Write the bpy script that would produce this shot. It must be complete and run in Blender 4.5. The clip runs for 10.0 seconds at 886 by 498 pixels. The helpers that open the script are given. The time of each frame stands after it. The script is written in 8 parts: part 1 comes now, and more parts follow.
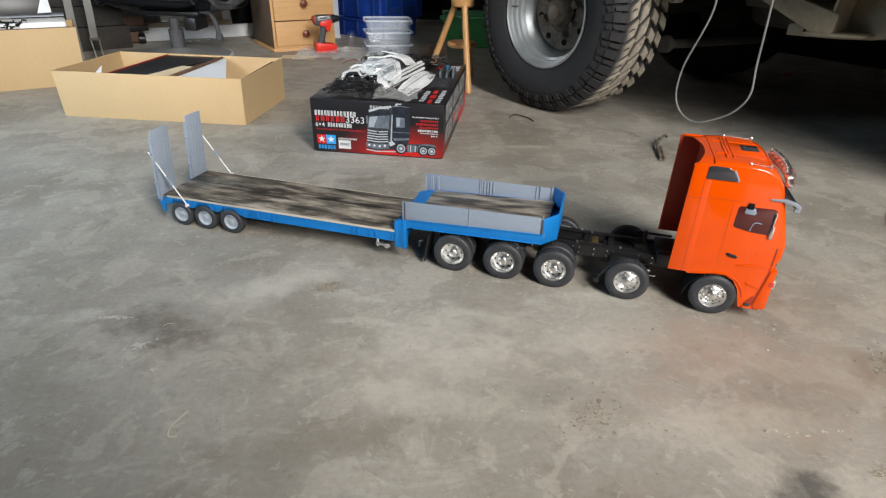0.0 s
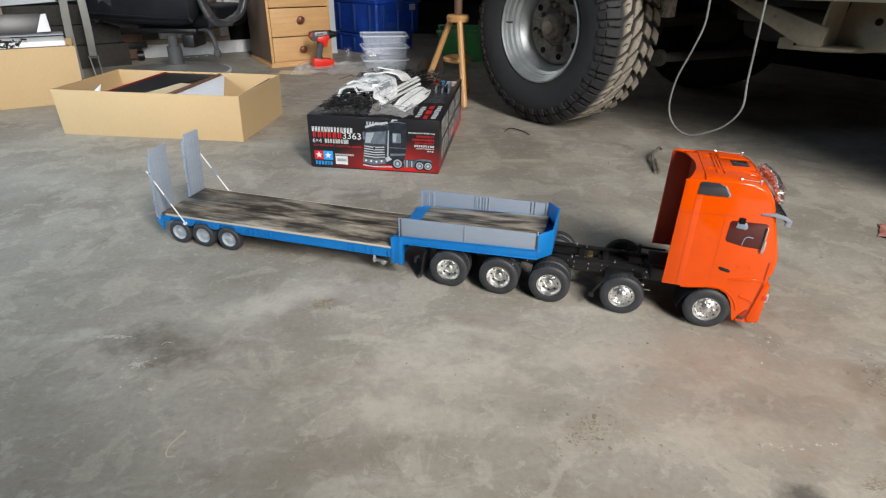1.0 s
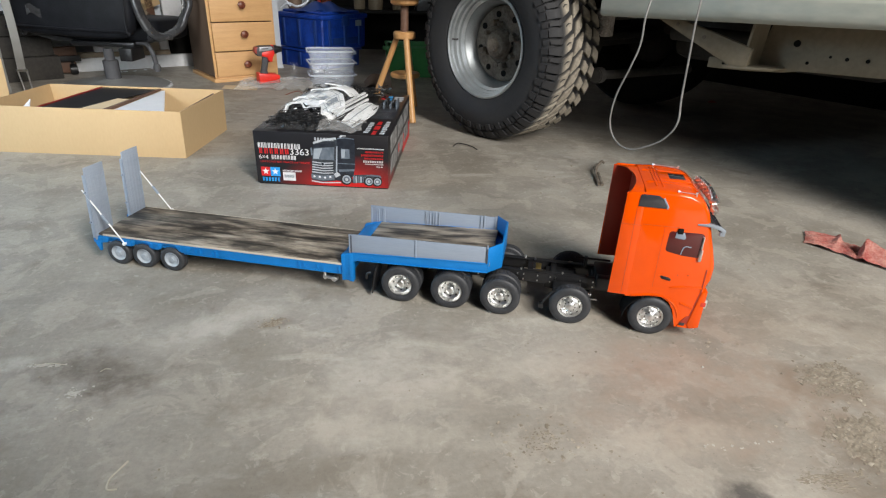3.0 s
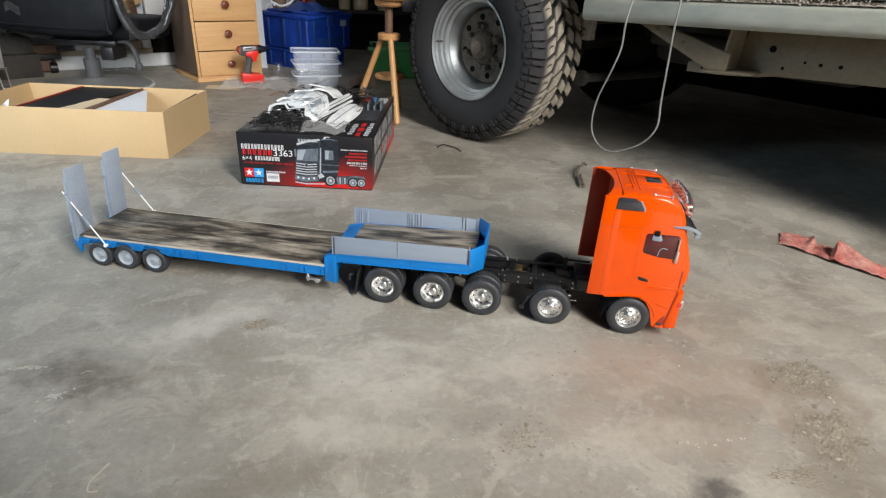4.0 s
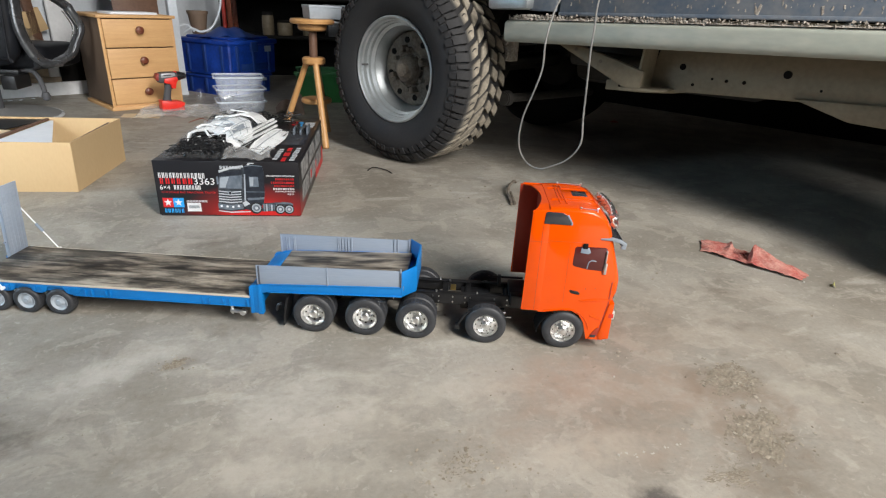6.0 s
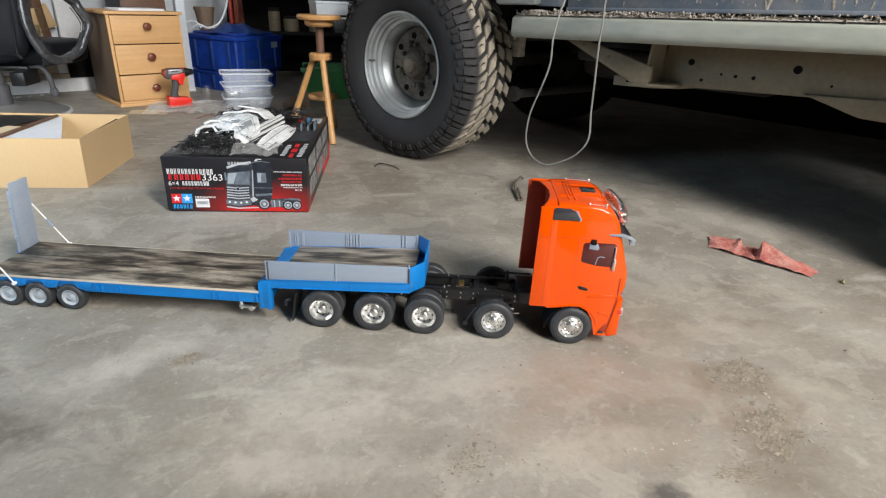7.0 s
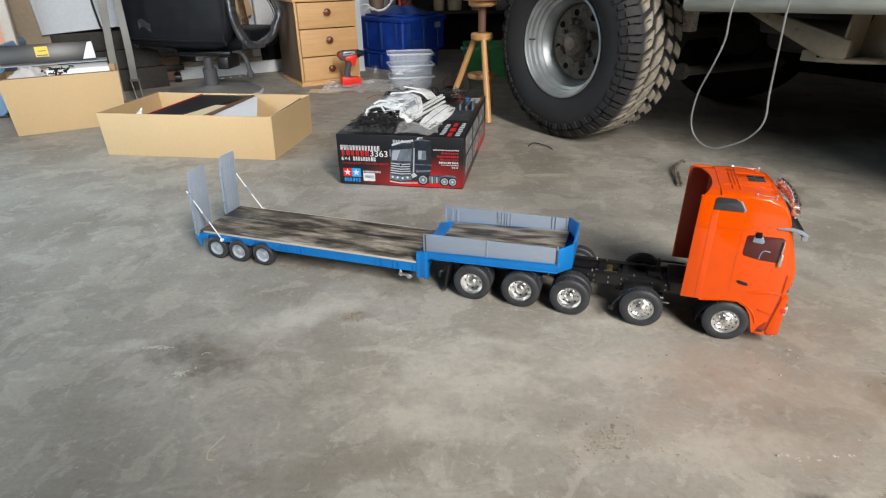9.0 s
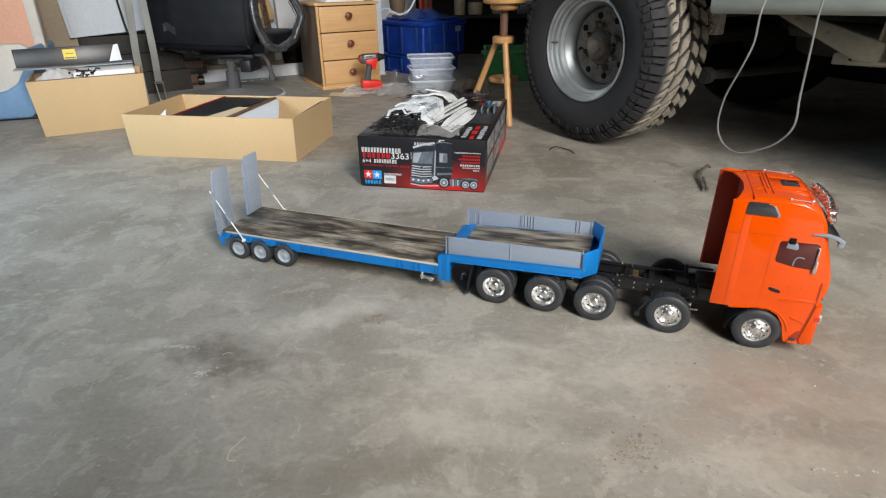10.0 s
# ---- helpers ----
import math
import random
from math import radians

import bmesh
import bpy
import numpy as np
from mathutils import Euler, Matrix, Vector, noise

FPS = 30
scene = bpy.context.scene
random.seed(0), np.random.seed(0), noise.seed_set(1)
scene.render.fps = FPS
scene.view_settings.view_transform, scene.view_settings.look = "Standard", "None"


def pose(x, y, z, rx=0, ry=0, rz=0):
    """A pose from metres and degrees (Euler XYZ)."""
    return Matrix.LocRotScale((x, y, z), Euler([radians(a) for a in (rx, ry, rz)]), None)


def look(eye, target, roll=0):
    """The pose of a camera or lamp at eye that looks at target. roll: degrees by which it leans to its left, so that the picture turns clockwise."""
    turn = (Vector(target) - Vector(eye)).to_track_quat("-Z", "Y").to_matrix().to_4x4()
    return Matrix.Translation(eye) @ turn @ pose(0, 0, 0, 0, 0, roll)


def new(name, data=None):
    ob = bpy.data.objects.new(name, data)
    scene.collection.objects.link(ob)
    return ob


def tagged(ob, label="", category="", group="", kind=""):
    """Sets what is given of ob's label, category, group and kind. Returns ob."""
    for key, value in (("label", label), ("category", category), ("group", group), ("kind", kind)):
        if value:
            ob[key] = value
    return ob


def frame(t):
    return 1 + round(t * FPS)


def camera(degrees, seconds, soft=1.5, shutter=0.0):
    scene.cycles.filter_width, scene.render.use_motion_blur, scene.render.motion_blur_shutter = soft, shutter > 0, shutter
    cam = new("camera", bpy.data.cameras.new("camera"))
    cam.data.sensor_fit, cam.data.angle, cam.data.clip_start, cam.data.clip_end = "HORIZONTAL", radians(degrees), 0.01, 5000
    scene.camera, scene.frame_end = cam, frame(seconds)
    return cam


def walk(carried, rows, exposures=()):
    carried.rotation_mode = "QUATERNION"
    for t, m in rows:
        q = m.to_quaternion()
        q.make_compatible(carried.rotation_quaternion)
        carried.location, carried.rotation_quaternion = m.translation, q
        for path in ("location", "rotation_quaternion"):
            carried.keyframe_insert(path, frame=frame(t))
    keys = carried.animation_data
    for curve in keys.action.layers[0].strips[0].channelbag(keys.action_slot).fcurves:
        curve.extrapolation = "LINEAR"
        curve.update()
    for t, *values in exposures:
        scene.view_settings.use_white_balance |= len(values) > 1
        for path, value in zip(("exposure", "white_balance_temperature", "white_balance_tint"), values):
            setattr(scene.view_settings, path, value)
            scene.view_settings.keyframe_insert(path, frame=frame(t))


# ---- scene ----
cam = camera(75.9, 10.0, soft=1.2)
PATH = [
    (0, (0.008, 0.021, 0.639), (0.146, 1.771, -0.32), 1.4),
    (0.5, (0.013, 0.014, 0.655), (0.13, 1.767, -0.3), 0.8),
    (1, (0.014, 0.017, 0.654), (0.156, 1.784, -0.272), 0.9),
    (1.5, (0.008, 0.016, 0.651), (0.168, 1.796, -0.246), 0.9),
    (2, (0.007, 0.014, 0.656), (0.231, 1.804, -0.208), 1.6),
    (2.5, (0.01, 0.018, 0.655), (0.29, 1.795, -0.22), 1.9),
    (4, (0.02, 0.002, 0.668), (0.382, 1.763, -0.209), 2.8),
    (4.5, (0.023, 0.003, 0.665), (0.42, 1.765, -0.194), 3.1),
    (5, (0.028, 0.005, 0.664), (0.46, 1.766, -0.179), 3.2),
    (5.5, (0.037, 0.011, 0.663), (0.527, 1.77, -0.152), 2.7),
    (5.7, (0.043, 0.016, 0.658), (0.575, 1.77, -0.142), 2.7),
    (6.3, (0.043, 0.019, 0.657), (0.628, 1.765, -0.144), 2.6),
    (6.8, (0.039, 0.019, 0.657), (0.608, 1.763, -0.151), 2.5),
    (7, (0.037, 0.019, 0.657), (0.59, 1.763, -0.153), 2.5),
    (7.5, (0.034, 0.015, 0.66), (0.518, 1.775, -0.158), 2.2),
    (8, (0.028, 0.004, 0.668), (0.391, 1.785, -0.165), 1.5),
    (8.5, (0.021, -0.016, 0.68), (0.211, 1.778, -0.185), 0.4),
    (9, (0.02, -0.022, 0.682), (0.067, 1.768, -0.208), -0.8),
    (9.5, (0.017, -0.016, 0.679), (0.027, 1.773, -0.214), -0.9),
    (10, (0.006, -0.011, 0.672), (-0.003, 1.788, -0.203), -0.9),
]
walk(cam, [(t, look(eye, target, roll)) for t, eye, target, roll in PATH],
     exposures=((0.0, -0.14), (1.0, -0.14), (2.5, -0.07), (4.5, -0.03), (6.5, 0.04), (8.0, 0.03), (9.0, -0.07), (10.0, -0.14)))

# ---- light ----
world = bpy.data.worlds.new("overcast_sky")
scene.world = world
world.use_nodes = True
wn = world.node_tree.nodes
sky = wn.new("ShaderNodeTexSky")
sky.sky_type, sky.sun_disc = "NISHITA", False
sky.sun_elevation, sky.sun_rotation = radians(46), radians(20)
wn["Background"].inputs[1].default_value = 0.06
world.node_tree.links.new(sky.outputs[0], wn["Background"].inputs[0])

sun = new("sun", bpy.data.lights.new("sun", "SUN"))
sun.data.energy, sun.data.angle, sun.data.color = 1.0, radians(12), (1.0, 0.96, 0.9)
sun.matrix_world = look((3, 8, 9), (0, 0, 0))


def soft_lamp(name, size_x, size_y, watts, colour, eye, target, spread=180):
    """A soft area lamp: the daylight of the big door, and the added fill lamps."""
    lamp = new(name, bpy.data.lights.new(name, "AREA"))
    lamp.data.shape, lamp.data.size, lamp.data.size_y = "RECTANGLE", size_x, size_y
    lamp.data.energy, lamp.data.color = watts, colour
    lamp.data.spread = radians(spread)
    lamp.matrix_world = look(eye, target)


soft_lamp("door_daylight", 1.15, 4.4, 850, (1.0, 0.970, 0.930), (2.24, -3.3, 4.3), (0.9, 1.3, 1.9))
# Two added fill lamps with no seen source: cartons and chair, then left floor.
soft_lamp("window_daylight", 1.6, 1.2, 8.0, (0.85, 0.94, 1.0), (-1.9, -0.48, 1.5), (-1.1, 3.7, 0.1), 48)
soft_lamp("side_door_daylight", 1.0, 1.6, 14, (0.48, 0.75, 1.0), (-3.95, 1.6, 1.35), (-1.75, 1.5, 0.0), 50)
scene.view_settings.exposure = 0.0


# ---- materials ----
def rgba(c):
    return (*c, 1.0)


def material(name, c1, c2=None, rough=0.6, metal=0.0, scale=8.0, fine=60.0, bump=0.15, depth=0.001, stretch=(1, 1, 1), rough2=None, coat=0.0):
    """A surface whose colour wanders between c1 and c2 at a coarse and a fine scale, with fine relief."""
    m = bpy.data.materials.new(name)
    m.use_nodes = True
    n, link = m.node_tree.nodes, m.node_tree.links.new
    b = n["Principled BSDF"]
    b.inputs["Metallic"].default_value = metal
    b.inputs["Coat Weight"].default_value = coat
    c2 = c2 or tuple(x * 0.85 for x in c1)
    co = n.new("ShaderNodeTexCoord")
    mp = n.new("ShaderNodeMapping")
    mp.inputs["Scale"].default_value = stretch
    link(co.outputs["Object"], mp.inputs[0])
    big, small = n.new("ShaderNodeTexNoise"), n.new("ShaderNodeTexNoise")
    for tex, s, d in ((big, scale, 4.0), (small, fine, 3.0)):
        tex.inputs["Scale"].default_value, tex.inputs["Detail"].default_value = s, d
        link(mp.outputs[0], tex.inputs["Vector"])
    add = n.new("ShaderNodeMath")
    add.operation = "MULTIPLY_ADD"
    add.inputs[1].default_value = 0.4
    link(small.outputs["Fac"], add.inputs[0])
    half = n.new("ShaderNodeMath")
    half.operation = "MULTIPLY"
    half.inputs[1].default_value = 0.6
    link(big.outputs["Fac"], half.inputs[0])
    link(half.outputs[0], add.inputs[2])
    ramp = n.new("ShaderNodeValToRGB")
    ramp.color_ramp.elements[0].position, ramp.color_ramp.elements[1].position = 0.36, 0.64
    ramp.color_ramp.elements[0].color, ramp.color_ramp.elements[1].color = rgba(c1), rgba(c2)
    link(add.outputs[0], ramp.inputs[0])
    link(ramp.outputs[0], b.inputs["Base Color"])
    rr = n.new("ShaderNodeMapRange")
    rr.inputs[3].default_value, rr.inputs[4].default_value = rough, rough2 if rough2 is not None else min(1.0, rough * 1.25)
    link(big.outputs["Fac"], rr.inputs[0])
    link(rr.outputs[0], b.inputs["Roughness"])
    if bump:
        bp = n.new("ShaderNodeBump")
        bp.inputs["Strength"].default_value, bp.inputs["Distance"].default_value = bump, depth
        link(add.outputs[0], bp.inputs["Height"])
        link(bp.outputs[0], b.inputs["Normal"])
    return m


def clear_plastic(name, tint, opacity, rough=0.12):
    """Thin clear plastic: see-through with a milky part, and full gloss on top."""
    m = bpy.data.materials.new(name)
    m.use_nodes = True
    n, link = m.node_tree.nodes, m.node_tree.links.new
    b = n["Principled BSDF"]
    b.inputs["Base Color"].default_value = rgba(tint)
    b.inputs["Roughness"].default_value = 0.6
    thin, gloss, fres = n.new("ShaderNodeBsdfTransparent"), n.new("ShaderNodeBsdfGlossy"), n.new("ShaderNodeLayerWeight")
    gloss.inputs["Roughness"].default_value = rough
    fres.inputs["Blend"].default_value = 0.25
    edge = n.new("ShaderNodeMapRange")
    edge.inputs[3].default_value, edge.inputs[4].default_value = 0.03, 0.16
    link(fres.outputs["Facing"], edge.inputs[0])
    milky, top = n.new("ShaderNodeMixShader"), n.new("ShaderNodeMixShader")
    tex = n.new("ShaderNodeTexNoise")
    tex.inputs["Scale"].default_value = 40.0
    mr = n.new("ShaderNodeMapRange")
    mr.inputs[3].default_value, mr.inputs[4].default_value = opacity * 0.85, min(1.0, opacity * 1.15)
    link(tex.outputs["Fac"], mr.inputs[0])
    link(mr.outputs[0], milky.inputs[0])
    link(thin.outputs[0], milky.inputs[1])
    link(b.outputs[0], milky.inputs[2])
    link(edge.outputs[0], top.inputs[0])
    link(milky.outputs[0], top.inputs[1])
    link(gloss.outputs[0], top.inputs[2])
    link(top.outputs[0], n["Material Output"].inputs["Surface"])
    return m


def dusty_tread():
    """Tyre rubber, grey at the shoulder and dusty brown where it rolls on the ground."""
    m = material("dusty_tread_rubber", (0.230, 0.202, 0.158), (0.385, 0.340, 0.270), 0.85, scale=26, fine=150, bump=0.3, depth=0.002)
    n, link = m.node_tree.nodes, m.node_tree.links.new
    b = n["Principled BSDF"]
    dust = b.inputs["Base Color"].links[0].from_socket
    co, sep, mr, mix = n.new("ShaderNodeTexCoord"), n.new("ShaderNodeSeparateXYZ"), n.new("ShaderNodeMapRange"), n.new("ShaderNodeMix")
    mix.data_type = "RGBA"
    mr.inputs[1].default_value, mr.inputs[2].default_value = -0.026, -0.052
    link(co.outputs["Object"], sep.inputs[0])
    link(sep.outputs[2], mr.inputs[0])
    # the dust lies on the worn tops, the walls of the grooves stay dark
    flat, out, worn, both = n.new("ShaderNodeVectorMath"), n.new("ShaderNodeVectorMath"), n.new("ShaderNodeMapRange"), n.new("ShaderNodeMath")
    flat.operation, out.operation, both.operation = "MULTIPLY", "LENGTH", "MULTIPLY"
    flat.inputs[1].default_value = (1, 1, 0)
    worn.inputs[1].default_value, worn.inputs[2].default_value, worn.inputs[3].default_value = 0.376, 0.3835, 0.12
    link(co.outputs["Object"], flat.inputs[0])
    link(flat.outputs[0], out.inputs[0])
    link(out.outputs["Value"], worn.inputs[0])
    link(mr.outputs[0], both.inputs[0])
    link(worn.outputs[0], both.inputs[1])
    link(both.outputs[0], mix.inputs[0])
    mix.inputs[6].default_value = rgba((0.045, 0.044, 0.043))
    link(dust, mix.inputs[7])
    link(mix.outputs[2], b.inputs["Base Color"])
    return m


def concrete_floor():
    m = bpy.data.materials.new("worn_concrete")
    m.use_nodes = True
    n, link = m.node_tree.nodes, m.node_tree.links.new
    b = n["Principled BSDF"]
    co = n.new("ShaderNodeTexCoord")
    pos = co.outputs["Object"]

    def tex(scale, detail=6.0, rough=0.6, distort=0.0):
        t = n.new("ShaderNodeTexNoise")
        t.inputs["Scale"].default_value, t.inputs["Detail"].default_value = scale, detail
        t.inputs["Roughness"].default_value, t.inputs["Distortion"].default_value = rough, distort
        link(pos, t.inputs["Vector"])
        return t.outputs["Fac"]

    def ramp(fac, p0, p1, c0, c1):
        r = n.new("ShaderNodeValToRGB")
        e = r.color_ramp.elements
        e[0].position, e[1].position, e[0].color, e[1].color = p0, p1, rgba(c0), rgba(c1)
        link(fac, r.inputs[0])
        return r.outputs[0]

    def mix(fac, a, c, mode="MIX"):
        x = n.new("ShaderNodeMix")
        x.data_type, x.blend_type = "RGBA", mode
        if isinstance(fac, float):
            x.inputs[0].default_value = fac
        else:
            link(fac, x.inputs[0])
        for sock, v in ((x.inputs[6], a), (x.inputs[7], c)):
            if isinstance(v, tuple):
                sock.default_value = rgba(v)
            else:
                link(v, sock)
        return x.outputs[2]

    def math(op, a, c):
        x = n.new("ShaderNodeMath")
        x.operation = op
        for sock, v in ((x.inputs[0], a), (x.inputs[1], c)):
            if isinstance(v, (int, float)):
                sock.default_value = v
            else:
                link(v, sock)
        return x.outputs[0]

    base = ramp(tex(0.9, 4.0, 0.5, 0.1), 0.36, 0.66, (0.250, 0.226, 0.188), (0.326, 0.301, 0.257))
    base = mix(0.46, base, ramp(tex(3.6, 6.0, 0.52, 0.15), 0.38, 0.62, (0.225, 0.198, 0.160), (0.425, 0.396, 0.345)))
    # broom and drag marks, longer than wide
    drag = n.new("ShaderNodeMapping")
    drag.inputs["Rotation"].default_value, drag.inputs["Scale"].default_value = (0, 0, radians(-24)), (0.34, 1.0, 1.0)
    link(pos, drag.inputs[0])
    still, pos = pos, drag.outputs[0]
    fade = ramp(tex(1.3, 4.0), 0.42, 0.60, (0, 0, 0), (1, 1, 1))
    scuff = math("MULTIPLY", math("MULTIPLY", ramp(tex(15.0, 9.0, 0.66, 0.35), 0.54, 0.63, (0, 0, 0), (1, 1, 1)), fade), 0.55)
    base = mix(scuff, base, (0.50, 0.470, 0.415))
    rub = math("MULTIPLY", math("MULTIPLY", ramp(tex(19.0, 9.0, 0.68, 0.4), 0.57, 0.68, (0, 0, 0), (1, 1, 1)), ramp(tex(2.1, 4.0), 0.46, 0.60, (0, 0, 0), (1, 1, 1))), 0.45)
    base = mix(rub, base, (0.165, 0.142, 0.112))
    scratch = ramp(tex(75.0, 5.0, 0.7, 0.5), 0.66, 0.71, (0, 0, 0), (1, 1, 1))
    base = mix(math("MULTIPLY", scratch, 0.5), base, (0.55, 0.52, 0.46))
    pos = still
    chalk = math("MULTIPLY", ramp(tex(13.0, 8.0, 0.62, 0.3), 0.62, 0.70, (0, 0, 0), (1, 1, 1)), 0.40)
    base = mix(chalk, base, (0.49, 0.46, 0.405))
    murk = math("MULTIPLY", ramp(tex(6.0, 8.0, 0.64, 0.3), 0.56, 0.66, (0, 0, 0), (1, 1, 1)), 0.48)
    base = mix(murk, base, (0.190, 0.166, 0.132))
    dust = math("MULTIPLY", ramp(tex(7.5, 9.0, 0.60, 0.6), 0.535, 0.560, (0, 0, 0), (1, 1, 1)), 0.36)
    base = mix(dust, base, (0.46, 0.418, 0.355))
    flake = math("MULTIPLY", ramp(tex(34.0, 6.0, 0.62, 0.8), 0.60, 0.625, (0, 0, 0), (1, 1, 1)), 0.30)
    base = mix(flake, base, (0.50, 0.465, 0.405))
    dirt = math("MULTIPLY", ramp(tex(24.0, 7.0, 0.66, 0.2), 0.61, 0.70, (0, 0, 0), (1, 1, 1)), 0.45)
    base = mix(dirt, base, (0.150, 0.124, 0.094))
    grain = ramp(tex(95.0, 5.0, 0.66), 0.3, 0.72, (0.74, 0.74, 0.74), (1.20, 1.20, 1.20))
    base = mix(0.48, base, grain, "MULTIPLY")
    specks = ramp(tex(210.0, 2.0, 0.5), 0.69, 0.74, (0, 0, 0), (1, 1, 1))
    base = mix(math("MULTIPLY", specks, 0.45), base, (0.10, 0.083, 0.065))
    wob = tex(8.0, 8.0, 0.64, 0.2)

    mottle = ramp(tex(26.0, 7.0, 0.66, 0.2), 0.36, 0.58, (0.35, 0.35, 0.35), (1, 1, 1))

    def stain(x, y, rx, ry, colour, strength, turn=0.0, soft=0.05, even=False):
        """One stain with its own ragged outline."""
        nonlocal base
        mp = n.new("ShaderNodeMapping")
        mp.vector_type = "TEXTURE"
        mp.inputs["Location"].default_value, mp.inputs["Scale"].default_value = (x, y, 0), (rx, ry, 1)
        mp.inputs["Rotation"].default_value = (0, 0, radians(turn))
        link(pos, mp.inputs[0])
        ln = n.new("ShaderNodeVectorMath")
        ln.operation = "LENGTH"
        link(mp.outputs[0], ln.inputs[0])
        d = math("ADD", ln.outputs["Value"], math("MULTIPLY", math("SUBTRACT", wob, 0.5), 2.6))
        mr = n.new("ShaderNodeMapRange")
        mr.interpolation_type = "SMOOTHSTEP"
        mr.inputs[1].default_value, mr.inputs[2].default_value = 1.0, soft
        mr.inputs[3].default_value, mr.inputs[4].default_value = 0.0, strength
        link(d, mr.inputs[0])
        base = mix(mr.outputs[0] if even else math("MULTIPLY", mr.outputs[0], mottle), base, colour)

    for s in STAINS:
        stain(*s)
    link(base, b.inputs["Base Color"])
    rg = n.new("ShaderNodeMapRange")
    rg.inputs[3].default_value, rg.inputs[4].default_value = 0.42, 0.72
    link(wob, rg.inputs[0])
    link(rg.outputs[0], b.inputs["Roughness"])
    b.inputs["Specular IOR Level"].default_value = 0.45
    h = math("ADD", math("MULTIPLY", tex(46.0, 6.0, 0.7), 0.5), math("MULTIPLY", tex(12.0, 7.0, 0.62, 0.3), 1.2))
    bp = n.new("ShaderNodeBump")
    bp.inputs["Strength"].default_value, bp.inputs["Distance"].default_value = 0.55, 0.005
    link(h, bp.inputs["Height"])
    link(bp.outputs[0], b.inputs["Normal"])
    return m


# x, y, half length, half width, colour, strength, turn
STAINS = [
    (0.75, 0.80, 0.75, 0.60, (0.345, 0.290, 0.232), 0.45, -15.0, -0.3),
    (-0.42, 0.90, 0.17, 0.10, (0.094, 0.075, 0.057), 0.75, -15.0),
    (-0.50, 0.79, 0.10, 0.05, (0.500, 0.469, 0.413), 0.55, 10.0),
    (-0.60, 0.95, 0.08, 0.03, (0.550, 0.525, 0.475), 0.55, 20.0),
    (-0.30, 0.98, 0.16, 0.05, (0.475, 0.444, 0.388), 0.45, 18.0),
    (0.54, 0.49, 0.075, 0.05, (0.069, 0.062, 0.057), 0.85, 30.0, 0.4),
    (0.886, 0.728, 0.12, 0.09, (0.150, 0.120, 0.085), 0.95, 0.0),
    (0.81, 0.575, 0.15, 0.10, (0.156, 0.122, 0.088), 0.8, 40.0),
    (0.30, 0.65, 0.11, 0.08, (0.200, 0.165, 0.125), 0.40, 15.0),
    (0.66, 0.72, 0.36, 0.20, (0.306, 0.231, 0.177), 0.6, -20.0),
    (-0.15, 1.03, 0.06, 0.035, (0.125, 0.100, 0.077), 0.6, 25.0),
    (0.05, 0.78, 0.28, 0.12, (0.438, 0.388, 0.325), 0.4, 5.0),
    (-0.12, 1.63, 0.13, 0.04, (0.112, 0.095, 0.077), 0.6, 8.0),
    (0.48, 2.33, 0.12, 0.035, (0.112, 0.095, 0.075), 0.5, -30.0),
    (0.75, 0.95, 0.10, 0.05, (0.163, 0.125, 0.094), 0.4, 10.0),
    (1.15, 1.05, 0.12, 0.03, (0.138, 0.112, 0.088), 0.45, -25.0),
    (1.05, 0.90, 0.10, 0.03, (0.138, 0.112, 0.088), 0.45, -15.0),
    (0.05, 0.86, 0.22, 0.11, (0.500, 0.465, 0.400), 0.55, 20.0, 0.2),
    (0.30, 0.83, 0.20, 0.08, (0.490, 0.450, 0.385), 0.50, 5.0, 0.2),
    (-0.24, 1.04, 0.20, 0.06, (0.510, 0.480, 0.420), 0.60, 22.0, 0.2),
    (0.08, 0.69, 0.20, 0.05, (0.480, 0.440, 0.375), 0.50, -12.0, 0.3),
    (0.50, 0.62, 0.16, 0.05, (0.470, 0.420, 0.350), 0.45, 8.0, 0.3),
    (1.00, 0.66, 0.10, 0.04, (0.500, 0.455, 0.380), 0.45, -30.0, 0.3),
    (-0.18, 0.79, 0.13, 0.05, (0.190, 0.165, 0.130), 0.55, 14.0, 0.3),
    (0.18, 0.95, 0.10, 0.03, (0.185, 0.160, 0.128), 0.50, -10.0, 0.3),
    (-0.06, 0.62, 0.16, 0.04, (0.200, 0.172, 0.135), 0.50, 6.0, 0.3),
    (-0.72, 1.15, 0.16, 0.06, (0.190, 0.180, 0.160), 0.45, 30.0, 0.3),
    (0.98, 1.35, 0.22, 0.05, (0.180, 0.155, 0.122), 0.45, -35.0, 0.3),
    (0.62, 1.55, 0.20, 0.05, (0.190, 0.165, 0.130), 0.40, -20.0, 0.3),
]

ORANGE = material("orange_gloss_paint", (0.76, 0.078, 0.0005), (0.72, 0.072, 0.0005), 0.11, scale=20, bump=0.02, rough2=0.16)
# Dark red for seams, and for cab faces whose shade is painted in.
RED_BROWN = material("dark_red_seam_and_shade", (0.30, 0.030, 0.012), (0.36, 0.038, 0.015), 0.4, bump=0.05)
BLACK = material("black_plastic", (0.008, 0.008, 0.009), (0.015, 0.015, 0.016), 0.34, scale=30, bump=0.05)
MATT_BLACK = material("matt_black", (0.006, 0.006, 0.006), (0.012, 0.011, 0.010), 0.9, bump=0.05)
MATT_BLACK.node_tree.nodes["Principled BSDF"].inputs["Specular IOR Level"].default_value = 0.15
RUBBER = material("model_tyre_rubber", (0.022, 0.0235, 0.027), (0.040, 0.041, 0.045), 0.50, scale=40, fine=300, bump=0.1, depth=0.0004)
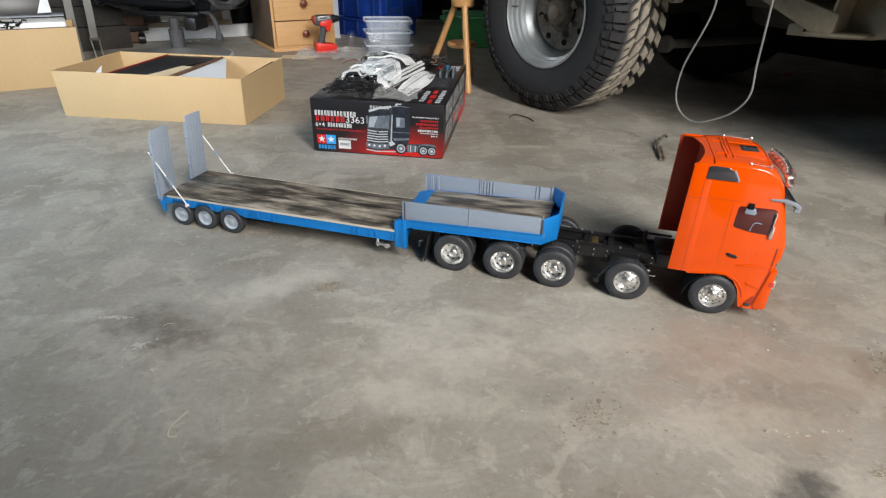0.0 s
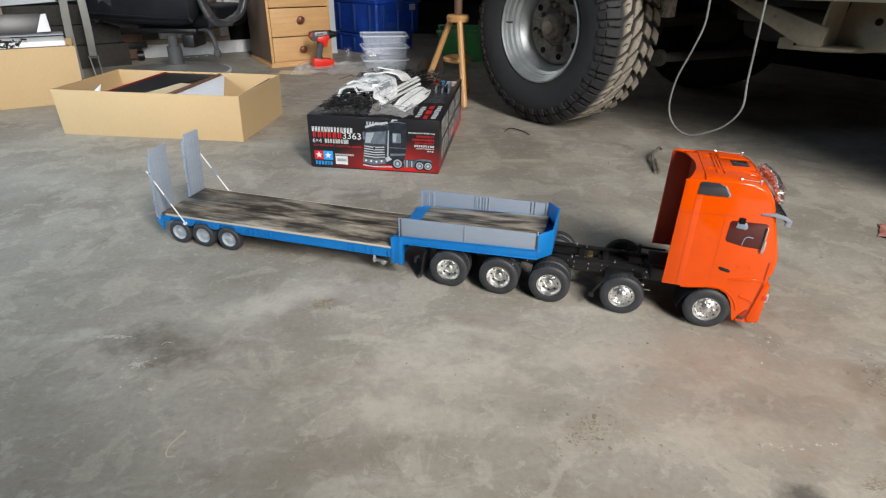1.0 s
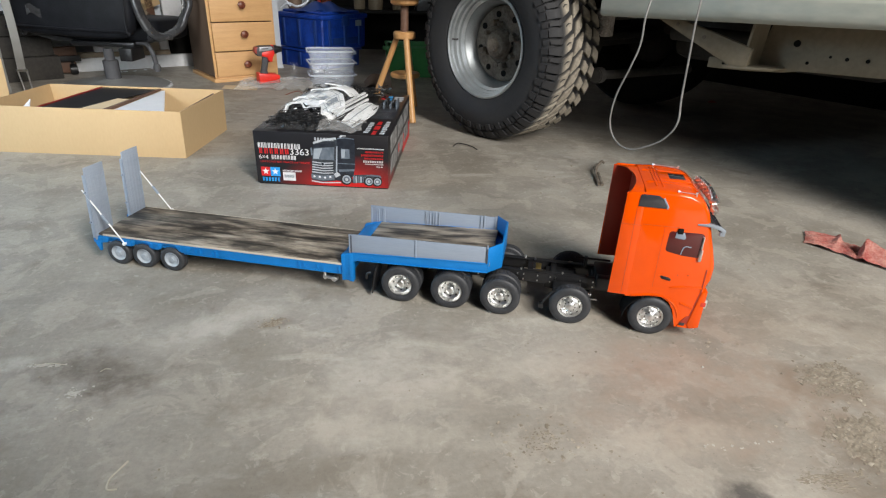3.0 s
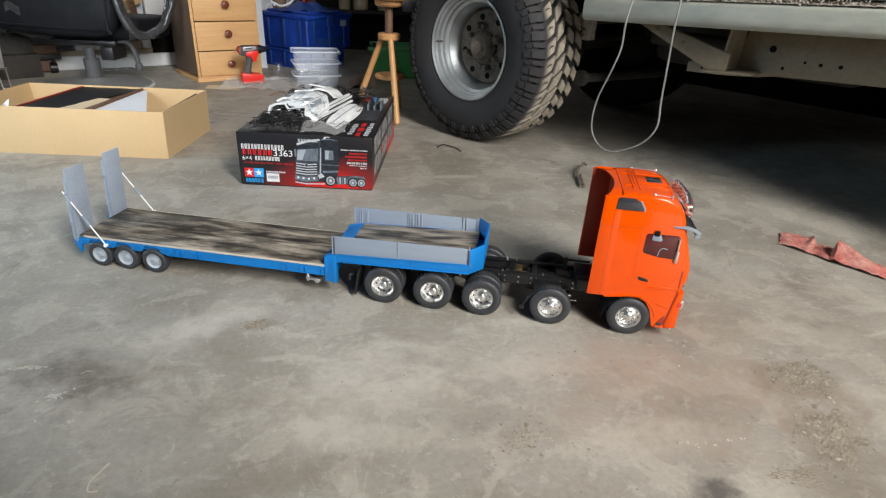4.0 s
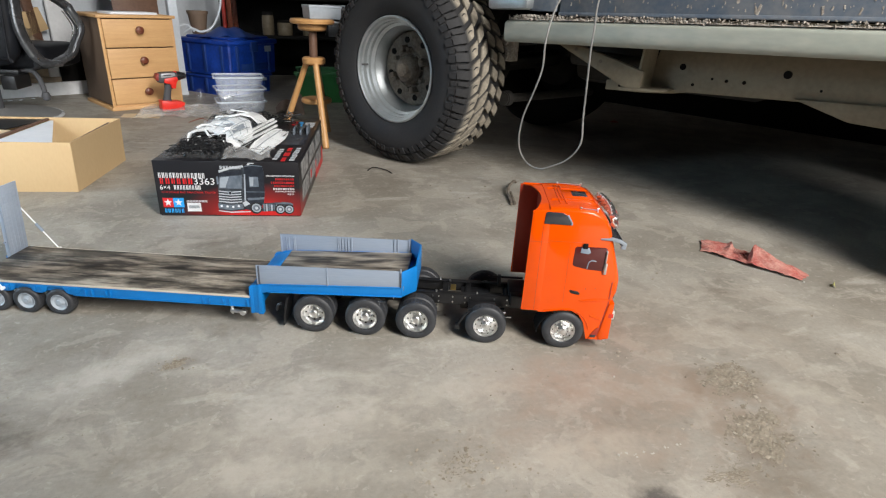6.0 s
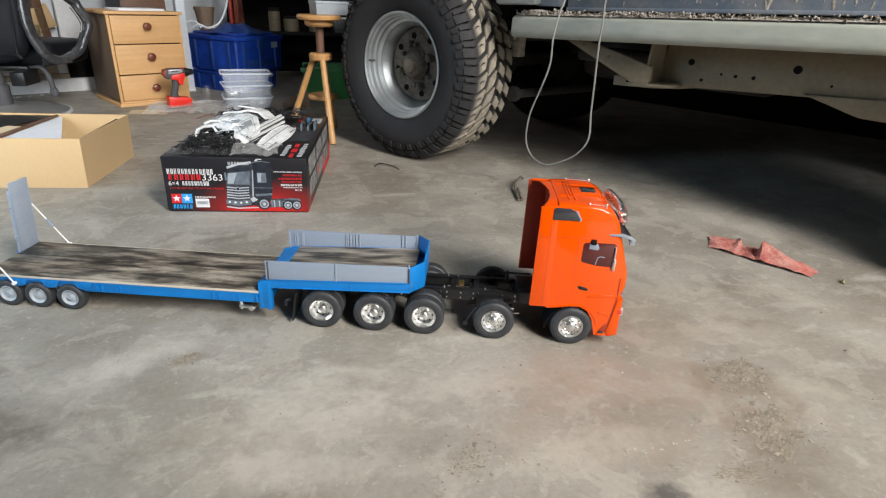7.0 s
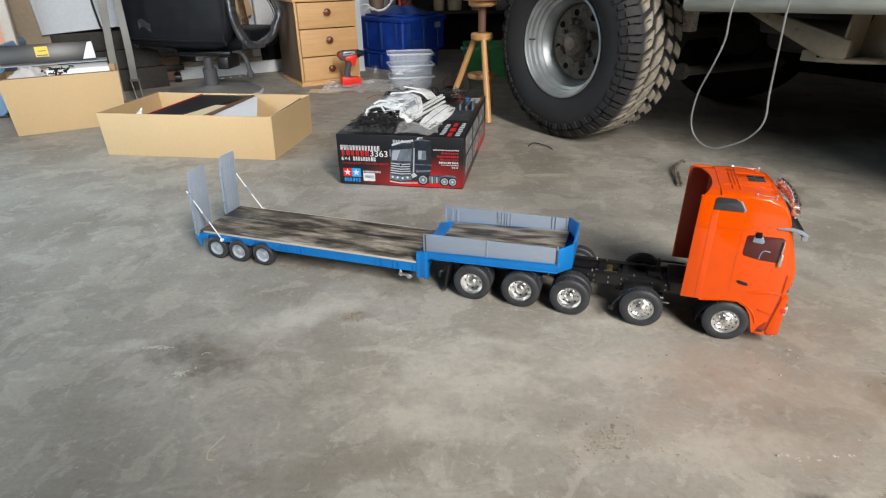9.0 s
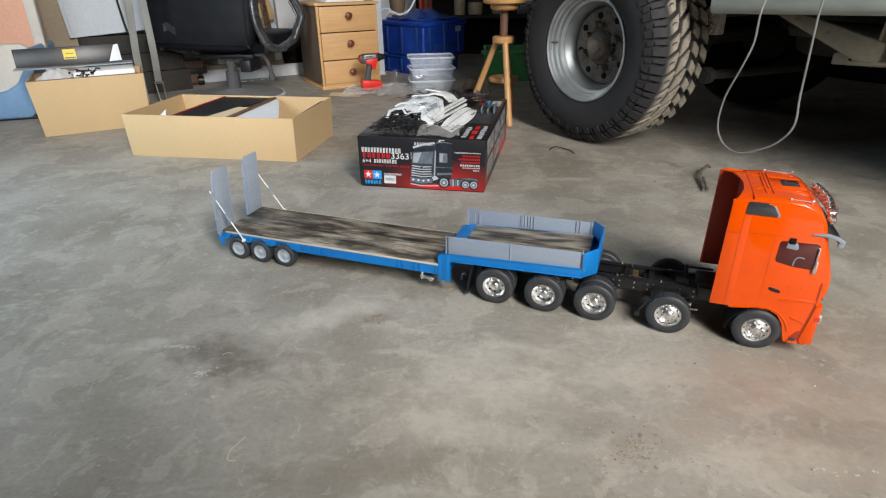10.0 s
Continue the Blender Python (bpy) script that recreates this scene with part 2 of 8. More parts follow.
CHROME = material("chrome", (0.80, 0.80, 0.79), (0.90, 0.90, 0.89), 0.27, 1.0, scale=60, bump=0.03, depth=0.0003)
STEEL = material("bright_steel", (0.6, 0.6, 0.6), (0.72, 0.72, 0.71), 0.25, 1.0, bump=0.05)
BRASS = material("brass", (0.55, 0.40, 0.13), (0.62, 0.46, 0.18), 0.35, 1.0)
BLUE = material("blue_spray_paint", (0.001, 0.155, 0.46), (0.001, 0.175, 0.51), 0.42, scale=30, fine=200, bump=0.06, depth=0.0004)
GREY = material("printed_grey_plastic", (0.225, 0.270, 0.335), (0.285, 0.330, 0.400), 0.5, scale=6, fine=260, bump=0.25, depth=0.0004, stretch=(0.15, 0.15, 3))
# Same plastic as GREY, lightened to paint in the light on the ramps.
RAMP_GREY = material("lightened_grey_plastic", (0.285, 0.335, 0.410), (0.350, 0.400, 0.475), 0.5, scale=6, fine=260, bump=0.12, depth=0.0004, stretch=(0.15, 0.15, 3))
RIM_GREY = material("grey_plastic_rim", (0.30, 0.34, 0.38), (0.38, 0.42, 0.46), 0.42)
WHITE = material("white_plastic", (0.85, 0.86, 0.86), (0.79, 0.80, 0.80), 0.4, scale=20, bump=0.05)
PLY = material("plywood_edge", (0.44, 0.39, 0.31), (0.56, 0.50, 0.41), 0.6, scale=12, fine=120, stretch=(0.3, 1, 8))
GLASS_DARK = material("smoked_glass", (0.03, 0.03, 0.036), (0.045, 0.045, 0.05), 0.08, bump=0.0, coat=0.5)
RED_LENS = material("red_lens", (0.55, 0.03, 0.02), (0.6, 0.05, 0.03), 0.12, bump=0.0, coat=0.6)
CARD = material("tan_cardboard", (0.52, 0.362, 0.190), (0.56, 0.396, 0.213), 0.72, scale=3, fine=120, bump=0.04, stretch=(1, 1, 0.4))
CARD_IN = material("pale_cardboard_inside", (0.62, 0.49, 0.31), (0.68, 0.54, 0.36), 0.8, scale=3, fine=90, bump=0.1)
BOX_BLACK = material("printed_black_card", (0.012, 0.012, 0.014), (0.02, 0.019, 0.02), 0.32, scale=6, bump=0.06)
PRINT_WHITE = material("white_print", (0.72, 0.72, 0.72), (0.66, 0.66, 0.66), 0.35, bump=0.0)
PRINT_RED = material("red_print", (0.62, 0.02, 0.02), (0.55, 0.015, 0.018), 0.35, bump=0.0)
PRINT_SKY = material("bright_blue_print", (0.02, 0.30, 0.72), (0.025, 0.34, 0.76), 0.35, bump=0.0)
PRINT_NIGHT = material("blue_black_print", (0.010, 0.013, 0.020), (0.030, 0.036, 0.048), 0.33, scale=45, bump=0.0)
PRINT_SLATE = material("slate_print", (0.085, 0.105, 0.13), (0.17, 0.20, 0.235), 0.33, scale=50, bump=0.0)
PRINT_PALE = material("pale_grey_print", (0.42, 0.45, 0.48), (0.58, 0.60, 0.62), 0.33, scale=60, bump=0.0)
PRINT_GREY = material("grey_print", (0.22, 0.25, 0.28), (0.33, 0.36, 0.39), 0.35, scale=40, bump=0.0)
PRINT_DARK = material("dark_print", (0.022, 0.027, 0.034), (0.065, 0.075, 0.088), 0.33, scale=30, bump=0.0)
WHITE_CARD = material("white_card", (0.74, 0.75, 0.77), (0.68, 0.69, 0.72), 0.6)
OAK = material("yellow_oak_veneer", (0.52, 0.29, 0.118), (0.62, 0.365, 0.162), 0.5, scale=5, fine=60, stretch=(0.6, 1, 9), bump=0.08)
OAK_SIDE = material("brown_board_side", (0.11, 0.072, 0.048), (0.15, 0.10, 0.068), 0.6, scale=5, stretch=(1, 1, 0.2))
KNOB = material("varnished_brown_knob", (0.13, 0.035, 0.018), (0.18, 0.05, 0.026), 0.25, scale=40)
STOOL_WOOD = material("varnished_pine", (0.46, 0.235, 0.085), (0.58, 0.32, 0.13), 0.35, scale=9, fine=80, stretch=(1, 1, 0.15))
DARK_WOOD = material("dark_turned_wood", (0.10, 0.05, 0.03), (0.15, 0.08, 0.05), 0.5)
TOOL_RED = material("red_tool_plastic", (0.72, 0.022, 0.012), (0.66, 0.02, 0.01), 0.35)
TOOL_SILVER = material("silver_grey_tool_plastic", (0.30, 0.30, 0.31), (0.42, 0.42, 0.43), 0.3, 0.2)
TOOL_DARK_RED = material("dark_red_tool_plastic", (0.24, 0.018, 0.012), (0.30, 0.024, 0.015), 0.35)
SKIRTING = material("white_gloss_paint", (0.76, 0.77, 0.78), (0.66, 0.67, 0.68), 0.4, scale=5, fine=40)
TOOL_GREY = material("grey_tool_rubber", (0.05, 0.05, 0.055), (0.07, 0.07, 0.075), 0.6)
CRATE_BLUE = material("blue_moulded_plastic", (0.002, 0.020, 0.165), (0.005, 0.050, 0.34), 0.42, scale=11, fine=50, bump=0.15)
CRATE_DARK = material("dark_blue_moulded_plastic", (0.006, 0.03, 0.15), (0.01, 0.04, 0.19), 0.45)
TUB_RIM = clear_plastic("milky_tub_rim", (0.86, 0.91, 1.0), 0.55, 0.12)
CLEAR = clear_plastic("clear_plastic_tub", (0.80, 0.88, 1.0), 0.13, 0.15)
# Cream and white plastic, dimmed in colour for the shade on the rack.
DIM_JAR = material("dimmed_cream_plastic", (0.10, 0.078, 0.047), (0.16, 0.125, 0.08), 0.5)
DIM_TUB = material("dimmed_white_plastic", (0.30, 0.29, 0.27), (0.38, 0.37, 0.34), 0.5)
BAG = clear_plastic("clear_polythene_bag", (0.85, 0.85, 0.86), 0.02, 0.22)
SHINY_BAG = clear_plastic("shiny_polythene", (0.85, 0.84, 0.82), 0.20, 0.10)
MILKY = clear_plastic("milky_bag", (0.8, 0.8, 0.8), 0.7)
LEATHER = material("black_leather", (0.006, 0.007, 0.009), (0.014, 0.015, 0.019), 0.46, scale=14, fine=180, bump=0.2)
LEATHER.node_tree.nodes["Principled BSDF"].inputs["Specular IOR Level"].default_value = 0.18
CHAIR_GREY = material("scuffed_silver_plastic", (0.055, 0.056, 0.060), (0.115, 0.117, 0.122), 0.24, 0.5)
STRAP = material("grey_webbing", (0.21, 0.203, 0.19), (0.29, 0.285, 0.265), 0.8, fine=400)
TYRE = material("big_tyre_rubber", (0.014, 0.014, 0.016), (0.026, 0.025, 0.025), 0.62, scale=9, fine=120, bump=0.2, depth=0.002)
TREAD = dusty_tread()
ALLOY = material("galvanised_rim", (0.42, 0.45, 0.46), (0.56, 0.59, 0.60), 0.36, 0.82, scale=14, fine=200, bump=0.05)
HUB = material("rusty_wheel_centre", (0.075, 0.057, 0.041), (0.225, 0.188, 0.147), 0.72, scale=16, fine=90, bump=0.3, depth=0.002)
SILL = material("dull_green_grey_paint", (0.30, 0.325, 0.285), (0.43, 0.435, 0.375), 0.35, scale=5, fine=50, bump=0.1, stretch=(0.4, 1, 1))
DOOR_PAINT = material("dusty_blue_grey_paint", (0.10, 0.135, 0.185), (0.19, 0.205, 0.225), 0.5, scale=14, fine=70, bump=0.3, depth=0.002)
CHASSIS = material("cream_chassis_paint", (0.195, 0.160, 0.108), (0.265, 0.225, 0.158), 0.65, scale=7, fine=60, bump=0.15)
MUD = material("dried_mud", (0.22, 0.188, 0.158), (0.50, 0.455, 0.40), 0.9, scale=50, fine=200, bump=0.6, depth=0.004)
UNDER = material("dirty_shaded_underbody", (0.02, 0.018, 0.016), (0.045, 0.04, 0.034), 0.85, scale=6)
CABLE = material("grey_cable", (0.16, 0.155, 0.145), (0.25, 0.245, 0.23), 0.5)
WALL = material("white_sheet_wall", (0.52, 0.56, 0.60), (0.62, 0.65, 0.69), 0.6, scale=3)
# Wall colour kept dark so that the unseen walls look unlit.
WALL_DARK = material("darkened_block_wall", (0.05, 0.045, 0.04), (0.085, 0.075, 0.065), 0.85, scale=4, bump=0.3)
CEIL = material("brown_board_ceiling", (0.05, 0.042, 0.035), (0.08, 0.068, 0.055), 0.85, scale=3)
BOARD = material("brown_hardboard", (0.30, 0.24, 0.17), (0.37, 0.30, 0.22), 0.75, scale=4)
PEACH = material("peach_plastic", (0.70, 0.36, 0.24), (0.78, 0.45, 0.32), 0.5, scale=3)
TOY_BLUE = material("faded_blue_plastic", (0.16, 0.30, 0.50), (0.22, 0.37, 0.58), 0.45, scale=4)
TOY_CREAM = material("cream_plastic", (0.60, 0.56, 0.50), (0.68, 0.64, 0.58), 0.5, scale=4)
GREEN = material("green_plastic", (0.008, 0.115, 0.020), (0.012, 0.150, 0.030), 0.45)
RED_CLOTH = material("faded_red_cloth", (0.33, 0.062, 0.050), (0.50, 0.25, 0.20), 0.85, scale=26, fine=200, bump=0.3)
YELLOW_LABEL = material("yellow_label", (0.80, 0.62, 0.06), (0.75, 0.56, 0.05), 0.5, bump=0.0)
STRAW = material("dry_straw", (0.42, 0.38, 0.30), (0.54, 0.50, 0.41), 0.8)
LEAF_SCRAP = material("yellow_green_leaf", (0.30, 0.29, 0.10), (0.42, 0.40, 0.17), 0.7)
CRUMB = material("grit", (0.20, 0.168, 0.125), (0.40, 0.355, 0.285), 0.9, scale=60)
CHIP = material("pale_stone_chip", (0.42, 0.39, 0.34), (0.55, 0.52, 0.46), 0.8)
DRY_DIRT = material("dry_dirt", (0.165, 0.138, 0.102), (0.305, 0.265, 0.205), 0.95, scale=45, fine=220, bump=0.4, depth=0.001)
FLOOR = concrete_floor()


def deck_wood(name, dark, seed):
    """Pale board with dark rubbed-in streaks along its length; dark says how far the stain has gone in."""
    m = bpy.data.materials.new(name)
    m.use_nodes = True
    n, link = m.node_tree.nodes, m.node_tree.links.new
    b = n["Principled BSDF"]
    co, mp = n.new("ShaderNodeTexCoord"), n.new("ShaderNodeMapping")
    mp.inputs["Scale"].default_value, mp.inputs["Location"].default_value = (9, 52, 20), (seed, seed, 0)
    link(co.outputs["Object"], mp.inputs[0])
    t = n.new("ShaderNodeTexNoise")
    t.inputs["Scale"].default_value, t.inputs["Detail"].default_value, t.inputs["Roughness"].default_value = 1.0, 5.0, 0.55
    link(mp.outputs[0], t.inputs["Vector"])
    r = n.new("ShaderNodeValToRGB")
    e = r.color_ramp.elements
    e[0].position, e[1].position = 0.41, 0.66
    e[0].color, e[1].color = rgba((0.038, 0.032, 0.027)), rgba((0.33, 0.29, 0.235))
    mid = e.new(0.52)
    mid.color = rgba((0.195, 0.168, 0.134))
    link(t.outputs["Fac"], r.inputs[0])
    mp2 = n.new("ShaderNodeMapping")
    mp2.inputs["Scale"].default_value = (40, 500, 100)
    link(co.outputs["Object"], mp2.inputs[0])
    g = n.new("ShaderNodeTexNoise")
    g.inputs["Scale"].default_value, g.inputs["Detail"].default_value = 1.0, 4.0
    link(mp2.outputs[0], g.inputs["Vector"])
    gr = n.new("ShaderNodeMapRange")
    gr.inputs[3].default_value, gr.inputs[4].default_value = 0.62, 1.3
    link(g.outputs["Fac"], gr.inputs[0])
    x = n.new("ShaderNodeMix")
    x.data_type, x.blend_type = "RGBA", "MULTIPLY"
    x.inputs[0].default_value = 1.0
    mp3 = n.new("ShaderNodeMapping")
    mp3.inputs["Scale"].default_value, mp3.inputs["Location"].default_value = (11, 34, 10), (seed, 0, 0)
    link(co.outputs["Object"], mp3.inputs[0])
    patch = n.new("ShaderNodeTexNoise")
    patch.inputs["Scale"].default_value, patch.inputs["Detail"].default_value, patch.inputs["Roughness"].default_value = 1.0, 6.0, 0.6
    link(mp3.outputs[0], patch.inputs["Vector"])
    pr = n.new("ShaderNodeMapRange")
    pr.inputs[1].default_value, pr.inputs[2].default_value, pr.inputs[3].default_value, pr.inputs[4].default_value = 0.40, 0.58, 1.0 - dark, 1.25
    link(patch.outputs["Fac"], pr.inputs[0])
    soak = n.new("ShaderNodeMix")
    soak.data_type, soak.blend_type = "RGBA", "MULTIPLY"
    soak.inputs[0].default_value = 1.0
    link(r.outputs[0], soak.inputs[6])
    link(pr.outputs[0], soak.inputs[7])
    link(soak.outputs[2], x.inputs[6])
    link(gr.outputs[0], x.inputs[7])
    link(x.outputs[2], b.inputs["Base Color"])
    b.inputs["Roughness"].default_value = 0.55
    bp = n.new("ShaderNodeBump")
    bp.inputs["Strength"].default_value, bp.inputs["Distance"].default_value = 0.25, 0.0005
    link(g.outputs["Fac"], bp.inputs["Height"])
    link(bp.outputs[0], b.inputs["Normal"])
    return m


DECK = deck_wood("stained_deck_board", 0.64, 0.0)
DECK_WORN = deck_wood("worn_pale_deck_board", 0.15, 3.7)


# ---- mesh helpers ----
class Build:
    """Collects shaped pieces into one mesh."""

    def __init__(self):
        self.bm = bmesh.new()

    def take(self, bm, m=None):
        if m is not None:
            bm.transform(m)
        me = bpy.data.meshes.new("piece")
        bm.to_mesh(me)
        bm.free()
        self.bm.from_mesh(me)
        bpy.data.meshes.remove(me)
        return self

    def box(self, x0, x1, y0, y1, z0, z1, bevel=0.0, m=None, seg=2):
        bm = bmesh.new()
        bmesh.ops.create_cube(bm, size=1.0)
        bm.transform(Matrix.Translation(((x0 + x1) / 2, (y0 + y1) / 2, (z0 + z1) / 2)) @ Matrix.Diagonal((x1 - x0, y1 - y0, z1 - z0, 1)))
        if bevel:
            bmesh.ops.bevel(bm, geom=bm.edges[:], offset=bevel, segments=seg, profile=0.5, affect="EDGES")
        return self.take(bm, m)

    def cyl(self, p0, p1, r0, r1=None, n=16, bevel=0.0, m=None):
        bm = bmesh.new()
        p0, p1 = Vector(p0), Vector(p1)
        bmesh.ops.create_cone(bm, cap_ends=True, segments=n, radius1=r0, radius2=r0 if r1 is None else r1, depth=(p1 - p0).length)
        if bevel:
            bmesh.ops.bevel(bm, geom=[e for e in bm.edges if len(e.link_faces) == 2 and any(len(f.verts) > 4 for f in e.link_faces)], offset=bevel, segments=2, affect="EDGES")
        turn = (p1 - p0).to_track_quat("Z", "Y").to_matrix().to_4x4()
        bm.transform(Matrix.Translation((p0 + p1) / 2) @ turn)
        return self.take(bm, m)

    def prism(self, pts, axis, a, b, bevel=0.0, m=None, seg=2):
        """A polygon pts, pushed from a to b along axis: (x, z) points for "y", (x, y) for "z", (y, z) for "x"."""
        bm = bmesh.new()
        put = {"y": lambda p, t: (p[0], t, p[1]), "z": lambda p, t: (p[0], p[1], t), "x": lambda p, t: (t, p[0], p[1])}[axis]
        lo = [bm.verts.new(put(p, a)) for p in pts]
        hi = [bm.verts.new(put(p, b)) for p in pts]
        bm.faces.new(lo), bm.faces.new(hi)
        for i in range(len(pts)):
            j = (i + 1) % len(pts)
            bm.faces.new((lo[i], lo[j], hi[j], hi[i]))
        bmesh.ops.recalc_face_normals(bm, faces=bm.faces[:])
        if bevel:
            bmesh.ops.bevel(bm, geom=bm.edges[:], offset=bevel, segments=seg, profile=0.5, affect="EDGES", clamp_overlap=True)
        return self.take(bm, m)

    def lathe(self, profile, n=48, m=None, close=False):
        """(radius, along) points turned round the z axis."""
        bm = bmesh.new()
        rings = []
        for r, z in profile:
            rings.append([bm.verts.new((r * math.cos(2 * math.pi * k / n), r * math.sin(2 * math.pi * k / n), z)) for k in range(n)] if r > 1e-6 else [bm.verts.new((0, 0, z))])
        pairs = list(zip(rings, rings[1:])) + ([(rings[-1], rings[0])] if close else [])
        for p, q in pairs:
            for k in range(n):
                l = (k + 1) % n
                if len(p) == 1 and len(q) > 1:
                    bm.faces.new((p[0], q[k], q[l]))
                elif len(q) == 1 and len(p) > 1:
                    bm.faces.new((p[k], q[0], p[l]))
                elif len(p) > 1:
                    bm.faces.new((p[k], p[l], q[l], q[k]))
        bmesh.ops.recalc_face_normals(bm, faces=bm.faces[:])
        return self.take(bm, m)

    def tube(self, pts, r, n=8, m=None):
        """A round rod along a smooth path."""
        bm = bmesh.new()
        pts = [Vector(p) for p in pts]
        rings, up = [], Vector((0.13, 0.31, 0.94))
        for i, p in enumerate(pts):
            d = (pts[min(i + 1, len(pts) - 1)] - pts[max(i - 1, 0)]).normalized()
            s = d.cross(up).normalized()
            t = s.cross(d)
            up = t
            rings.append([bm.verts.new(p + r * (math.cos(2 * math.pi * k / n) * s + math.sin(2 * math.pi * k / n) * t)) for k in range(n)])
        for a, b in zip(rings, rings[1:]):
            for k in range(n):
                bm.faces.new((a[k], a[(k + 1) % n], b[(k + 1) % n], b[k]))
        bm.faces.new(rings[0][::-1]), bm.faces.new(rings[-1])
        return self.take(bm, m)

    def loft(self, rings, m=None, caps=True):
        """Skins closed rings of equal length."""
        bm = bmesh.new()
        vs = [[bm.verts.new(p) for p in ring] for ring in rings]
        k = len(vs[0])
        for a, b in zip(vs, vs[1:]):
            for i in range(k):
                bm.faces.new((a[i], a[(i + 1) % k], b[(i + 1) % k], b[i]))
        if caps:
            bm.faces.new(vs[0]), bm.faces.new(vs[-1])
        bmesh.ops.recalc_face_normals(bm, faces=bm.faces[:])
        return self.take(bm, m)

    def sheet(self, fn, nu, nv, thick=0.0, m=None):
        """A bent sheet: fn(u, v) gives the place, u and v from 0 to 1."""
        bm = bmesh.new()
        g = [[bm.verts.new(fn(i / nu, j / nv)) for j in range(nv + 1)] for i in range(nu + 1)]
        for i in range(nu):
            for j in range(nv):
                bm.faces.new((g[i][j], g[i + 1][j], g[i + 1][j + 1], g[i][j + 1]))
        bmesh.ops.recalc_face_normals(bm, faces=bm.faces[:])
        if thick:
            bmesh.ops.solidify(bm, geom=bm.faces[:], thickness=thick)
        return self.take(bm, m)


def smooth(pts, steps=6):
    """A Catmull-Rom path through a few points."""
    pts = [Vector(p) for p in pts]
    out = []
    for i in range(len(pts) - 1):
        p0, p1, p2, p3 = pts[max(i - 1, 0)], pts[i], pts[i + 1], pts[min(i + 2, len(pts) - 1)]
        for k in range(steps):
            t = k / steps
            out.append(0.5 * (2 * p1 + (p2 - p0) * t + (2 * p0 - 5 * p1 + 4 * p2 - p3) * t * t + (3 * p1 - p0 - 3 * p2 + p3) * t ** 3))
    return out + [pts[-1]]


def part(name, build, mat, parent=None, label="", flat=False, angle=35):
    """Links what was built as ONE mesh object, under a thing or a part."""
    me = bpy.data.meshes.new(name)
    bm = build.bm
    bmesh.ops.recalc_face_normals(bm, faces=bm.faces[:])
    if not flat:
        for f in bm.faces:
            f.smooth = True
        lim = radians(angle)
        for e in bm.edges:
            if len(e.link_faces) == 2 and e.calc_face_angle(0) > lim:
                e.smooth = False
    bm.to_mesh(me)
    bm.free()
    me.materials.append(mat)
    ob = new(name, me)
    if parent:
        ob.parent = parent
    if label:
        tagged(ob, label)
    return ob


def thing(name, m, label, category, group="", kind=""):
    ob = new(name)
    ob.matrix_basis = m
    ob.empty_display_size = 0.05
    return tagged(ob, label, category, group, kind)


def alike(ob, name, parent, m):
    """One more part on the same mesh, with its own pieces."""
    c = ob.copy()
    scene.collection.objects.link(c)
    c.parent, c.matrix_basis = parent, m
    for k in ob.children:
        alike(k, k.name.split(".")[0], c, k.matrix_basis.copy())
    return c


# ---- the garage ----
def setting(name, build, mat, label, category):
    return tagged(part(name, build, mat, flat=True), label, category, kind="structure")


setting("floor", Build().box(-4.2, 6.2, -3.2, 7.0, -0.12, 0.0), FLOOR, "worn brown-grey concrete garage floor with stains and grit", "floor")
# daylight enters by the big door behind the camera; the side opening is added
# Unseen wall: its low return shades the near-left floor, its window is made up.
setting("wall_south", Build().box(-4.0, -2.8, -0.70, -0.55, 0, 4.8).box(-2.8, -1.0, -0.70, -0.55, 0, 0.8).box(-2.8, -1.0, -0.70, -0.55, 2.2, 4.8).box(-1.0, 0.0, -0.70, -0.55, 0, 4.8).box(0.0, 0.48, -0.70, -0.55, 0, 1.22), WALL_DARK, "unseen rough wall, added to shade the floor, with a made-up window", "wall")
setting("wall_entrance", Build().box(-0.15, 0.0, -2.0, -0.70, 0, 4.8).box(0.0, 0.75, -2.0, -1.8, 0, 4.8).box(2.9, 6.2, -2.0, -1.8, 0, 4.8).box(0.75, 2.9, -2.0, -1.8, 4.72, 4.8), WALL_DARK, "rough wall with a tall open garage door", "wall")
setting("wall_west", Build().box(-4.2, -4.0, -0.7, 1.0, 0, 4.8).box(-4.2, -4.0, 2.2, 7.0, 0, 4.8).box(-4.2, -4.0, 1.0, 2.2, 2.2, 4.8), WALL_DARK, "rough side wall with an opening added for fill light", "wall")
setting("wall_east", Build().box(6.0, 6.2, -1.8, 7.0, 0, 4.8), WALL_DARK, "rough side wall, coloured dark as if unlit", "wall")
setting("wall_north", Build().box(-4.0, 6.0, 6.8, 7.0, 0, 4.8), WALL_DARK, "rough rear wall, coloured dark as if unlit", "wall")
setting("ceiling", Build().box(-4.2, 6.2, -2.0, 7.0, 4.8, 4.92), CEIL, "brown board ceiling", "ceiling")
# Near-black colour stands in for deep shade; the sheet also blocks stray light.
setting("wall_partition", Build().box(-1.2, 3.2, 0.0, 0.12, 0, 2.4), MATT_BLACK, "partition behind the vehicle, blackened to stand in for shade", "wall").matrix_basis = pose(2.754, 3.706, 0, 0, 0, -60.9)

# ---- model truck and trailer ----
RIG = pose(0.603, 0.906, 0, 0, 0, -20.1)


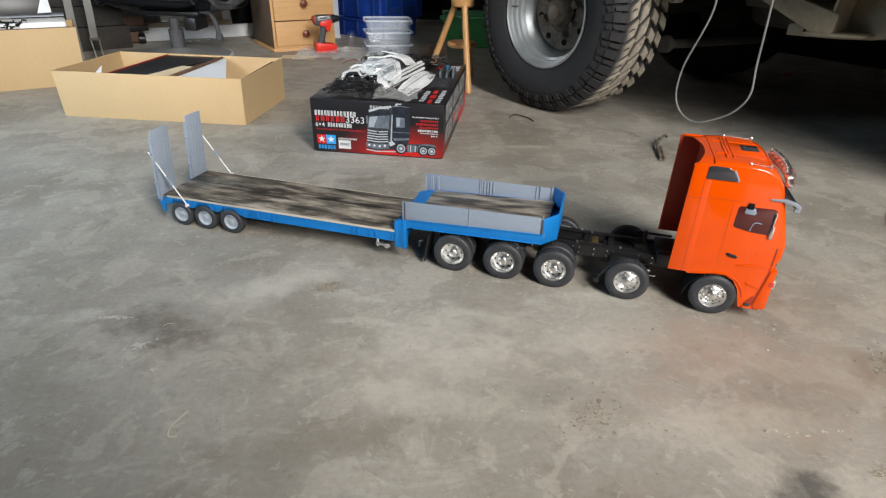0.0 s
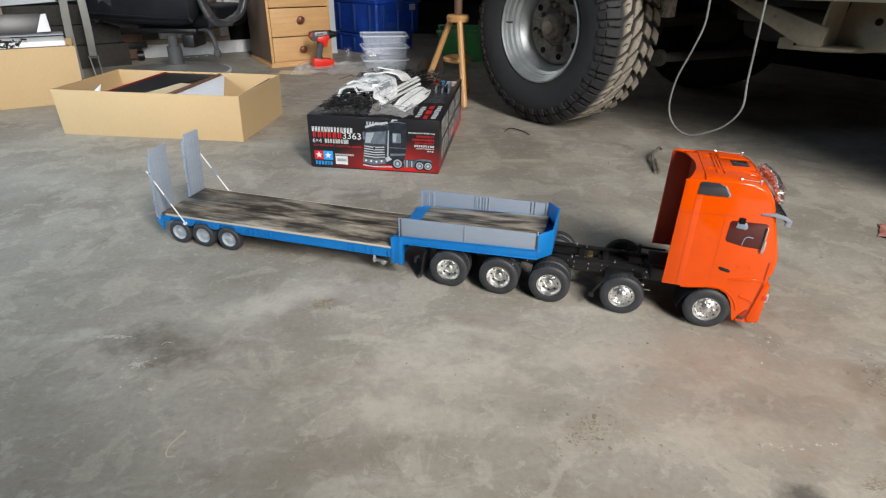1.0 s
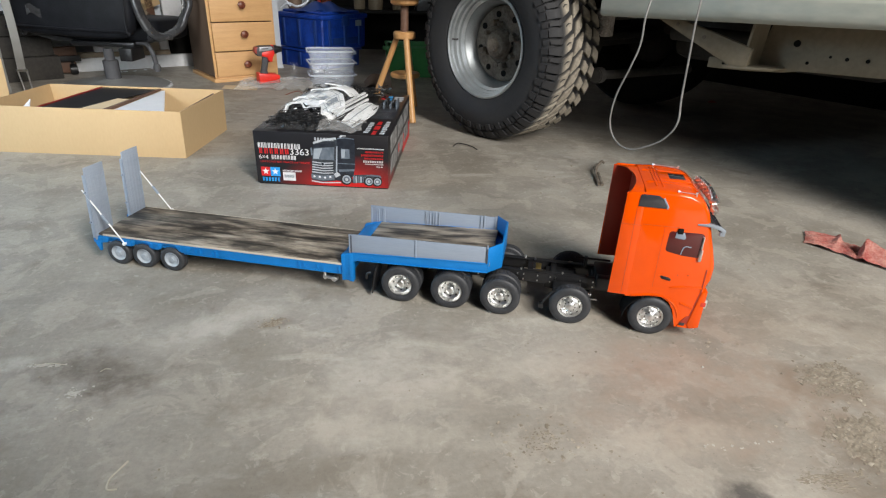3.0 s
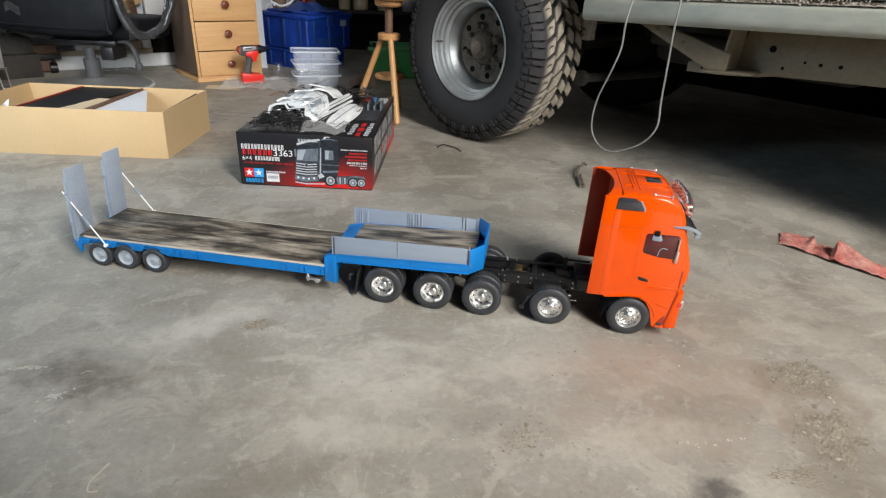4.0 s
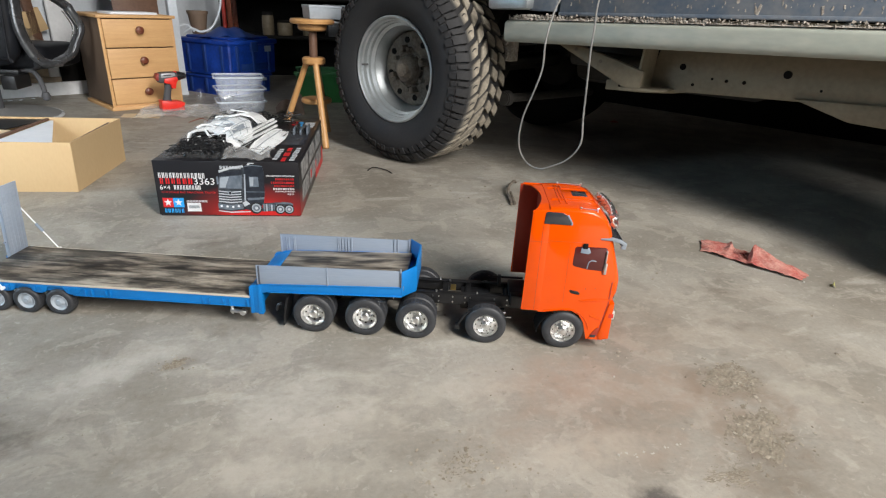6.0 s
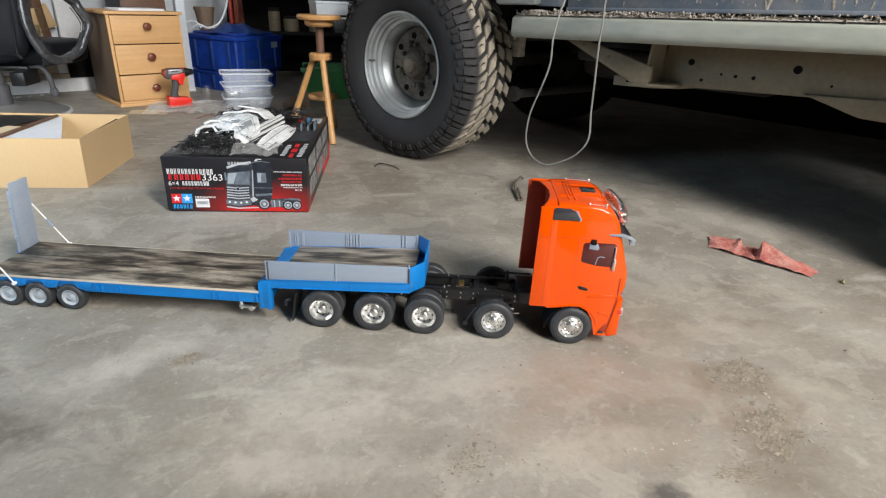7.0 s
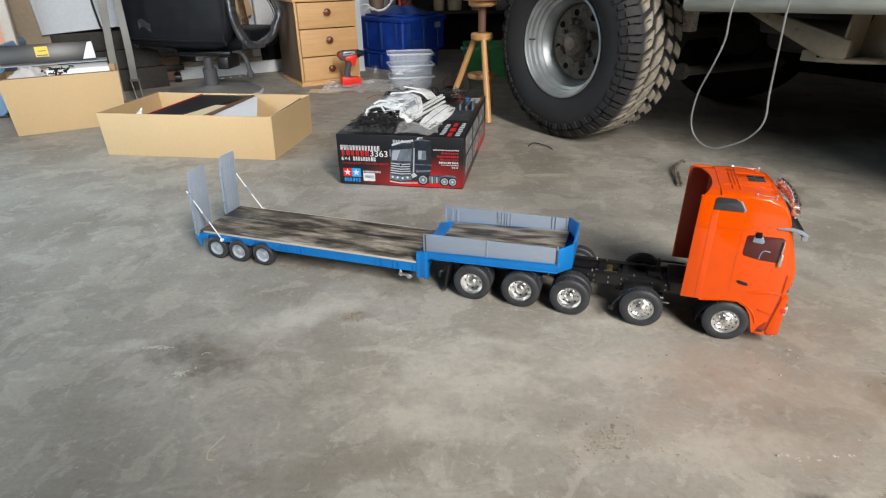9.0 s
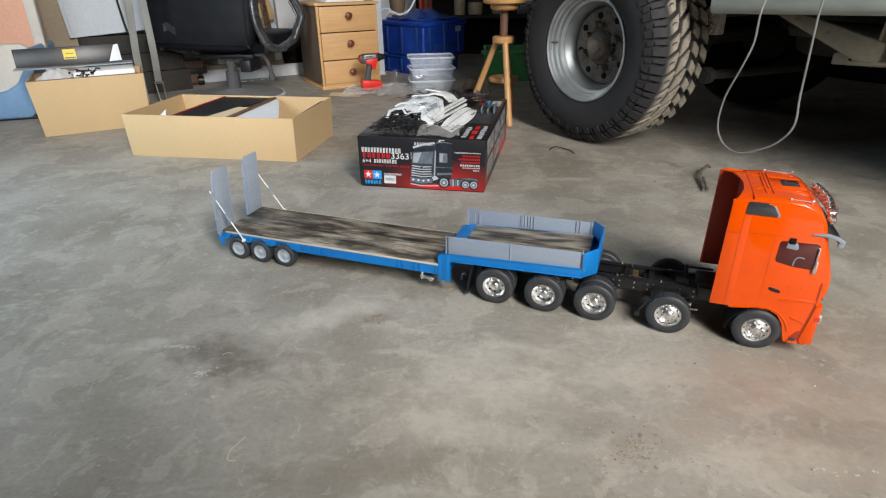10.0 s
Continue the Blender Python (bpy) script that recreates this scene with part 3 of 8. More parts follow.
def tyre_build(r, w, bead, lugs=64, ribs=4):
    """A model tyre: bulged walls, ribbed and cross-cut tread; outer wall at z = 0."""
    prof = [(bead, -0.0012, 0), (bead * 1.06, 0.0, 0), (r * 0.80, 0.0012, 0), (r * 0.93, -0.0002, 0), (r * 0.985, -0.0025, 0)]
    t0, t1 = 0.0040, w - 0.0040
    for k in range(ribs):
        a, b = t0 + (t1 - t0) * k / ribs, t0 + (t1 - t0) * (k + 0.72) / ribs
        prof += [(r, -a, 1), (r, -b, 1), (r * 0.965, -b - 0.0002, 0), (r * 0.965, -(t0 + (t1 - t0) * (k + 1) / ribs) + 0.0002, 0)]
    prof += [(r * 0.985, -w + 0.0025, 0), (r * 0.93, -w + 0.0002, 0), (r * 0.80, -w - 0.001, 0), (bead * 1.06, -w, 0), (bead, -w + 0.0012, 0)]
    n = lugs * 2
    rings = []
    for q, z, tread in prof:
        rings.append([((q * (1 - 0.022 * (k % 4 == 0) * tread)) * math.cos(2 * math.pi * k / n), (q * (1 - 0.022 * (k % 4 == 0) * tread)) * math.sin(2 * math.pi * k / n), z) for k in range(n)])
    rings.append(rings[0])
    return Build().loft(rings, caps=False)


def nuts(b, count, radius, z, size, length, n=6):
    for k in range(count):
        a = 2 * math.pi * k / count
        b.cyl((radius * math.cos(a), radius * math.sin(a), z), (radius * math.cos(a), radius * math.sin(a), z + length), size, size * 0.8, n)
    return b


def truck_wheel(parent, m, kind):
    """kind: "steer" has a domed chrome rim, "drive" a deep dished rim and twin tyres."""
    w = 0.024
    tyre = part("tyre", tyre_build(0.0428, w, 0.0250), RUBBER, parent, "black rubber tyre with fine ribbed tread")
    tyre.matrix_basis = m
    if kind == "steer":
        prof = [(0.0240, -0.020), (0.0245, -0.001), (0.0238, 0.0010), (0.0226, 0.0004), (0.0215, -0.0035), (0.0190, -0.0045), (0.0165, -0.0020), (0.0120, -0.0012), (0.0100, 0.0005), (0.0068, 0.0022), (0.0060, 0.0052), (0.0030, 0.0062), (0, 0.0064)]
        prof = [(r * 1.055, z) for r, z in prof]
        rim = part("rim", nuts(nuts(Build().lathe(prof, 40), 10, 0.0148, -0.0022, 0.0017, 0.0042), 20, 0.0222, -0.0052, 0.0010, 0.0034), CHROME, tyre, "chrome rim with wheel nuts")
        holes = nuts(nuts(Build(), 10, 0.0203, -0.0050, 0.0023, 0.0011, 10), 10, 0.0105, -0.0002, 0.0014, 0.0011, 8)
    else:
        prof = [(0.0240, -0.020), (0.0245, -0.001), (0.0238, 0.0012), (0.0224, 0.0006), (0.0212, -0.0050), (0.0205, -0.0095), (0.0170, -0.0120), (0.0110, -0.0135), (0.0088, -0.0125), (0.0082, -0.0045), (0.0068, -0.0030), (0.0030, -0.0022), (0, -0.0020)]
        prof = [(r * 1.055, z) for r, z in prof]
        rim = part("rim", nuts(Build().lathe(prof, 40), 10, 0.0128, -0.0138, 0.0015, 0.0042), CHROME, tyre, "deep dished chrome rim")
        holes = nuts(Build(), 8, 0.0181, -0.0124, 0.0025, 0.0009, 10)
        twin = part("inner_tyre", tyre_build(0.0428, w, 0.0250), RUBBER, tyre)
        twin.matrix_basis = Matrix.Translation((0, 0, -w - 0.003))
    part("rim_hole", holes, MATT_BLACK, tyre)
    return tyre


truck = thing("toy_tractor_truck", RIG, "orange five-axle model tractor truck with chrome wheels on the concrete", "model truck")

# cab skin: one side outline, rounded in towards the corners
ARCH = [(0.055, 0.026), (0.0525, 0.046), (0.045, 0.065), (0.031, 0.081), (0.013, 0.0895), (-0.010, 0.0895), (-0.030, 0.0855), (-0.045, 0.0835)]
SIDE = [(-0.056, 0.083), (-0.056, 0.200), (-0.056, 0.300), (-0.054, 0.308), (-0.030, 0.3095), (0.000, 0.3090), (0.028, 0.3070), (0.045, 0.3010), (0.059, 0.2890),
        (0.070, 0.2720), (0.0765, 0.2530), (0.085, 0.2250), (0.094, 0.1960), (0.101, 0.1720), (0.1035, 0.1600), (0.1035, 0.1350), (0.0985, 0.1220), (0.0985, 0.0600), (0.096, 0.0300), (0.090, 0.0255)]


def cab_ring(y, inset, crown):
    ring = []
    for x, z in SIDE + ARCH:
        k = min(1.0, max(0.0, (x - 0.02) / 0.06))
        c = min(1.0, max(0.0, (z - 0.27) / 0.035))
        ring.append((x - inset * k * (1 if z > 0.03 else 0.6), y, z - crown * c))
    return ring


steps = [(0.0, 0.014, 0.0075), (0.0012, 0.0112, 0.0052), (0.004, 0.0080, 0.0030), (0.010, 0.0046, 0.0012), (0.022, 0.0020, 0.0003), (0.045, 0.0005, 0.0)]
rings = [cab_ring(0.003 + s, i, c) for s, i, c in steps] + [cab_ring(0.182 - s, i, c) for s, i, c in reversed(steps)]
cab = part("cab", Build().loft(rings), ORANGE, truck, "glossy orange cab body", angle=28)
for a, b, back in ((0.0030, 0.0056, 0.0), (0.1794, 0.1820, -0.0110)):
    part("side_fairing", Build().prism([(-0.0905 + back, 0.0860), (-0.0880 + back, 0.2380), (-0.0870 + back, 0.2980), (-0.0800 + back, 0.3035), (-0.0530, 0.3035), (-0.0530, 0.0860)], "y", a - 0.0001, b + 0.0001, 0.0003), ORANGE, cab)
part("roof_fairing", Build().sheet(lambda u, v: (-0.0555 - v * (0.0330 + 0.010 * u - 0.028 * math.sin(math.pi * u) ** 0.6), 0.0035 + 0.178 * u, 0.3015 + 0.0065 * min(1.0, 6 * min(u, 1 - u)) - 0.001 * v), 28, 6, 0.0022), ORANGE, cab)
# Rear wall and far fairing's inner face carry their shade as dark red.
part("rear_wall", Build().box(-0.0590, -0.0564, 0.0058, 0.1792, 0.094, 0.3005, 0.0006).box(-0.0985, -0.0590, 0.1762, 0.1792, 0.088, 0.2990, 0.0004)
     .box(-0.0600, -0.0588, 0.05, 0.135, 0.16, 0.25, 0.0005), RED_BROWN, cab, "rear wall, its shade put into dark red")
# seams and recesses, thin dark strips let into the skin
seam = Build()
seam.box(-0.0650, -0.0642, 0.0026, 0.0034, 0.087, 0.272).box(-0.0905, -0.0500, 0.0026, 0.0034, 0.2380, 0.2386)
part("seam", seam, RED_BROWN, cab)
seam = Build()
seam.box(-0.0500, 0.0300, 0.0026, 0.0032, 0.2408, 0.2413).box(-0.0082, -0.0078, 0.0026, 0.0032, 0.110, 0.236)
part("door_seam", seam, RED_BROWN, cab)
part("front_gap", Build().prism([(0.0830, 0.160), (0.0856, 0.160), (0.0850, 0.112), (0.0722, 0.034), (0.0698, 0.034), (0.0828, 0.112)], "y", 0.0024, 0.006), RED_BROWN, cab)
part("door_trim", Build().prism([(0.0240, 0.1130), (0.0840, 0.1165), (0.0840, 0.1210), (0.0500, 0.1205), (0.0240, 0.1150)], "y", 0.0012, 0.006, 0.0014), ORANGE, cab)
part("lower_trim", Build().prism([(0.050, 0.0790), (0.0762, 0.0706), (0.0768, 0.0746), (0.050, 0.0835)], "y", 0.0010, 0.006, 0.0014), ORANGE, cab)
part("arch_trim", Build().tube(smooth([(x, 0.0035, z + 0.003) for x, z in ARCH[1:]], 5), 0.0022, 8), ORANGE, cab)
part("quarter_window", Build().prism([(-0.0640, 0.2760), (-0.0625, 0.2985), (-0.0580, 0.3005), (-0.0300, 0.3000), (-0.0220, 0.2950), (-0.0120, 0.2790), (-0.0130, 0.2760)], "y", 0.0012, 0.006, 0.0012), GLASS_DARK, cab, "small smoked rear quarter window")
part("quarter_window_edge", Build().prism([(-0.0120, 0.2790), (-0.0130, 0.2760), (-0.0110, 0.2745), (-0.0085, 0.2790), (-0.0190, 0.2965), (-0.0220, 0.2950)], "y", 0.0016, 0.006, 0.0008), GREY, cab)
win = part("door_window", Build().prism([(0.0010, 0.1945), (0.0020, 0.2290), (0.0050, 0.2325), (0.0600, 0.2335), (0.0655, 0.2300), (0.0665, 0.1860), (0.0620, 0.1830), (0.0330, 0.1845), (0.0040, 0.1905)], "y", 0.0022, 0.006, 0.0006), material("maroon_interior", (0.075, 0.012, 0.012), (0.10, 0.018, 0.016), 0.2, coat=0.4), cab, "side window onto a dark maroon interior")
# A grey patch on the pane paints a glint.
part("window_glint", Build().prism([(0.0130, 0.2200), (0.0140, 0.2310), (0.0290, 0.2315), (0.0330, 0.2215), (0.0300, 0.2180)], "y", 0.0010, 0.0040, 0.0008), GREY, win, "grey glint painted on the side window")
part("seat_edge", Build().tube(smooth([(0.030, 0.0020, 0.187), (0.032, 0.0018, 0.200), (0.037, 0.0018, 0.2045), (0.046, 0.0018, 0.2035)], 4), 0.0010, 6), GREY, win)
part("window_mount", Build().box(0.0160, 0.0260, -0.0010, 0.0035, 0.2290, 0.2400, 0.0015), MATT_BLACK, cab)
part("door_handle", Build().prism([(0.0020, 0.1350), (0.0040, 0.1380), (0.0200, 0.1345), (0.0240, 0.1305), (0.0220, 0.1275), (0.0060, 0.1305)], "y", 0.0016, 0.006, 0.0010), BLACK, cab, "dark recessed door handle")
part("rivet", Build().cyl((0.0340, 0.002, 0.142), (0.0340, 0.006, 0.142), 0.0011, n=8).cyl((0.0530, 0.002, 0.144), (0.0530, 0.006, 0.144), 0.0011, n=8), RED_BROWN, cab)
part("chrome_mirror", Build().box(0.0620, 0.0690, -0.0020, 0.0100, 0.1760, 0.2020, 0.0030).box(0.0630, 0.0660, -0.0012, 0.0040, 0.2020, 0.2270, 0.0010), CHROME, cab, "small chrome mirror at the window corner")
# A dark red wedge paints the shade of the step recess.
part("step_well", Build().prism([(0.0575, 0.0370), (0.0695, 0.0370), (0.0730, 0.0530), (0.0690, 0.0540)], "y", 0.0016, 0.006, 0.0006), RED_BROWN, cab, "step well, its shade painted dark red")
part("step_tread", Build().prism([(0.0575, 0.0310), (0.0582, 0.0370), (0.0690, 0.0375), (0.0684, 0.0310)], "y", 0.0008, 0.006, 0.0006), GLASS_DARK, cab, "dark step tread")
part("sill_ledge", Build().box(0.0550, 0.0700, 0.0004, 0.006, 0.0265, 0.0312, 0.0012), ORANGE, cab)
part("arch_liner", Build().sheet(lambda u, v: (0.054 * math.cos(math.pi * u), 0.006 + 0.05 * v, 0.032 + 0.052 * math.sin(math.pi * u)), 20, 2, 0.0015), MATT_BLACK, cab)
# windscreen, visor, roof pieces and the lamps
part("windscreen", Build().prism([(0.0700, 0.174), (0.1020, 0.1740), (0.0948, 0.1965), (0.0858, 0.2250), (0.0778, 0.2490), (0.0700, 0.249)], "y", 0.0480, 0.1370, 0.0015), GLASS_DARK, cab, "dark windscreen")
VISOR = [(0.0480, 0.2525), (0.0720, 0.2548), (0.0900, 0.2505), (0.0990, 0.2450), (0.0985, 0.2390), (0.0930, 0.2390), (0.0880, 0.2440), (0.0700, 0.2490), (0.0480, 0.2500)]
visor = part("sun_visor", Build().loft([[(x - 0.004, 0.0075 + 0.0170 * k, z) for x, z in VISOR] for k in range(11)]), GLASS_DARK, cab, "smoked dark sun visor")
for y in (0.0000, 0.1770):
    part("visor_end", Build().prism(VISOR, "y", y, y + 0.0075, 0.0008).box(0.0890, 0.0985, y + 0.0004, y + 0.007, 0.2325, 0.2405, 0.0012), material("grey_visor_end", (0.22, 0.25, 0.285), (0.28, 0.31, 0.345), 0.2, coat=0.4), visor, "grey end of the visor")
part("grille", Build().box(0.0960, 0.1050, 0.040, 0.145, 0.105, 0.160, 0.002), BLACK, cab)
part("bumper", Build().prism([(0.0856, 0.1110), (0.0965, 0.1140), (0.0960, 0.0300), (0.0780, 0.0255), (0.0728, 0.0340)], "y", 0.0008, 0.1842, 0.0018), ORANGE, cab, "orange front bumper")
for y in (0.0010, 0.1640):
    part("headlamp", Build().box(0.0900, 0.1015, y, y + 0.020, 0.0740, 0.0960, 0.004), CHROME, cab, "chrome headlamp surround")
part("headlamp_lens", Build().box(0.0880, 0.0985, 0.0000, 0.006, 0.0790, 0.0900, 0.002), RED_LENS, cab)
part("tow_pin", Build().cyl((0.0900, 0.012, 0.018), (0.0900, 0.012, 0.028), 0.0018, n=10), CHROME, cab)
roof = Build()
for k in range(3):
    roof.box(-0.034 + 0.006 * k, -0.031 + 0.006 * k, 0.030 + 0.020 * (k % 2), 0.150, 0.3085, 0.3110, 0.0008)
for y in (0.055, 0.130):
    roof.prism([(-0.050, 0.3085), (-0.046, 0.3115), (0.034, 0.3090), (0.040, 0.3040)], "y", y - 0.0012, y + 0.0012, 0.0005)
roof.box(-0.020, 0.036, 0.0690, 0.1220, 0.3060, 0.3102, 0.0012)
part("roof_rib", roof, ORANGE, cab)
part("roof_hatch", Build().box(-0.0020, 0.0280, 0.0800, 0.1120, 0.3080, 0.3112, 0.0012), GLASS_DARK, cab, "dark roof hatch")
for y, x0, x1 in ((0.0110, 0.004, 0.036), (0.1740, -0.02, 0.030)):
    rails = Build().tube([(x0, y, 0.3085), (x1, y, 0.3065)], 0.0006, 6)
    for x in (x0, x1):
        rails.cyl((x, y, 0.300), (x, y, 0.3085), 0.0014, n=8).lathe([(0, -0.0022), (0.0019, -0.0015), (0.0025, 0), (0.0019, 0.0015), (0, 0.0022)], 10, pose(x, y, 0.3090))
    part("roof_horn", rails, CHROME, cab)
for row, (dx, z, count) in enumerate(((0.0800, 0.2905, 7), (0.0850, 0.2775, 8))):
    for k in range(count):
        y = 0.0925 + (k - (count - 1) / 2) * 0.0205
        bow = 0.010 * (abs(y - 0.0925) / 0.075) ** 2
        lamp = part("roof_lamp", Build().lathe([(0, -0.0095), (0.0030, -0.0088), (0.0058, -0.0050), (0.0074, 0.0002), (0.0078, 0.0022), (0.0066, 0.0030), (0, 0.0024)], 16), CHROME, cab, "chrome roof lamp")
        lamp.matrix_basis = pose(dx - bow, y, z, 0, 76, 0)
        part("lens", Build().lathe([(0, 0.0052), (0.0034, 0.0047), (0.0062, 0.0030), (0, 0.0026)], 12), RED_LENS if (k + row) % 3 == 1 else CHROME, lamp)
beads = Build()
for z, dx, count in ((0.2845, 0.0790, 15), (0.2715, 0.0840, 16), (0.2965, 0.0730, 13)):
    for k in range(count):
        y = 0.0925 + (k - (count - 1) / 2) * 0.0105
        beads.lathe([(0, -0.0022), (0.0016, -0.0016), (0.0022, 0), (0.0016, 0.0016), (0, 0.0022)], 8, pose(dx - 0.010 * (abs(y - 0.0925) / 0.075) ** 2, y, z))
tagged(part("marker_lamps", beads, CHROME, cab, "small chrome marker lamps"), kind="stuff")
bar = Build().tube(smooth([(0.066, 0.010, 0.285), (0.080, 0.020, 0.2705), (0.083, 0.0925, 0.2700), (0.080, 0.165, 0.2705), (0.066, 0.175, 0.285)], 6), 0.0016, 8)
bar.tube(smooth([(0.066, 0.014, 0.289), (0.080, 0.024, 0.2915), (0.083, 0.0925, 0.2915), (0.080, 0.161, 0.2915), (0.066, 0.171, 0.289)], 6), 0.0013, 8)
part("lamp_bar", bar, CHROME, cab, "curved chrome lamp bar")

# chassis between cab and trailer
for y in (0.058, 0.123):
    part("chassis_rail", Build().box(-0.560, 0.040, y, y + 0.004, 0.058, 0.084, 0.0006).box(-0.560, 0.040, y - (0.006 if y > 0.1 else 0), y + (0.010 if y < 0.1 else 0.004), 0.081, 0.0845, 0.0006), BLACK, truck, "black chassis rail")
for x in (-0.545, -0.460, -0.360, -0.255, -0.205, -0.120):
    part("cross_member", Build().box(x, x + 0.012, 0.0625, 0.1225, 0.062, 0.080, 0.001), BLACK, truck)
part("transfer_case", Build().box(-0.215, -0.150, 0.072, 0.112, 0.040, 0.076, 0.003), BLACK, truck)
part("drive_shaft", Build().cyl((-0.150, 0.092, 0.058), (-0.070, 0.092, 0.066), 0.0050, n=12), BLACK, truck)
for x in (0.0, -0.16, -0.306, -0.413, -0.523):
    gear = Build().cyl((x, 0.020, 0.0415), (x, 0.165, 0.0415), 0.0065, n=12)
    if x < -0.2:
        gear.cyl((x - 0.014, 0.0925, 0.0415), (x + 0.014, 0.0925, 0.0415), 0.017, n=16, bevel=0.003)
    for y in (0.050, 0.135):
        gear.prism([(x - 0.040, 0.056), (x, 0.047), (x + 0.040, 0.056), (x + 0.040, 0.059), (x, 0.050), (x - 0.040, 0.059)], "y", y - 0.004, y + 0.004)
    part("axle", gear, BLACK, truck, "black axle with leaf springs")
engine = Build()
engine.box(-0.112, -0.062, 0.060, 0.125, 0.070, 0.094, 0.003).box(-0.110, -0.080, 0.040, 0.060, 0.070, 0.096, 0.002)
engine.cyl((-0.155, 0.112, 0.104), (-0.080, 0.112, 0.104), 0.0024, n=10).box(-0.135, -0.128, 0.106, 0.118, 0.084, 0.108, 0.001)
engine.box(-0.198, -0.140, 0.016, 0.050, 0.050, 0.074, 0.002)
part("gearbox", engine, BLACK, truck)
part("brass_plate", Build().box(-0.238, -0.226, 0.070, 0.094, 0.0850, 0.0885, 0.001), BRASS, truck)
part("brass_bush", Build().cyl((-0.080, 0.075, 0.078), (-0.062, 0.075, 0.078), 0.006, n=12), BRASS, truck)
part("brass_tab", Build().box(-0.104, -0.094, 0.053, 0.057, 0.066, 0.078, 0.001), BRASS, truck)
screws = Build()
for x in (-0.275, -0.262, -0.232, -0.205, -0.194, -0.142, -0.115, -0.560, -0.470, -0.360):
    for z in (0.064, 0.076):
        screws.cyl((x, 0.0560, z), (x, 0.0582, z), 0.0017, n=8)
for x, y in ((-0.268, 0.062), (-0.240, 0.115), (-0.262, 0.124), (-0.180, 0.062)):
    screws.cyl((x, y, 0.0845), (x, y, 0.0885), 0.0022, n=8)
screws.cyl((-0.128, 0.030, 0.060), (-0.118, 0.030, 0.060), 0.003, n=10).box(-0.126, -0.106, 0.022, 0.026, 0.052, 0.055, 0.001)
screws.cyl((-0.390, 0.016, 0.075), (-0.372, 0.016, 0.075), 0.0022, n=8)
tagged(part("screw_heads", screws, STEEL, truck, "bright steel screws"), kind="stuff")
bracket = Build().tube(smooth([(-0.185, 0.010, 0.072), (-0.200, 0.008, 0.066), (-0.212, 0.008, 0.048), (-0.218, 0.010, 0.034)], 4), 0.0022, 8)
bracket.box(-0.2240, -0.2140, 0.004, 0.016, 0.028, 0.038, 0.001)
part("bracket", bracket, BLACK, truck)
for y in (0.004, 0.131):
    part("mudflap", Build().prism([(-0.5740, 0.078), (-0.5780, 0.060), (-0.5860, 0.010), (-0.5890, 0.010), (-0.5820, 0.062), (-0.5780, 0.078)], "y", y, y + 0.050, 0.0006), BLACK, truck, "black mudflap")
part("mudflap_arm", Build().tube(smooth([(-0.590, 0.006, 0.062), (-0.598, 0.006, 0.058), (-0.600, 0.006, 0.046)], 4), 0.0030, 8), BLACK, truck)
for x, kind in ((0.0, "steer"), (-0.16, "steer"), (-0.306, "drive"), (-0.413, "drive"), (-0.523, "drive")):
    for near in (True, False):
        truck_wheel(truck, pose(x, 0.0 if near else 0.185, 0.0427, 90 if near else -90, 0, 0), kind)

# trailer
trailer = thing("toy_lowbed_trailer", RIG, "blue model low-loader trailer with grey raised ramps and stained wooden deck", "model trailer")
Y0, Y1 = 0.004, 0.183
part("deck", Build().box(-1.2600, -0.6535, Y0 + 0.003, Y1 - 0.003, 0.0722, 0.0760, 0.0004), DECK, trailer, "wooden deck board with dark rubbed-in streaks")
for a, b, c, d in ((-1.2455, -0.6530, Y0 - 0.0004, Y0 + 0.0030), (-1.2455, -0.6530, Y1 - 0.003, Y1 - 0.0004)):
    part("deck_edge", Build().box(a, b, c, d, 0.0722, 0.0760, 0.0003), PLY, trailer, "pale plywood edge strip")
for y, s in ((Y0 + 0.002, 1), (Y1 - 0.006, -1)):
    beam = Build().prism([(-1.0700, 0.0716), (-0.6560, 0.0716), (-0.6560, 0.0490), (-1.0100, 0.0490), (-1.0450, 0.0540)], "y", y, y + 0.004, 0.0006)
    beam.box(-1.2480, -0.6560, y - 0.0015, y + 0.0055, 0.0675, 0.0716, 0.0006)
    beam.box(-1.0400, -0.6560, y - 0.0012, y + 0.0052, 0.0490, 0.0520, 0.0005)
    beam.box(-1.2480, -1.0600, y + 0.004, y + 0.008, 0.0560, 0.0716, 0.0006)
    part("side_beam", beam, BLUE, trailer, "blue side beam")
for x in (-1.012, -0.998, -0.968, -0.958, -0.758, -0.745, -0.715, -0.702, -0.664):
    part("beam_rib", Build().box(x, x + 0.0035, Y0 - 0.0016, Y0 + 0.005, 0.0515, 0.0672, 0.0006), BLUE, trailer)
for x in (-1.1815, -1.1115, -1.0385):
    scallop = Build().prism([(x - 0.021, 0.0700), (x + 0.021, 0.0700), (x + 0.014, 0.0560), (x + 0.006, 0.0525), (x - 0.006, 0.0525), (x - 0.014, 0.0560)], "y", Y0 - 0.0008, Y0 + 0.006, 0.001)
    for d in (-0.008, 0.006):
        scallop.box(x + d, x + d + 0.003, Y0 - 0.003, Y0, 0.0555, 0.0690, 0.0005)
    part("axle_bracket", scallop, BLUE, trailer)
part("axle_bracket", Build().prism([(-1.2620, 0.0700), (-1.2300, 0.0700), (-1.2360, 0.0560), (-1.2480, 0.0540)], "y", Y0 - 0.001, Y0 + 0.005, 0.001), BLUE, trailer)
tail = Build().box(-1.2720, -1.2480, Y0 - 0.002, Y1 + 0.002, 0.0540, 0.0660, 0.0012)
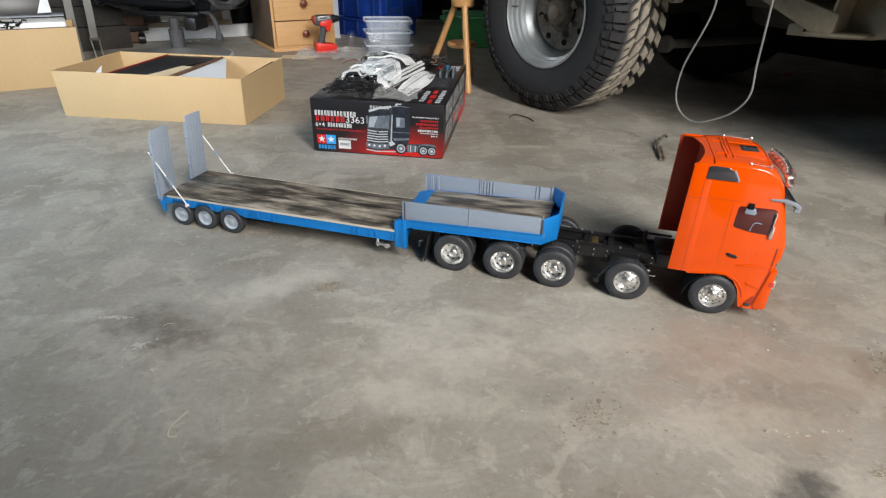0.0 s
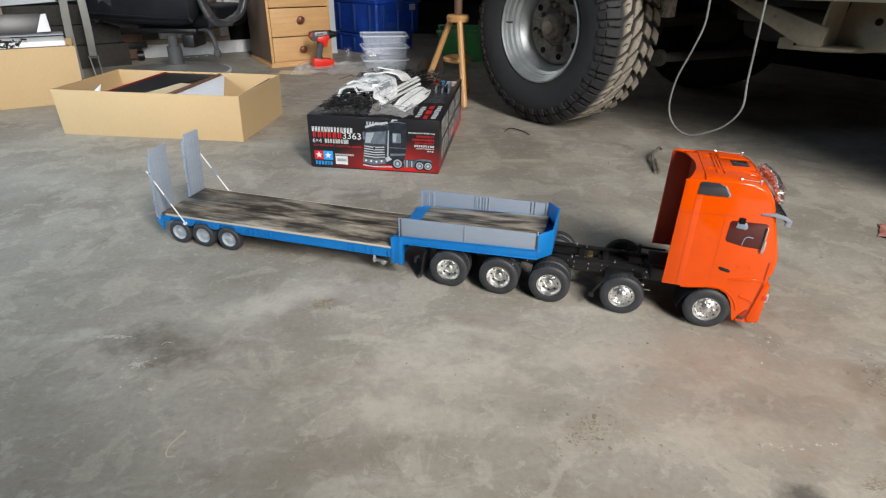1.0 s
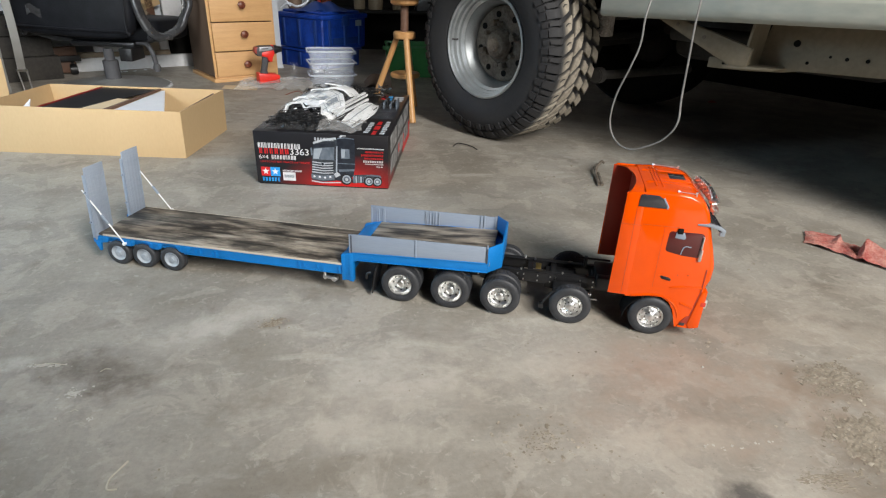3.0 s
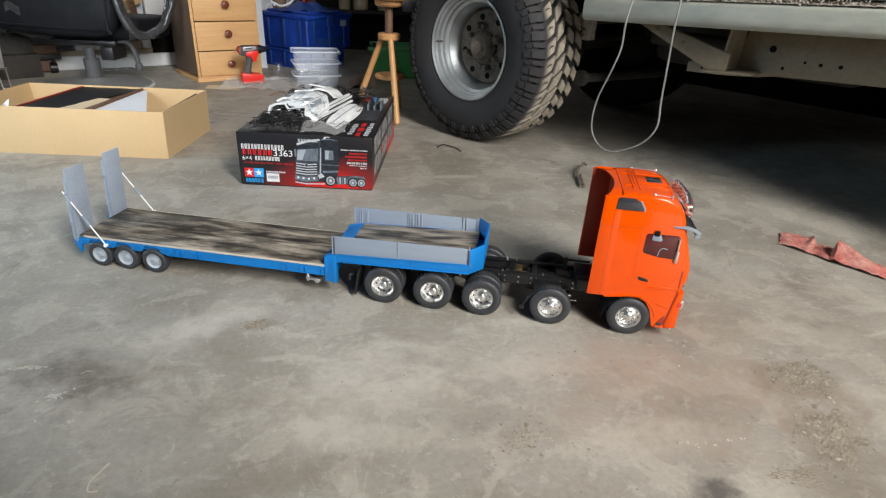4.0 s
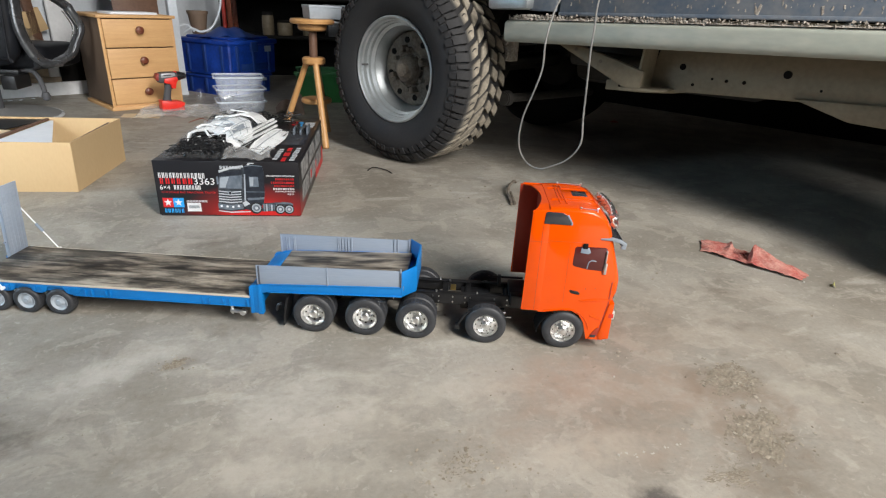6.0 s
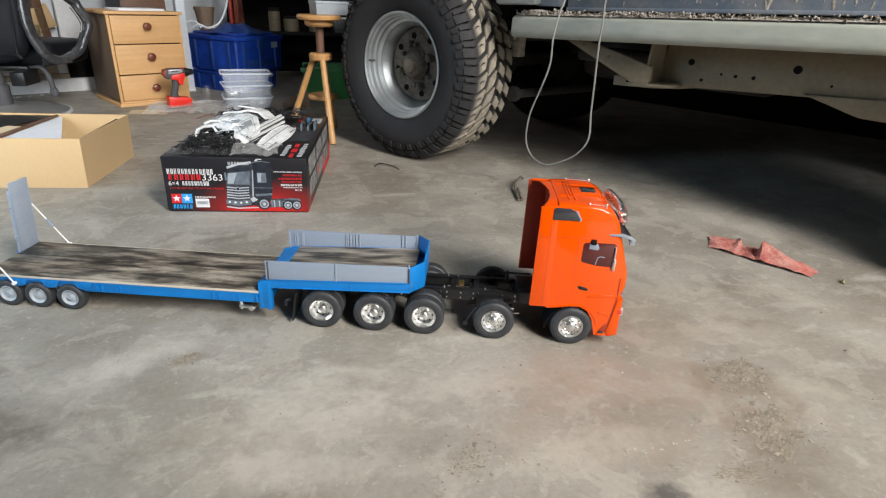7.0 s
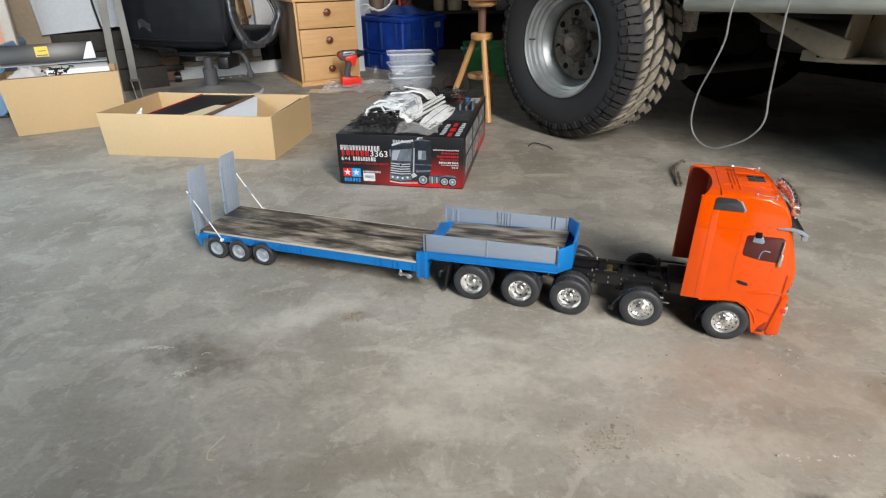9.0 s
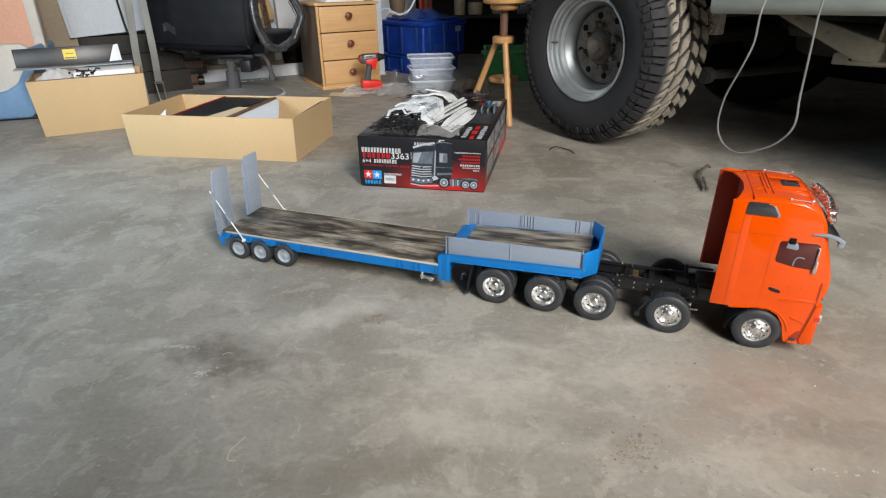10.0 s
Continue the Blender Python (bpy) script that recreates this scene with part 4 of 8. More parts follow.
for y in (Y0 - 0.002, Y1 - 0.004):
    tail.prism([(-1.2700, 0.056), (-1.2540, 0.056), (-1.2570, 0.0330), (-1.2610, 0.0330)], "y", y, y + 0.006, 0.0008)
for y in (0.012, 0.045, 0.130, 0.165):
    tail.box(-1.2790, -1.2680, y, y + 0.004, 0.0520, 0.0720, 0.001)
part("tail_beam", tail, BLUE, trailer, "blue tail beam with ramp hinges")
under = Build().box(-1.2450, -0.6560, 0.020, 0.167, 0.0640, 0.0716).box(-1.1500, -0.6600, 0.060, 0.070, 0.040, 0.066).box(-1.1500, -0.6600, 0.117, 0.127, 0.040, 0.066)
for x in (-1.2140, -1.1470, -1.0750):
    under.cyl((x, 0.012, 0.0305), (x, 0.175, 0.0305), 0.0045, n=10)
part("underframe", under, BLACK, trailer)
# step up and gooseneck
for y in (Y0, Y1 - 0.012):
    goose = Build().prism([(-0.6530, 0.1000), (-0.6460, 0.1010), (-0.6330, 0.1050), (-0.6200, 0.1075), (-0.3360, 0.1190), (-0.3360, 0.0965), (-0.6150, 0.0885), (-0.6290, 0.0840), (-0.6300, 0.0360), (-0.6530, 0.0370)], "y", y, y + 0.012, 0.0010)
    goose.box(-0.6390, -0.6290, y - 0.0016, y + 0.013, 0.0350, 0.1020, 0.001).box(-0.6560, -0.6480, y - 0.0010, y + 0.013, 0.0360, 0.0980, 0.001)
    neck = part("gooseneck", goose, BLUE, trailer, "blue gooseneck beam with step-up column")
    for dz, pts in ((0.0, [(-0.6200, 0.1050), (-0.3360, 0.1165), (-0.3360, 0.1192), (-0.6200, 0.1077)]), (1.0, [(-0.6150, 0.0880), (-0.3360, 0.0960), (-0.3360, 0.0985), (-0.6150, 0.0905)])):
        part("flange", Build().prism(pts, "y", y - 0.0022, y + 0.0142, 0.0004), BLUE, neck)
    part("rib", Build().box(-0.4620, -0.4600, y - 0.0012, y + 0.0132, 0.0930, 0.1130, 0.0003), BLUE, neck)
    part("bolt", Build().cyl((-0.5850, y - 0.0022, 0.1000), (-0.5850, y + 0.014, 0.1000), 0.0016, n=8), BLUE, neck)
goose = Build().box(-0.6530, -0.6420, Y0 + 0.010, Y1 - 0.010, 0.0400, 0.0990, 0.001).box(-0.6400, -0.3400, Y0 + 0.010, Y1 - 0.010, 0.0900, 0.0960)
part("gooseneck_plate", goose, BLUE, trailer)
slope = Build().prism([(-0.6500, 0.0985), (-0.6165, 0.1085), (-0.6165, 0.1050), (-0.6470, 0.0955)], "y", Y0 + 0.012, Y1 - 0.004, 0.0005)
part("step_plate", slope, BLUE, trailer)
part("front_deck", Build().prism([(-0.6160, 0.1080), (-0.3330, 0.1200), (-0.3330, 0.1080), (-0.6160, 0.0970)], "y", Y0 + 0.003, Y1 - 0.0055, 0.0004), DECK_WORN, trailer, "worn pale wooden front deck board")
near = Build().prism([(-0.6370, 0.1065), (-0.6370, 0.1490), (-0.3370, 0.1545), (-0.3370, 0.1180)], "y", Y0 - 0.0006, Y0 + 0.0026, 0.0005)
far = Build().prism([(-0.6430, 0.0990), (-0.6430, 0.1465), (-0.3370, 0.1490), (-0.3370, 0.1120)], "y", Y1 - 0.0026, Y1 + 0.0006, 0.0005)
for pts, b, y, s in (((-0.6360, -0.4910, -0.3400), near, Y0 - 0.0026, 1), ((-0.6420, -0.6290, -0.6240, -0.6120, -0.6090, -0.5080, -0.5040, -0.4980, -0.4900, -0.4840, -0.4760, -0.3760, -0.3680, -0.3420), far, Y1 - 0.0050, 1)):
    for x in pts:
        z0 = 0.1065 + (x + 0.637) * 0.040 if b is near else 0.0990 + (x + 0.643) * 0.04
        b.box(x, x + 0.0030, y, y + 0.0030, z0, z0 + 0.0415, 0.0006)
part("side_board", near, GREY, trailer, "grey plastic side board with upright ribs")
part("side_board", far, GREY, trailer, "grey plastic side board with upright ribs")
SEAM = material("dark_grey_seam", (0.05, 0.06, 0.08), (0.07, 0.08, 0.1), 0.5)
part("corner_post", Build().box(-0.3400, -0.3370, Y0 - 0.003, Y0 + 0.002, 0.1185, 0.1520, 0.0005), SEAM, trailer)
part("corner_post", Build().box(-0.6330, -0.6300, Y0 - 0.003, Y0 + 0.002, 0.107, 0.148, 0.0005), SEAM, trailer)
hb = Build()
hb.prism([(-0.3370, Y0 - 0.001), (-0.3090, Y0 + 0.032), (-0.3090, Y1 - 0.032), (-0.3370, Y1 + 0.001), (-0.3360, Y1 - 0.003), (-0.3125, Y1 - 0.034), (-0.3125, Y0 + 0.034), (-0.3360, Y0 + 0.003)], "z", 0.0960, 0.1535, 0.0008)
hb.prism([(-0.3370, Y0), (-0.3095, Y0 + 0.032), (-0.3095, Y1 - 0.032), (-0.3370, Y1)], "z", 0.0965, 0.1060, 0.0008)
part("headboard", hb, BLUE, trailer, "blue headboard with chamfered corners")
king = Build().box(-0.470, -0.400, 0.055, 0.130, 0.0845, 0.0900, 0.002).cyl((-0.440, 0.0925, 0.075), (-0.440, 0.0925, 0.092), 0.008, n=12)
part("kingpin_plate", king, BLACK, trailer)
leg = Build().cyl((-0.7020, 0.010, 0.036), (-0.6680, 0.010, 0.034), 0.0042, n=12).cyl((-0.6985, 0.010, 0.029), (-0.6985, 0.010, 0.052), 0.0030, n=10).cyl((-0.6760, 0.004, 0.0335), (-0.6760, 0.016, 0.0335), 0.0062, n=14, bevel=0.001)
part("landing_leg", leg, CHROME, trailer, "bright landing gear piece")


def trailer_wheel(m):
    tyre = part("tyre", tyre_build(0.0305, 0.022, 0.0180, 48, 3), RUBBER, trailer, "small black trailer tyre")
    tyre.matrix_basis = m
    part("rim", Build().lathe([(0.0182, -0.018), (0.0186, -0.001), (0.0178, 0.0006), (0.0165, -0.0010), (0.0150, -0.0050), (0.0100, -0.0056), (0.0080, -0.0030), (0.0058, -0.0022), (0.0050, 0.0010), (0, 0.0014)], 32), RIM_GREY, tyre, "pale grey plastic rim")


for x in (-1.2140, -1.1470, -1.0750):
    for m in (pose(x, 0.004, 0.0305, 90, 0, 0), pose(x, 0.183, 0.0305, -90, 0, 0)):
        trailer_wheel(m)


def ramp(y0, y1, x):
    """A loading ramp, standing nearly upright on its hinges."""
    h = 0.177
    base = part("ramp", Build().box(0, 0.0035, y0, y1, 0, h, 0.0006), RAMP_GREY, trailer, "grey plastic loading ramp folded up, colour lightened to look lit")
    base.matrix_basis = pose(x, 0, 0.0620, 0, 4.0, 0)
    edge = Build().box(-0.006, 0.0040, y0, y0 + 0.0030, 0.004, h - 0.018, 0.0006).box(-0.006, 0.0040, y1 - 0.003, y1, 0.004, h - 0.018, 0.0006)
    for z in (0.030, 0.085, 0.140):
        edge.box(-0.006, 0, y0, y1, z, z + 0.003, 0.0005)
    for y in (0.22, 0.40, 0.42, 0.60, 0.80):
        edge.box(0.0033, 0.0041, y0 + (y1 - y0) * y, y0 + (y1 - y0) * y + 0.0012, 0.004, h - 0.016)
    part("ramp_rib", edge, RAMP_GREY, base)
    for z in (0.045, 0.118):
        for ya, yb in ((y0 - 0.004, y0), (y1, y1 + 0.004)):
            part("ramp_pin", Build().cyl((-0.003, ya, z), (-0.003, yb, z), 0.0024, n=8), GREY, base)


ramp(-0.001, 0.056, -1.2630)
ramp(0.128, 0.184, -1.2690)
for y, z0 in ((0.0005, 0.0600), (0.1850, 0.0720)):
    top, low = Vector((-1.2680, y, 0.1850)), Vector((-1.1880, y, z0))
    d = low - top
    rod = part("ramp_strut", Build().cyl(top, low, 0.0016, n=8).cyl(low - Vector((0, 0.004, 0)), low + Vector((0, 0.004, 0)), 0.0040, n=8), WHITE, trailer, "white ramp strut")
    part("turnbuckle", Build().cyl(top + 0.45 * d, top + 0.62 * d, 0.0034, n=8, bevel=0.0008).tube([top + 0.52 * d + Vector((0, -0.004, 0.005)), top + 0.60 * d + Vector((0, 0.004, -0.004))], 0.0013, 6), GREY, rod, "grey turnbuckle on the strut")

# ---- rear of the garage ----
WALL_M = pose(-1.44, 4.49, 0, 0, 0, 47)
setting("wall_back", Build().box(-2.3, 1.78, 0.02, 0.14, 0.30, 3.0).box(-2.3, 1.78, 0.05, 0.14, 0.0, 0.30), WALL, "pale sheet-lined rear wall, scuffed and grey", "wall").matrix_basis = WALL_M
SKIRT_M = pose(-1.653, 4.096, 0, 0, 0, 27)
setting("baseboard", Build().box(-0.45, 0.75, 0.0, 0.03, 0.0, 0.082, 0.004), SKIRTING, "dirty white skirting board along the rear wall", "baseboard").matrix_basis = SKIRT_M
setting("trim", Build().box(-0.45, 0.55, 0.004, 0.06, 0.083, 0.113, 0.003), BOARD, "brown wooden rail above the skirting", "trim").matrix_basis = SKIRT_M
# A solid black box stands in for the shade below the lining.
setting("wall_recess", Build().box(0.56, 0.75, 0.032, 0.06, 0.0, 0.32, 0.0), MATT_BLACK, "black strip standing in for shade below the wall lining", "wall").matrix_basis = SKIRT_M
post = tagged(part("door_post", Build().box(-0.025, 0.03, -0.03, 0.04, 0, 2.4, 0.004).box(-0.028, 0.033, -0.034, 0.044, 0, 0.02, 0.003), WALL), "white painted steel post beside the drawers", "post", kind="structure")
post.matrix_basis = pose(-0.462, 4.36, 0, 0, 0, 20)

panel = tagged(part("leaning_sheet", Build().box(-0.20, 0.62, -0.02, 0.0, 0.0, 1.5, 0.004).box(-0.206, -0.186, -0.026, 0.004, 0.0, 1.5, 0.003), WALL), "white sheet panel leaning on the rear wall", "panel")
panel.matrix_basis = pose(-2.02, 3.66, 0.366, -3, -3, 35)
feet = tagged(part("timber_block", Build().box(-0.18, 0.40, -0.06, 0.06, 0.0, 0.130, 0.004).box(-0.18, 0.38, -0.05, 0.06, 0.134, 0.245, 0.004).box(-0.18, 0.39, -0.055, 0.06, 0.249, 0.355, 0.004).box(-0.14, -0.08, -0.04, 0.05, 0.0, 0.352).box(0.28, 0.34, -0.04, 0.05, 0.0, 0.352), UNDER), "stacked dark timber blocks under the white panel", "timber")
feet.matrix_basis = pose(-2.02, 3.68, 0.0, 0, 0, 35)
board = tagged(part("hardboard_sheet", Build().box(0.0, 0.235, -0.012, 0, 0, 1.6, 0.002), BOARD), "brown hardboard sheet leaning against the wall", "board")
board.matrix_basis = pose(-2.36, 3.45, 0.0, -3, 2, 28)
tagged(part("wall_cable", Build().tube(smooth([(-1.915, 3.66, 1.4), (-1.915, 3.66, 0.9), (-1.92, 3.66, 0.6), (-1.912, 3.66, 0.46), (-1.90, 3.655, 0.38)], 6), 0.006, 8), BLACK), "black cable hanging down the white panel", "cable")

toy = thing("plastic_play_seat", pose(-2.28, 2.98, 0, 0, 0, 18), "faded blue plastic play seat with a cream shell", "play seat")
part("shell", Build().prism([(-0.40, 0.010), (0.105, 0.010), (0.130, 0.030), (0.150, 0.16), (0.195, 0.28), (0.200, 0.345), (0.185, 0.365), (0.165, 0.335), (0.135, 0.255), (0.085, 0.185), (0.020, 0.150), (-0.08, 0.130), (-0.40, 0.115)], "y", 0.0, 0.42, 0.018, None, 3), TOY_BLUE, toy, "blue moulded plastic shell", angle=50)
part("cream_liner", Build().prism([(-0.40, 0.06), (0.12, 0.06), (0.165, 0.355), (0.14, 0.375), (-0.40, 0.38)], "y", 0.05, 0.10, 0.012), TOY_CREAM, toy, "cream plastic liner")
part("foot_rim", Build().box(-0.40, 0.125, 0.012, 0.34, 0.0, 0.014, 0.005), BLACK, toy)
peach = thing("peach_panel", pose(-2.47, 3.16, 0, -2, 1, 20), "peach plastic panel standing behind the play seat", "panel")
part("sheet", Build().box(-0.5, 0.30, -0.02, 0.01, 0.0, 1.5, 0.01), PEACH, peach)
part("edge", Build().box(0.27, 0.325, -0.03, 0.02, 0.0, 1.5, 0.012), TOY_CREAM, peach, "pale rounded edge")

# dark shelving with clutter
rack = thing("storage_rack", pose(-0.15, 5.05, 0, 0, 0, -4), "dark steel storage rack full of odds and ends", "rack")
for x in (0.0, 1.45):
    for y in (0.0, 0.40):
        part("upright", Build().box(x, x + 0.035, y, y + 0.035, 0, 2.0, 0.003), KNOB if x == 0 else BLACK, rack, "red-brown rack upright" if x == 0 else "")
for z in (0.33, 0.62, 1.0, 1.5):
    part("shelf", Build().box(0, 1.485, 0.0, 0.435, z, z + 0.022, 0.003), MATT_BLACK, rack)
part("back_sheet", Build().box(0, 1.485, 0.437, 0.445, 0, 2.0), MATT_BLACK, rack)


def jar(x, y, z, r, h, mat, label):
    j = thing("storage_jar", pose(x, y, z), label, "jar", "jars on the rack")
    body = part("body", Build().lathe([(0, 0), (r * 0.94, 0), (r, 0.006), (r, h * 0.8), (r * 0.9, h * 0.88), (r * 0.85, h * 0.9), (0, h * 0.9)], 20), mat, j)
    part("lid", Build().lathe([(r * 0.92, h * 0.86), (r * 0.92, h), (r * 0.85, h + 0.004), (0, h + 0.005)], 20), MATT_BLACK if mat is DIM_JAR else mat, j)


for x, r, h in ((0.30, 0.045, 0.17), (0.43, 0.06, 0.11), (0.62, 0.05, 0.14), (0.85, 0.05, 0.12)):
    jar(-0.15 + x, 5.12, 0.355, r, h, DIM_JAR, "cream plastic storage jar on the rack, colour dimmed for shade")
for x, r, h in ((0.25, 0.05, 0.15), (0.52, 0.04, 0.12)):
    jar(-0.15 + x, 5.12, 0.645, r, h, DIM_TUB, "white plastic tub on the rack, colour dimmed for shade")


def parts_bin(x, y, z, w, d, h, mat, label, turn=0.0):
    b = thing("parts_bin", pose(x, y, z, 0, 0, turn), label, "storage box", "boxes on the rack")
    t = 0.006
    part("body", Build().box(0, w, 0, t, 0, h, 0.002).box(0, w, d - t, d, 0, h, 0.002).box(0, t, t, d - t, 0, h, 0.002).box(w - t, w, t, d - t, 0, h, 0.002).box(t, w - t, t, d - t, 0, t, 0.001), mat, b)
    part("lid", Build().box(-0.006, w + 0.006, -0.006, d + 0.006, h, h + 0.014, 0.004), WHITE_CARD, b)
    part("handle", Build().box(w * 0.35, w * 0.65, -0.014, -0.001, h * 0.55, h * 0.68, 0.003), MATT_BLACK, b)


for z in (0.355, 0.48):
    parts_bin(0.62, 5.07, z, 0.24, 0.3, 0.105, CHAIR_GREY, "stacked grey drawer box on the dark rack")
parts_bin(0.42, 5.07, 0.645, 0.30, 0.3, 0.14, CHAIR_GREY, "grey box with a pale lid on the dark rack")
crate = thing("green_crate", pose(0.545, 3.98, 0, 0, 0, -6), "dark green plastic crate on the floor", "crate")
part("body", Build().loft([[(x * s, y * s + 0.15, z) for x, y in ((-0.27, -0.16), (0.50, -0.16), (0.50, 0.16), (-0.27, 0.16))] for z, s in ((0, 0.9), (0.19, 0.99), (0.19, 0.95), (0.02, 0.87))]), GREEN, crate)
part("rim", Build().box(-0.28, 0.51, -0.02, 0.0, 0.175, 0.20, 0.005).box(-0.28, 0.51, 0.30, 0.32, 0.175, 0.20, 0.005), GREEN, crate)


def tool_crate(m, w, d, h, label):
    c = thing("blue_tool_crate", m, label, "tool crate", "blue crates")
    part("body", Build().loft([[(x * s, y * s, z) for x, y in ((0.01, 0), (w - 0.01, 0), (w, 0.01), (w, d - 0.01), (w - 0.01, d), (0.01, d), (0, d - 0.01), (0, 0.01))] for z, s in ((0, 0.97), (0.01, 0.98), (h * 0.8, 1.0))]), CRATE_BLUE, c)
    part("lid", Build().box(-0.012, w + 0.012, -0.012, d + 0.012, h * 0.80, h * 0.93, 0.01).box(0.03, w - 0.03, 0.03, d - 0.03, h * 0.92, h, 0.012), CRATE_BLUE, c)
    for k in range(3):
        x = w * (0.12 + 0.34 * k)
        part("rib", Build().box(x, x + 0.022, -0.012, 0.004, 0.015, h * 0.78, 0.004), CRATE_DARK, c)
        part("rib", Build().box(-0.012, 0.004, d * (0.12 + 0.34 * k), d * (0.12 + 0.34 * k) + 0.022, 0.015, h * 0.78, 0.004), CRATE_DARK, c)
    part("recess", Build().box(w * 0.22, w * 0.80, -0.004, 0.002, h * 0.12, h * 0.30, 0.002), CRATE_DARK, c)
    part("latch", Build().box(w * 0.42, w * 0.56, -0.022, 0, h * 0.62, h * 0.88, 0.004), CRATE_DARK, c)
    part("sticker", Build().box(w * 0.72, w * 0.86, -0.0135, -0.0115, h * 0.60, h * 0.76), RIM_GREY, c)
    return c


tool_crate(pose(-0.13, 4.22, 0.135, 0, 0, 46), 0.44, 0.46, 0.245, "blue moulded tool crate stacked on another crate")
tool_crate(pose(-0.15, 4.25, 0.0, 0, 0, 46), 0.40, 0.43, 0.135, "low blue plastic crate standing on the floor")
tagged(part("blue_tarpaulin", Build().sheet(lambda u, v: (-0.30 + 0.34 * u, 4.34 + 0.30 * v, 0.382 + 0.055 * math.sin(math.pi * u) * math.sin(math.pi * v) + 0.010 * math.sin(17 * u + 5 * v) * math.sin(math.pi * u)), 18, 14, 0.004), CRATE_DARK), "crumpled dark blue sheet on the tool crate", "tarpaulin")
pot = tagged(part("plant_pot", Build().lathe([(0, 0), (0.045, 0), (0.065, 0.13), (0.07, 0.13), (0.07, 0.15), (0.06, 0.15), (0.04, 0.01), (0, 0.01)], 24), OAK_SIDE), "brown plastic pot on the tool crate", "pot")
pot.matrix_basis = pose(-0.33, 4.62, 0.38)
tagged(part("white_hose", Build().tube(smooth([(-0.42, 4.52, 0.385), (-0.37, 4.50, 0.42), (-0.30, 4.50, 0.40), (-0.22, 4.52, 0.45), (-0.16, 4.54, 0.62), (-0.13, 4.55, 1.0)], 6), 0.0075, 8).tube(smooth([(-0.46, 4.5, 0.385), (-0.44, 4.5, 0.43), (-0.39, 4.5, 0.44), (-0.35, 4.5, 0.40)], 6), 0.0075, 8), WALL), "white hose looped on the tool crate", "hose")
for x in (-0.735, -0.500):
    tagged(part("red_pole", Build().cyl((x, 4.52, 0), (x, 4.52, 1.8), 0.013, n=12).cyl((x, 4.52, 0), (x, 4.52, 0.03), 0.02, n=12), TOOL_DARK_RED), "thin red pole behind the chest of drawers", "pole", "red poles")
back_board = tagged(part("dark_board", Build().box(0.08, 0.36, 0.0, 0.02, 0, 0.95, 0.003), DARK_WOOD), "dark brown board standing behind the chest of drawers", "board")
back_board.matrix_basis = pose(-0.86, 4.30, 0, -2, 0, 30)
tagged(part("red_pole", Build().cyl((-0.16, 4.75, 0), (-0.16, 4.75, 1.8), 0.014, n=12).cyl((-0.16, 4.75, 0), (-0.16, 4.75, 0.03), 0.02, n=12), TOOL_DARK_RED), "thin red pole against the wall", "pole", "red poles")

# ---- chest of drawers ----
chest = thing("chest_of_drawers", pose(-0.766, 3.745, 0, 0, 0, 29.0) @ Matrix.Diagonal((1.05, 1, 1, 1)), "yellow oak three-drawer chest with round brown knobs", "chest of drawers")
part("carcass", Build().box(0.0, 0.018, 0.004, 0.42, 0.03, 0.500, 0.001).box(0.36, 0.378, 0.004, 0.42, 0.03, 0.500, 0.001).box(0.018, 0.36, 0.40, 0.42, 0.03, 0.5).box(0.018, 0.36, 0.01, 0.40, 0.03, 0.045), OAK_SIDE, chest, "dull brown side panels")
part("face_frame", Build().box(-0.002, 0.012, -0.002, 0.006, 0.02, 0.500, 0.001).box(0.366, 0.380, -0.002, 0.006, 0.02, 0.500, 0.001).box(0.012, 0.366, 0.0, 0.02, 0.02, 0.032, 0.001), OAK, chest)
part("plinth", Build().box(-0.010, 0.388, -0.012, 0.43, 0.0, 0.020, 0.003), OAK, chest)
part("top", Build().box(-0.012, 0.392, -0.014, 0.43, 0.500, 0.516, 0.003), OAK, chest, "oak top with overhanging edge")
for z0, z1, kz in ((0.034, 0.174, 0.102), (0.180, 0.340, 0.276), (0.346, 0.494, 0.439)):
    front = part("drawer", Build().box(0.013, 0.365, -0.012, 0.006, z0, z1, 0.003), OAK, chest)
    knob = part("knob", Build().lathe([(0, -0.004), (0.009, 0), (0.009, 0.010), (0.016, 0.016), (0.0215, 0.024), (0.0205, 0.032), (0.012, 0.038), (0, 0.0395)], 24), KNOB, front, "round varnished brown knob")
    knob.matrix_basis = pose(0.186, -0.012, kz, 90, 0, 0)
paper = tagged(part("paper_stack", Build().box(0, 0.26, 0, 0.19, 0, 0.006, 0.001).box(0.01, 0.27, 0.01, 0.2, 0.006, 0.011, 0.001, pose(0, 0, 0, 0, 0, 3)), WHITE_CARD), "white papers lying on the chest of drawers", "paper")
paper.matrix_basis = pose(-0.72, 3.84, 0.5162, 0, 0, 31)

# ---- cordless drill on a plastic bag ----
def crumple(x0, x1, y0, y1, nx, ny, height, amp, seed):
    """Crumpled film: flat facets of random tilt over a height(u, v)."""
    rnd = random.Random(seed)
    b = {(i, j): (rnd.uniform(-0.4, 0.4), rnd.uniform(-0.4, 0.4), rnd.random()) for i in range(nx + 1) for j in range(ny + 1)}

    def at(u, v):
        dx, dy, dz = b[(round(u * nx), round(v * ny))]
        return (x0 + (x1 - x0) * (u + dx / nx), y0 + (y1 - y0) * (v + dy / ny), height(u, v) + amp * dz)
    return Build().sheet(at, nx, ny)


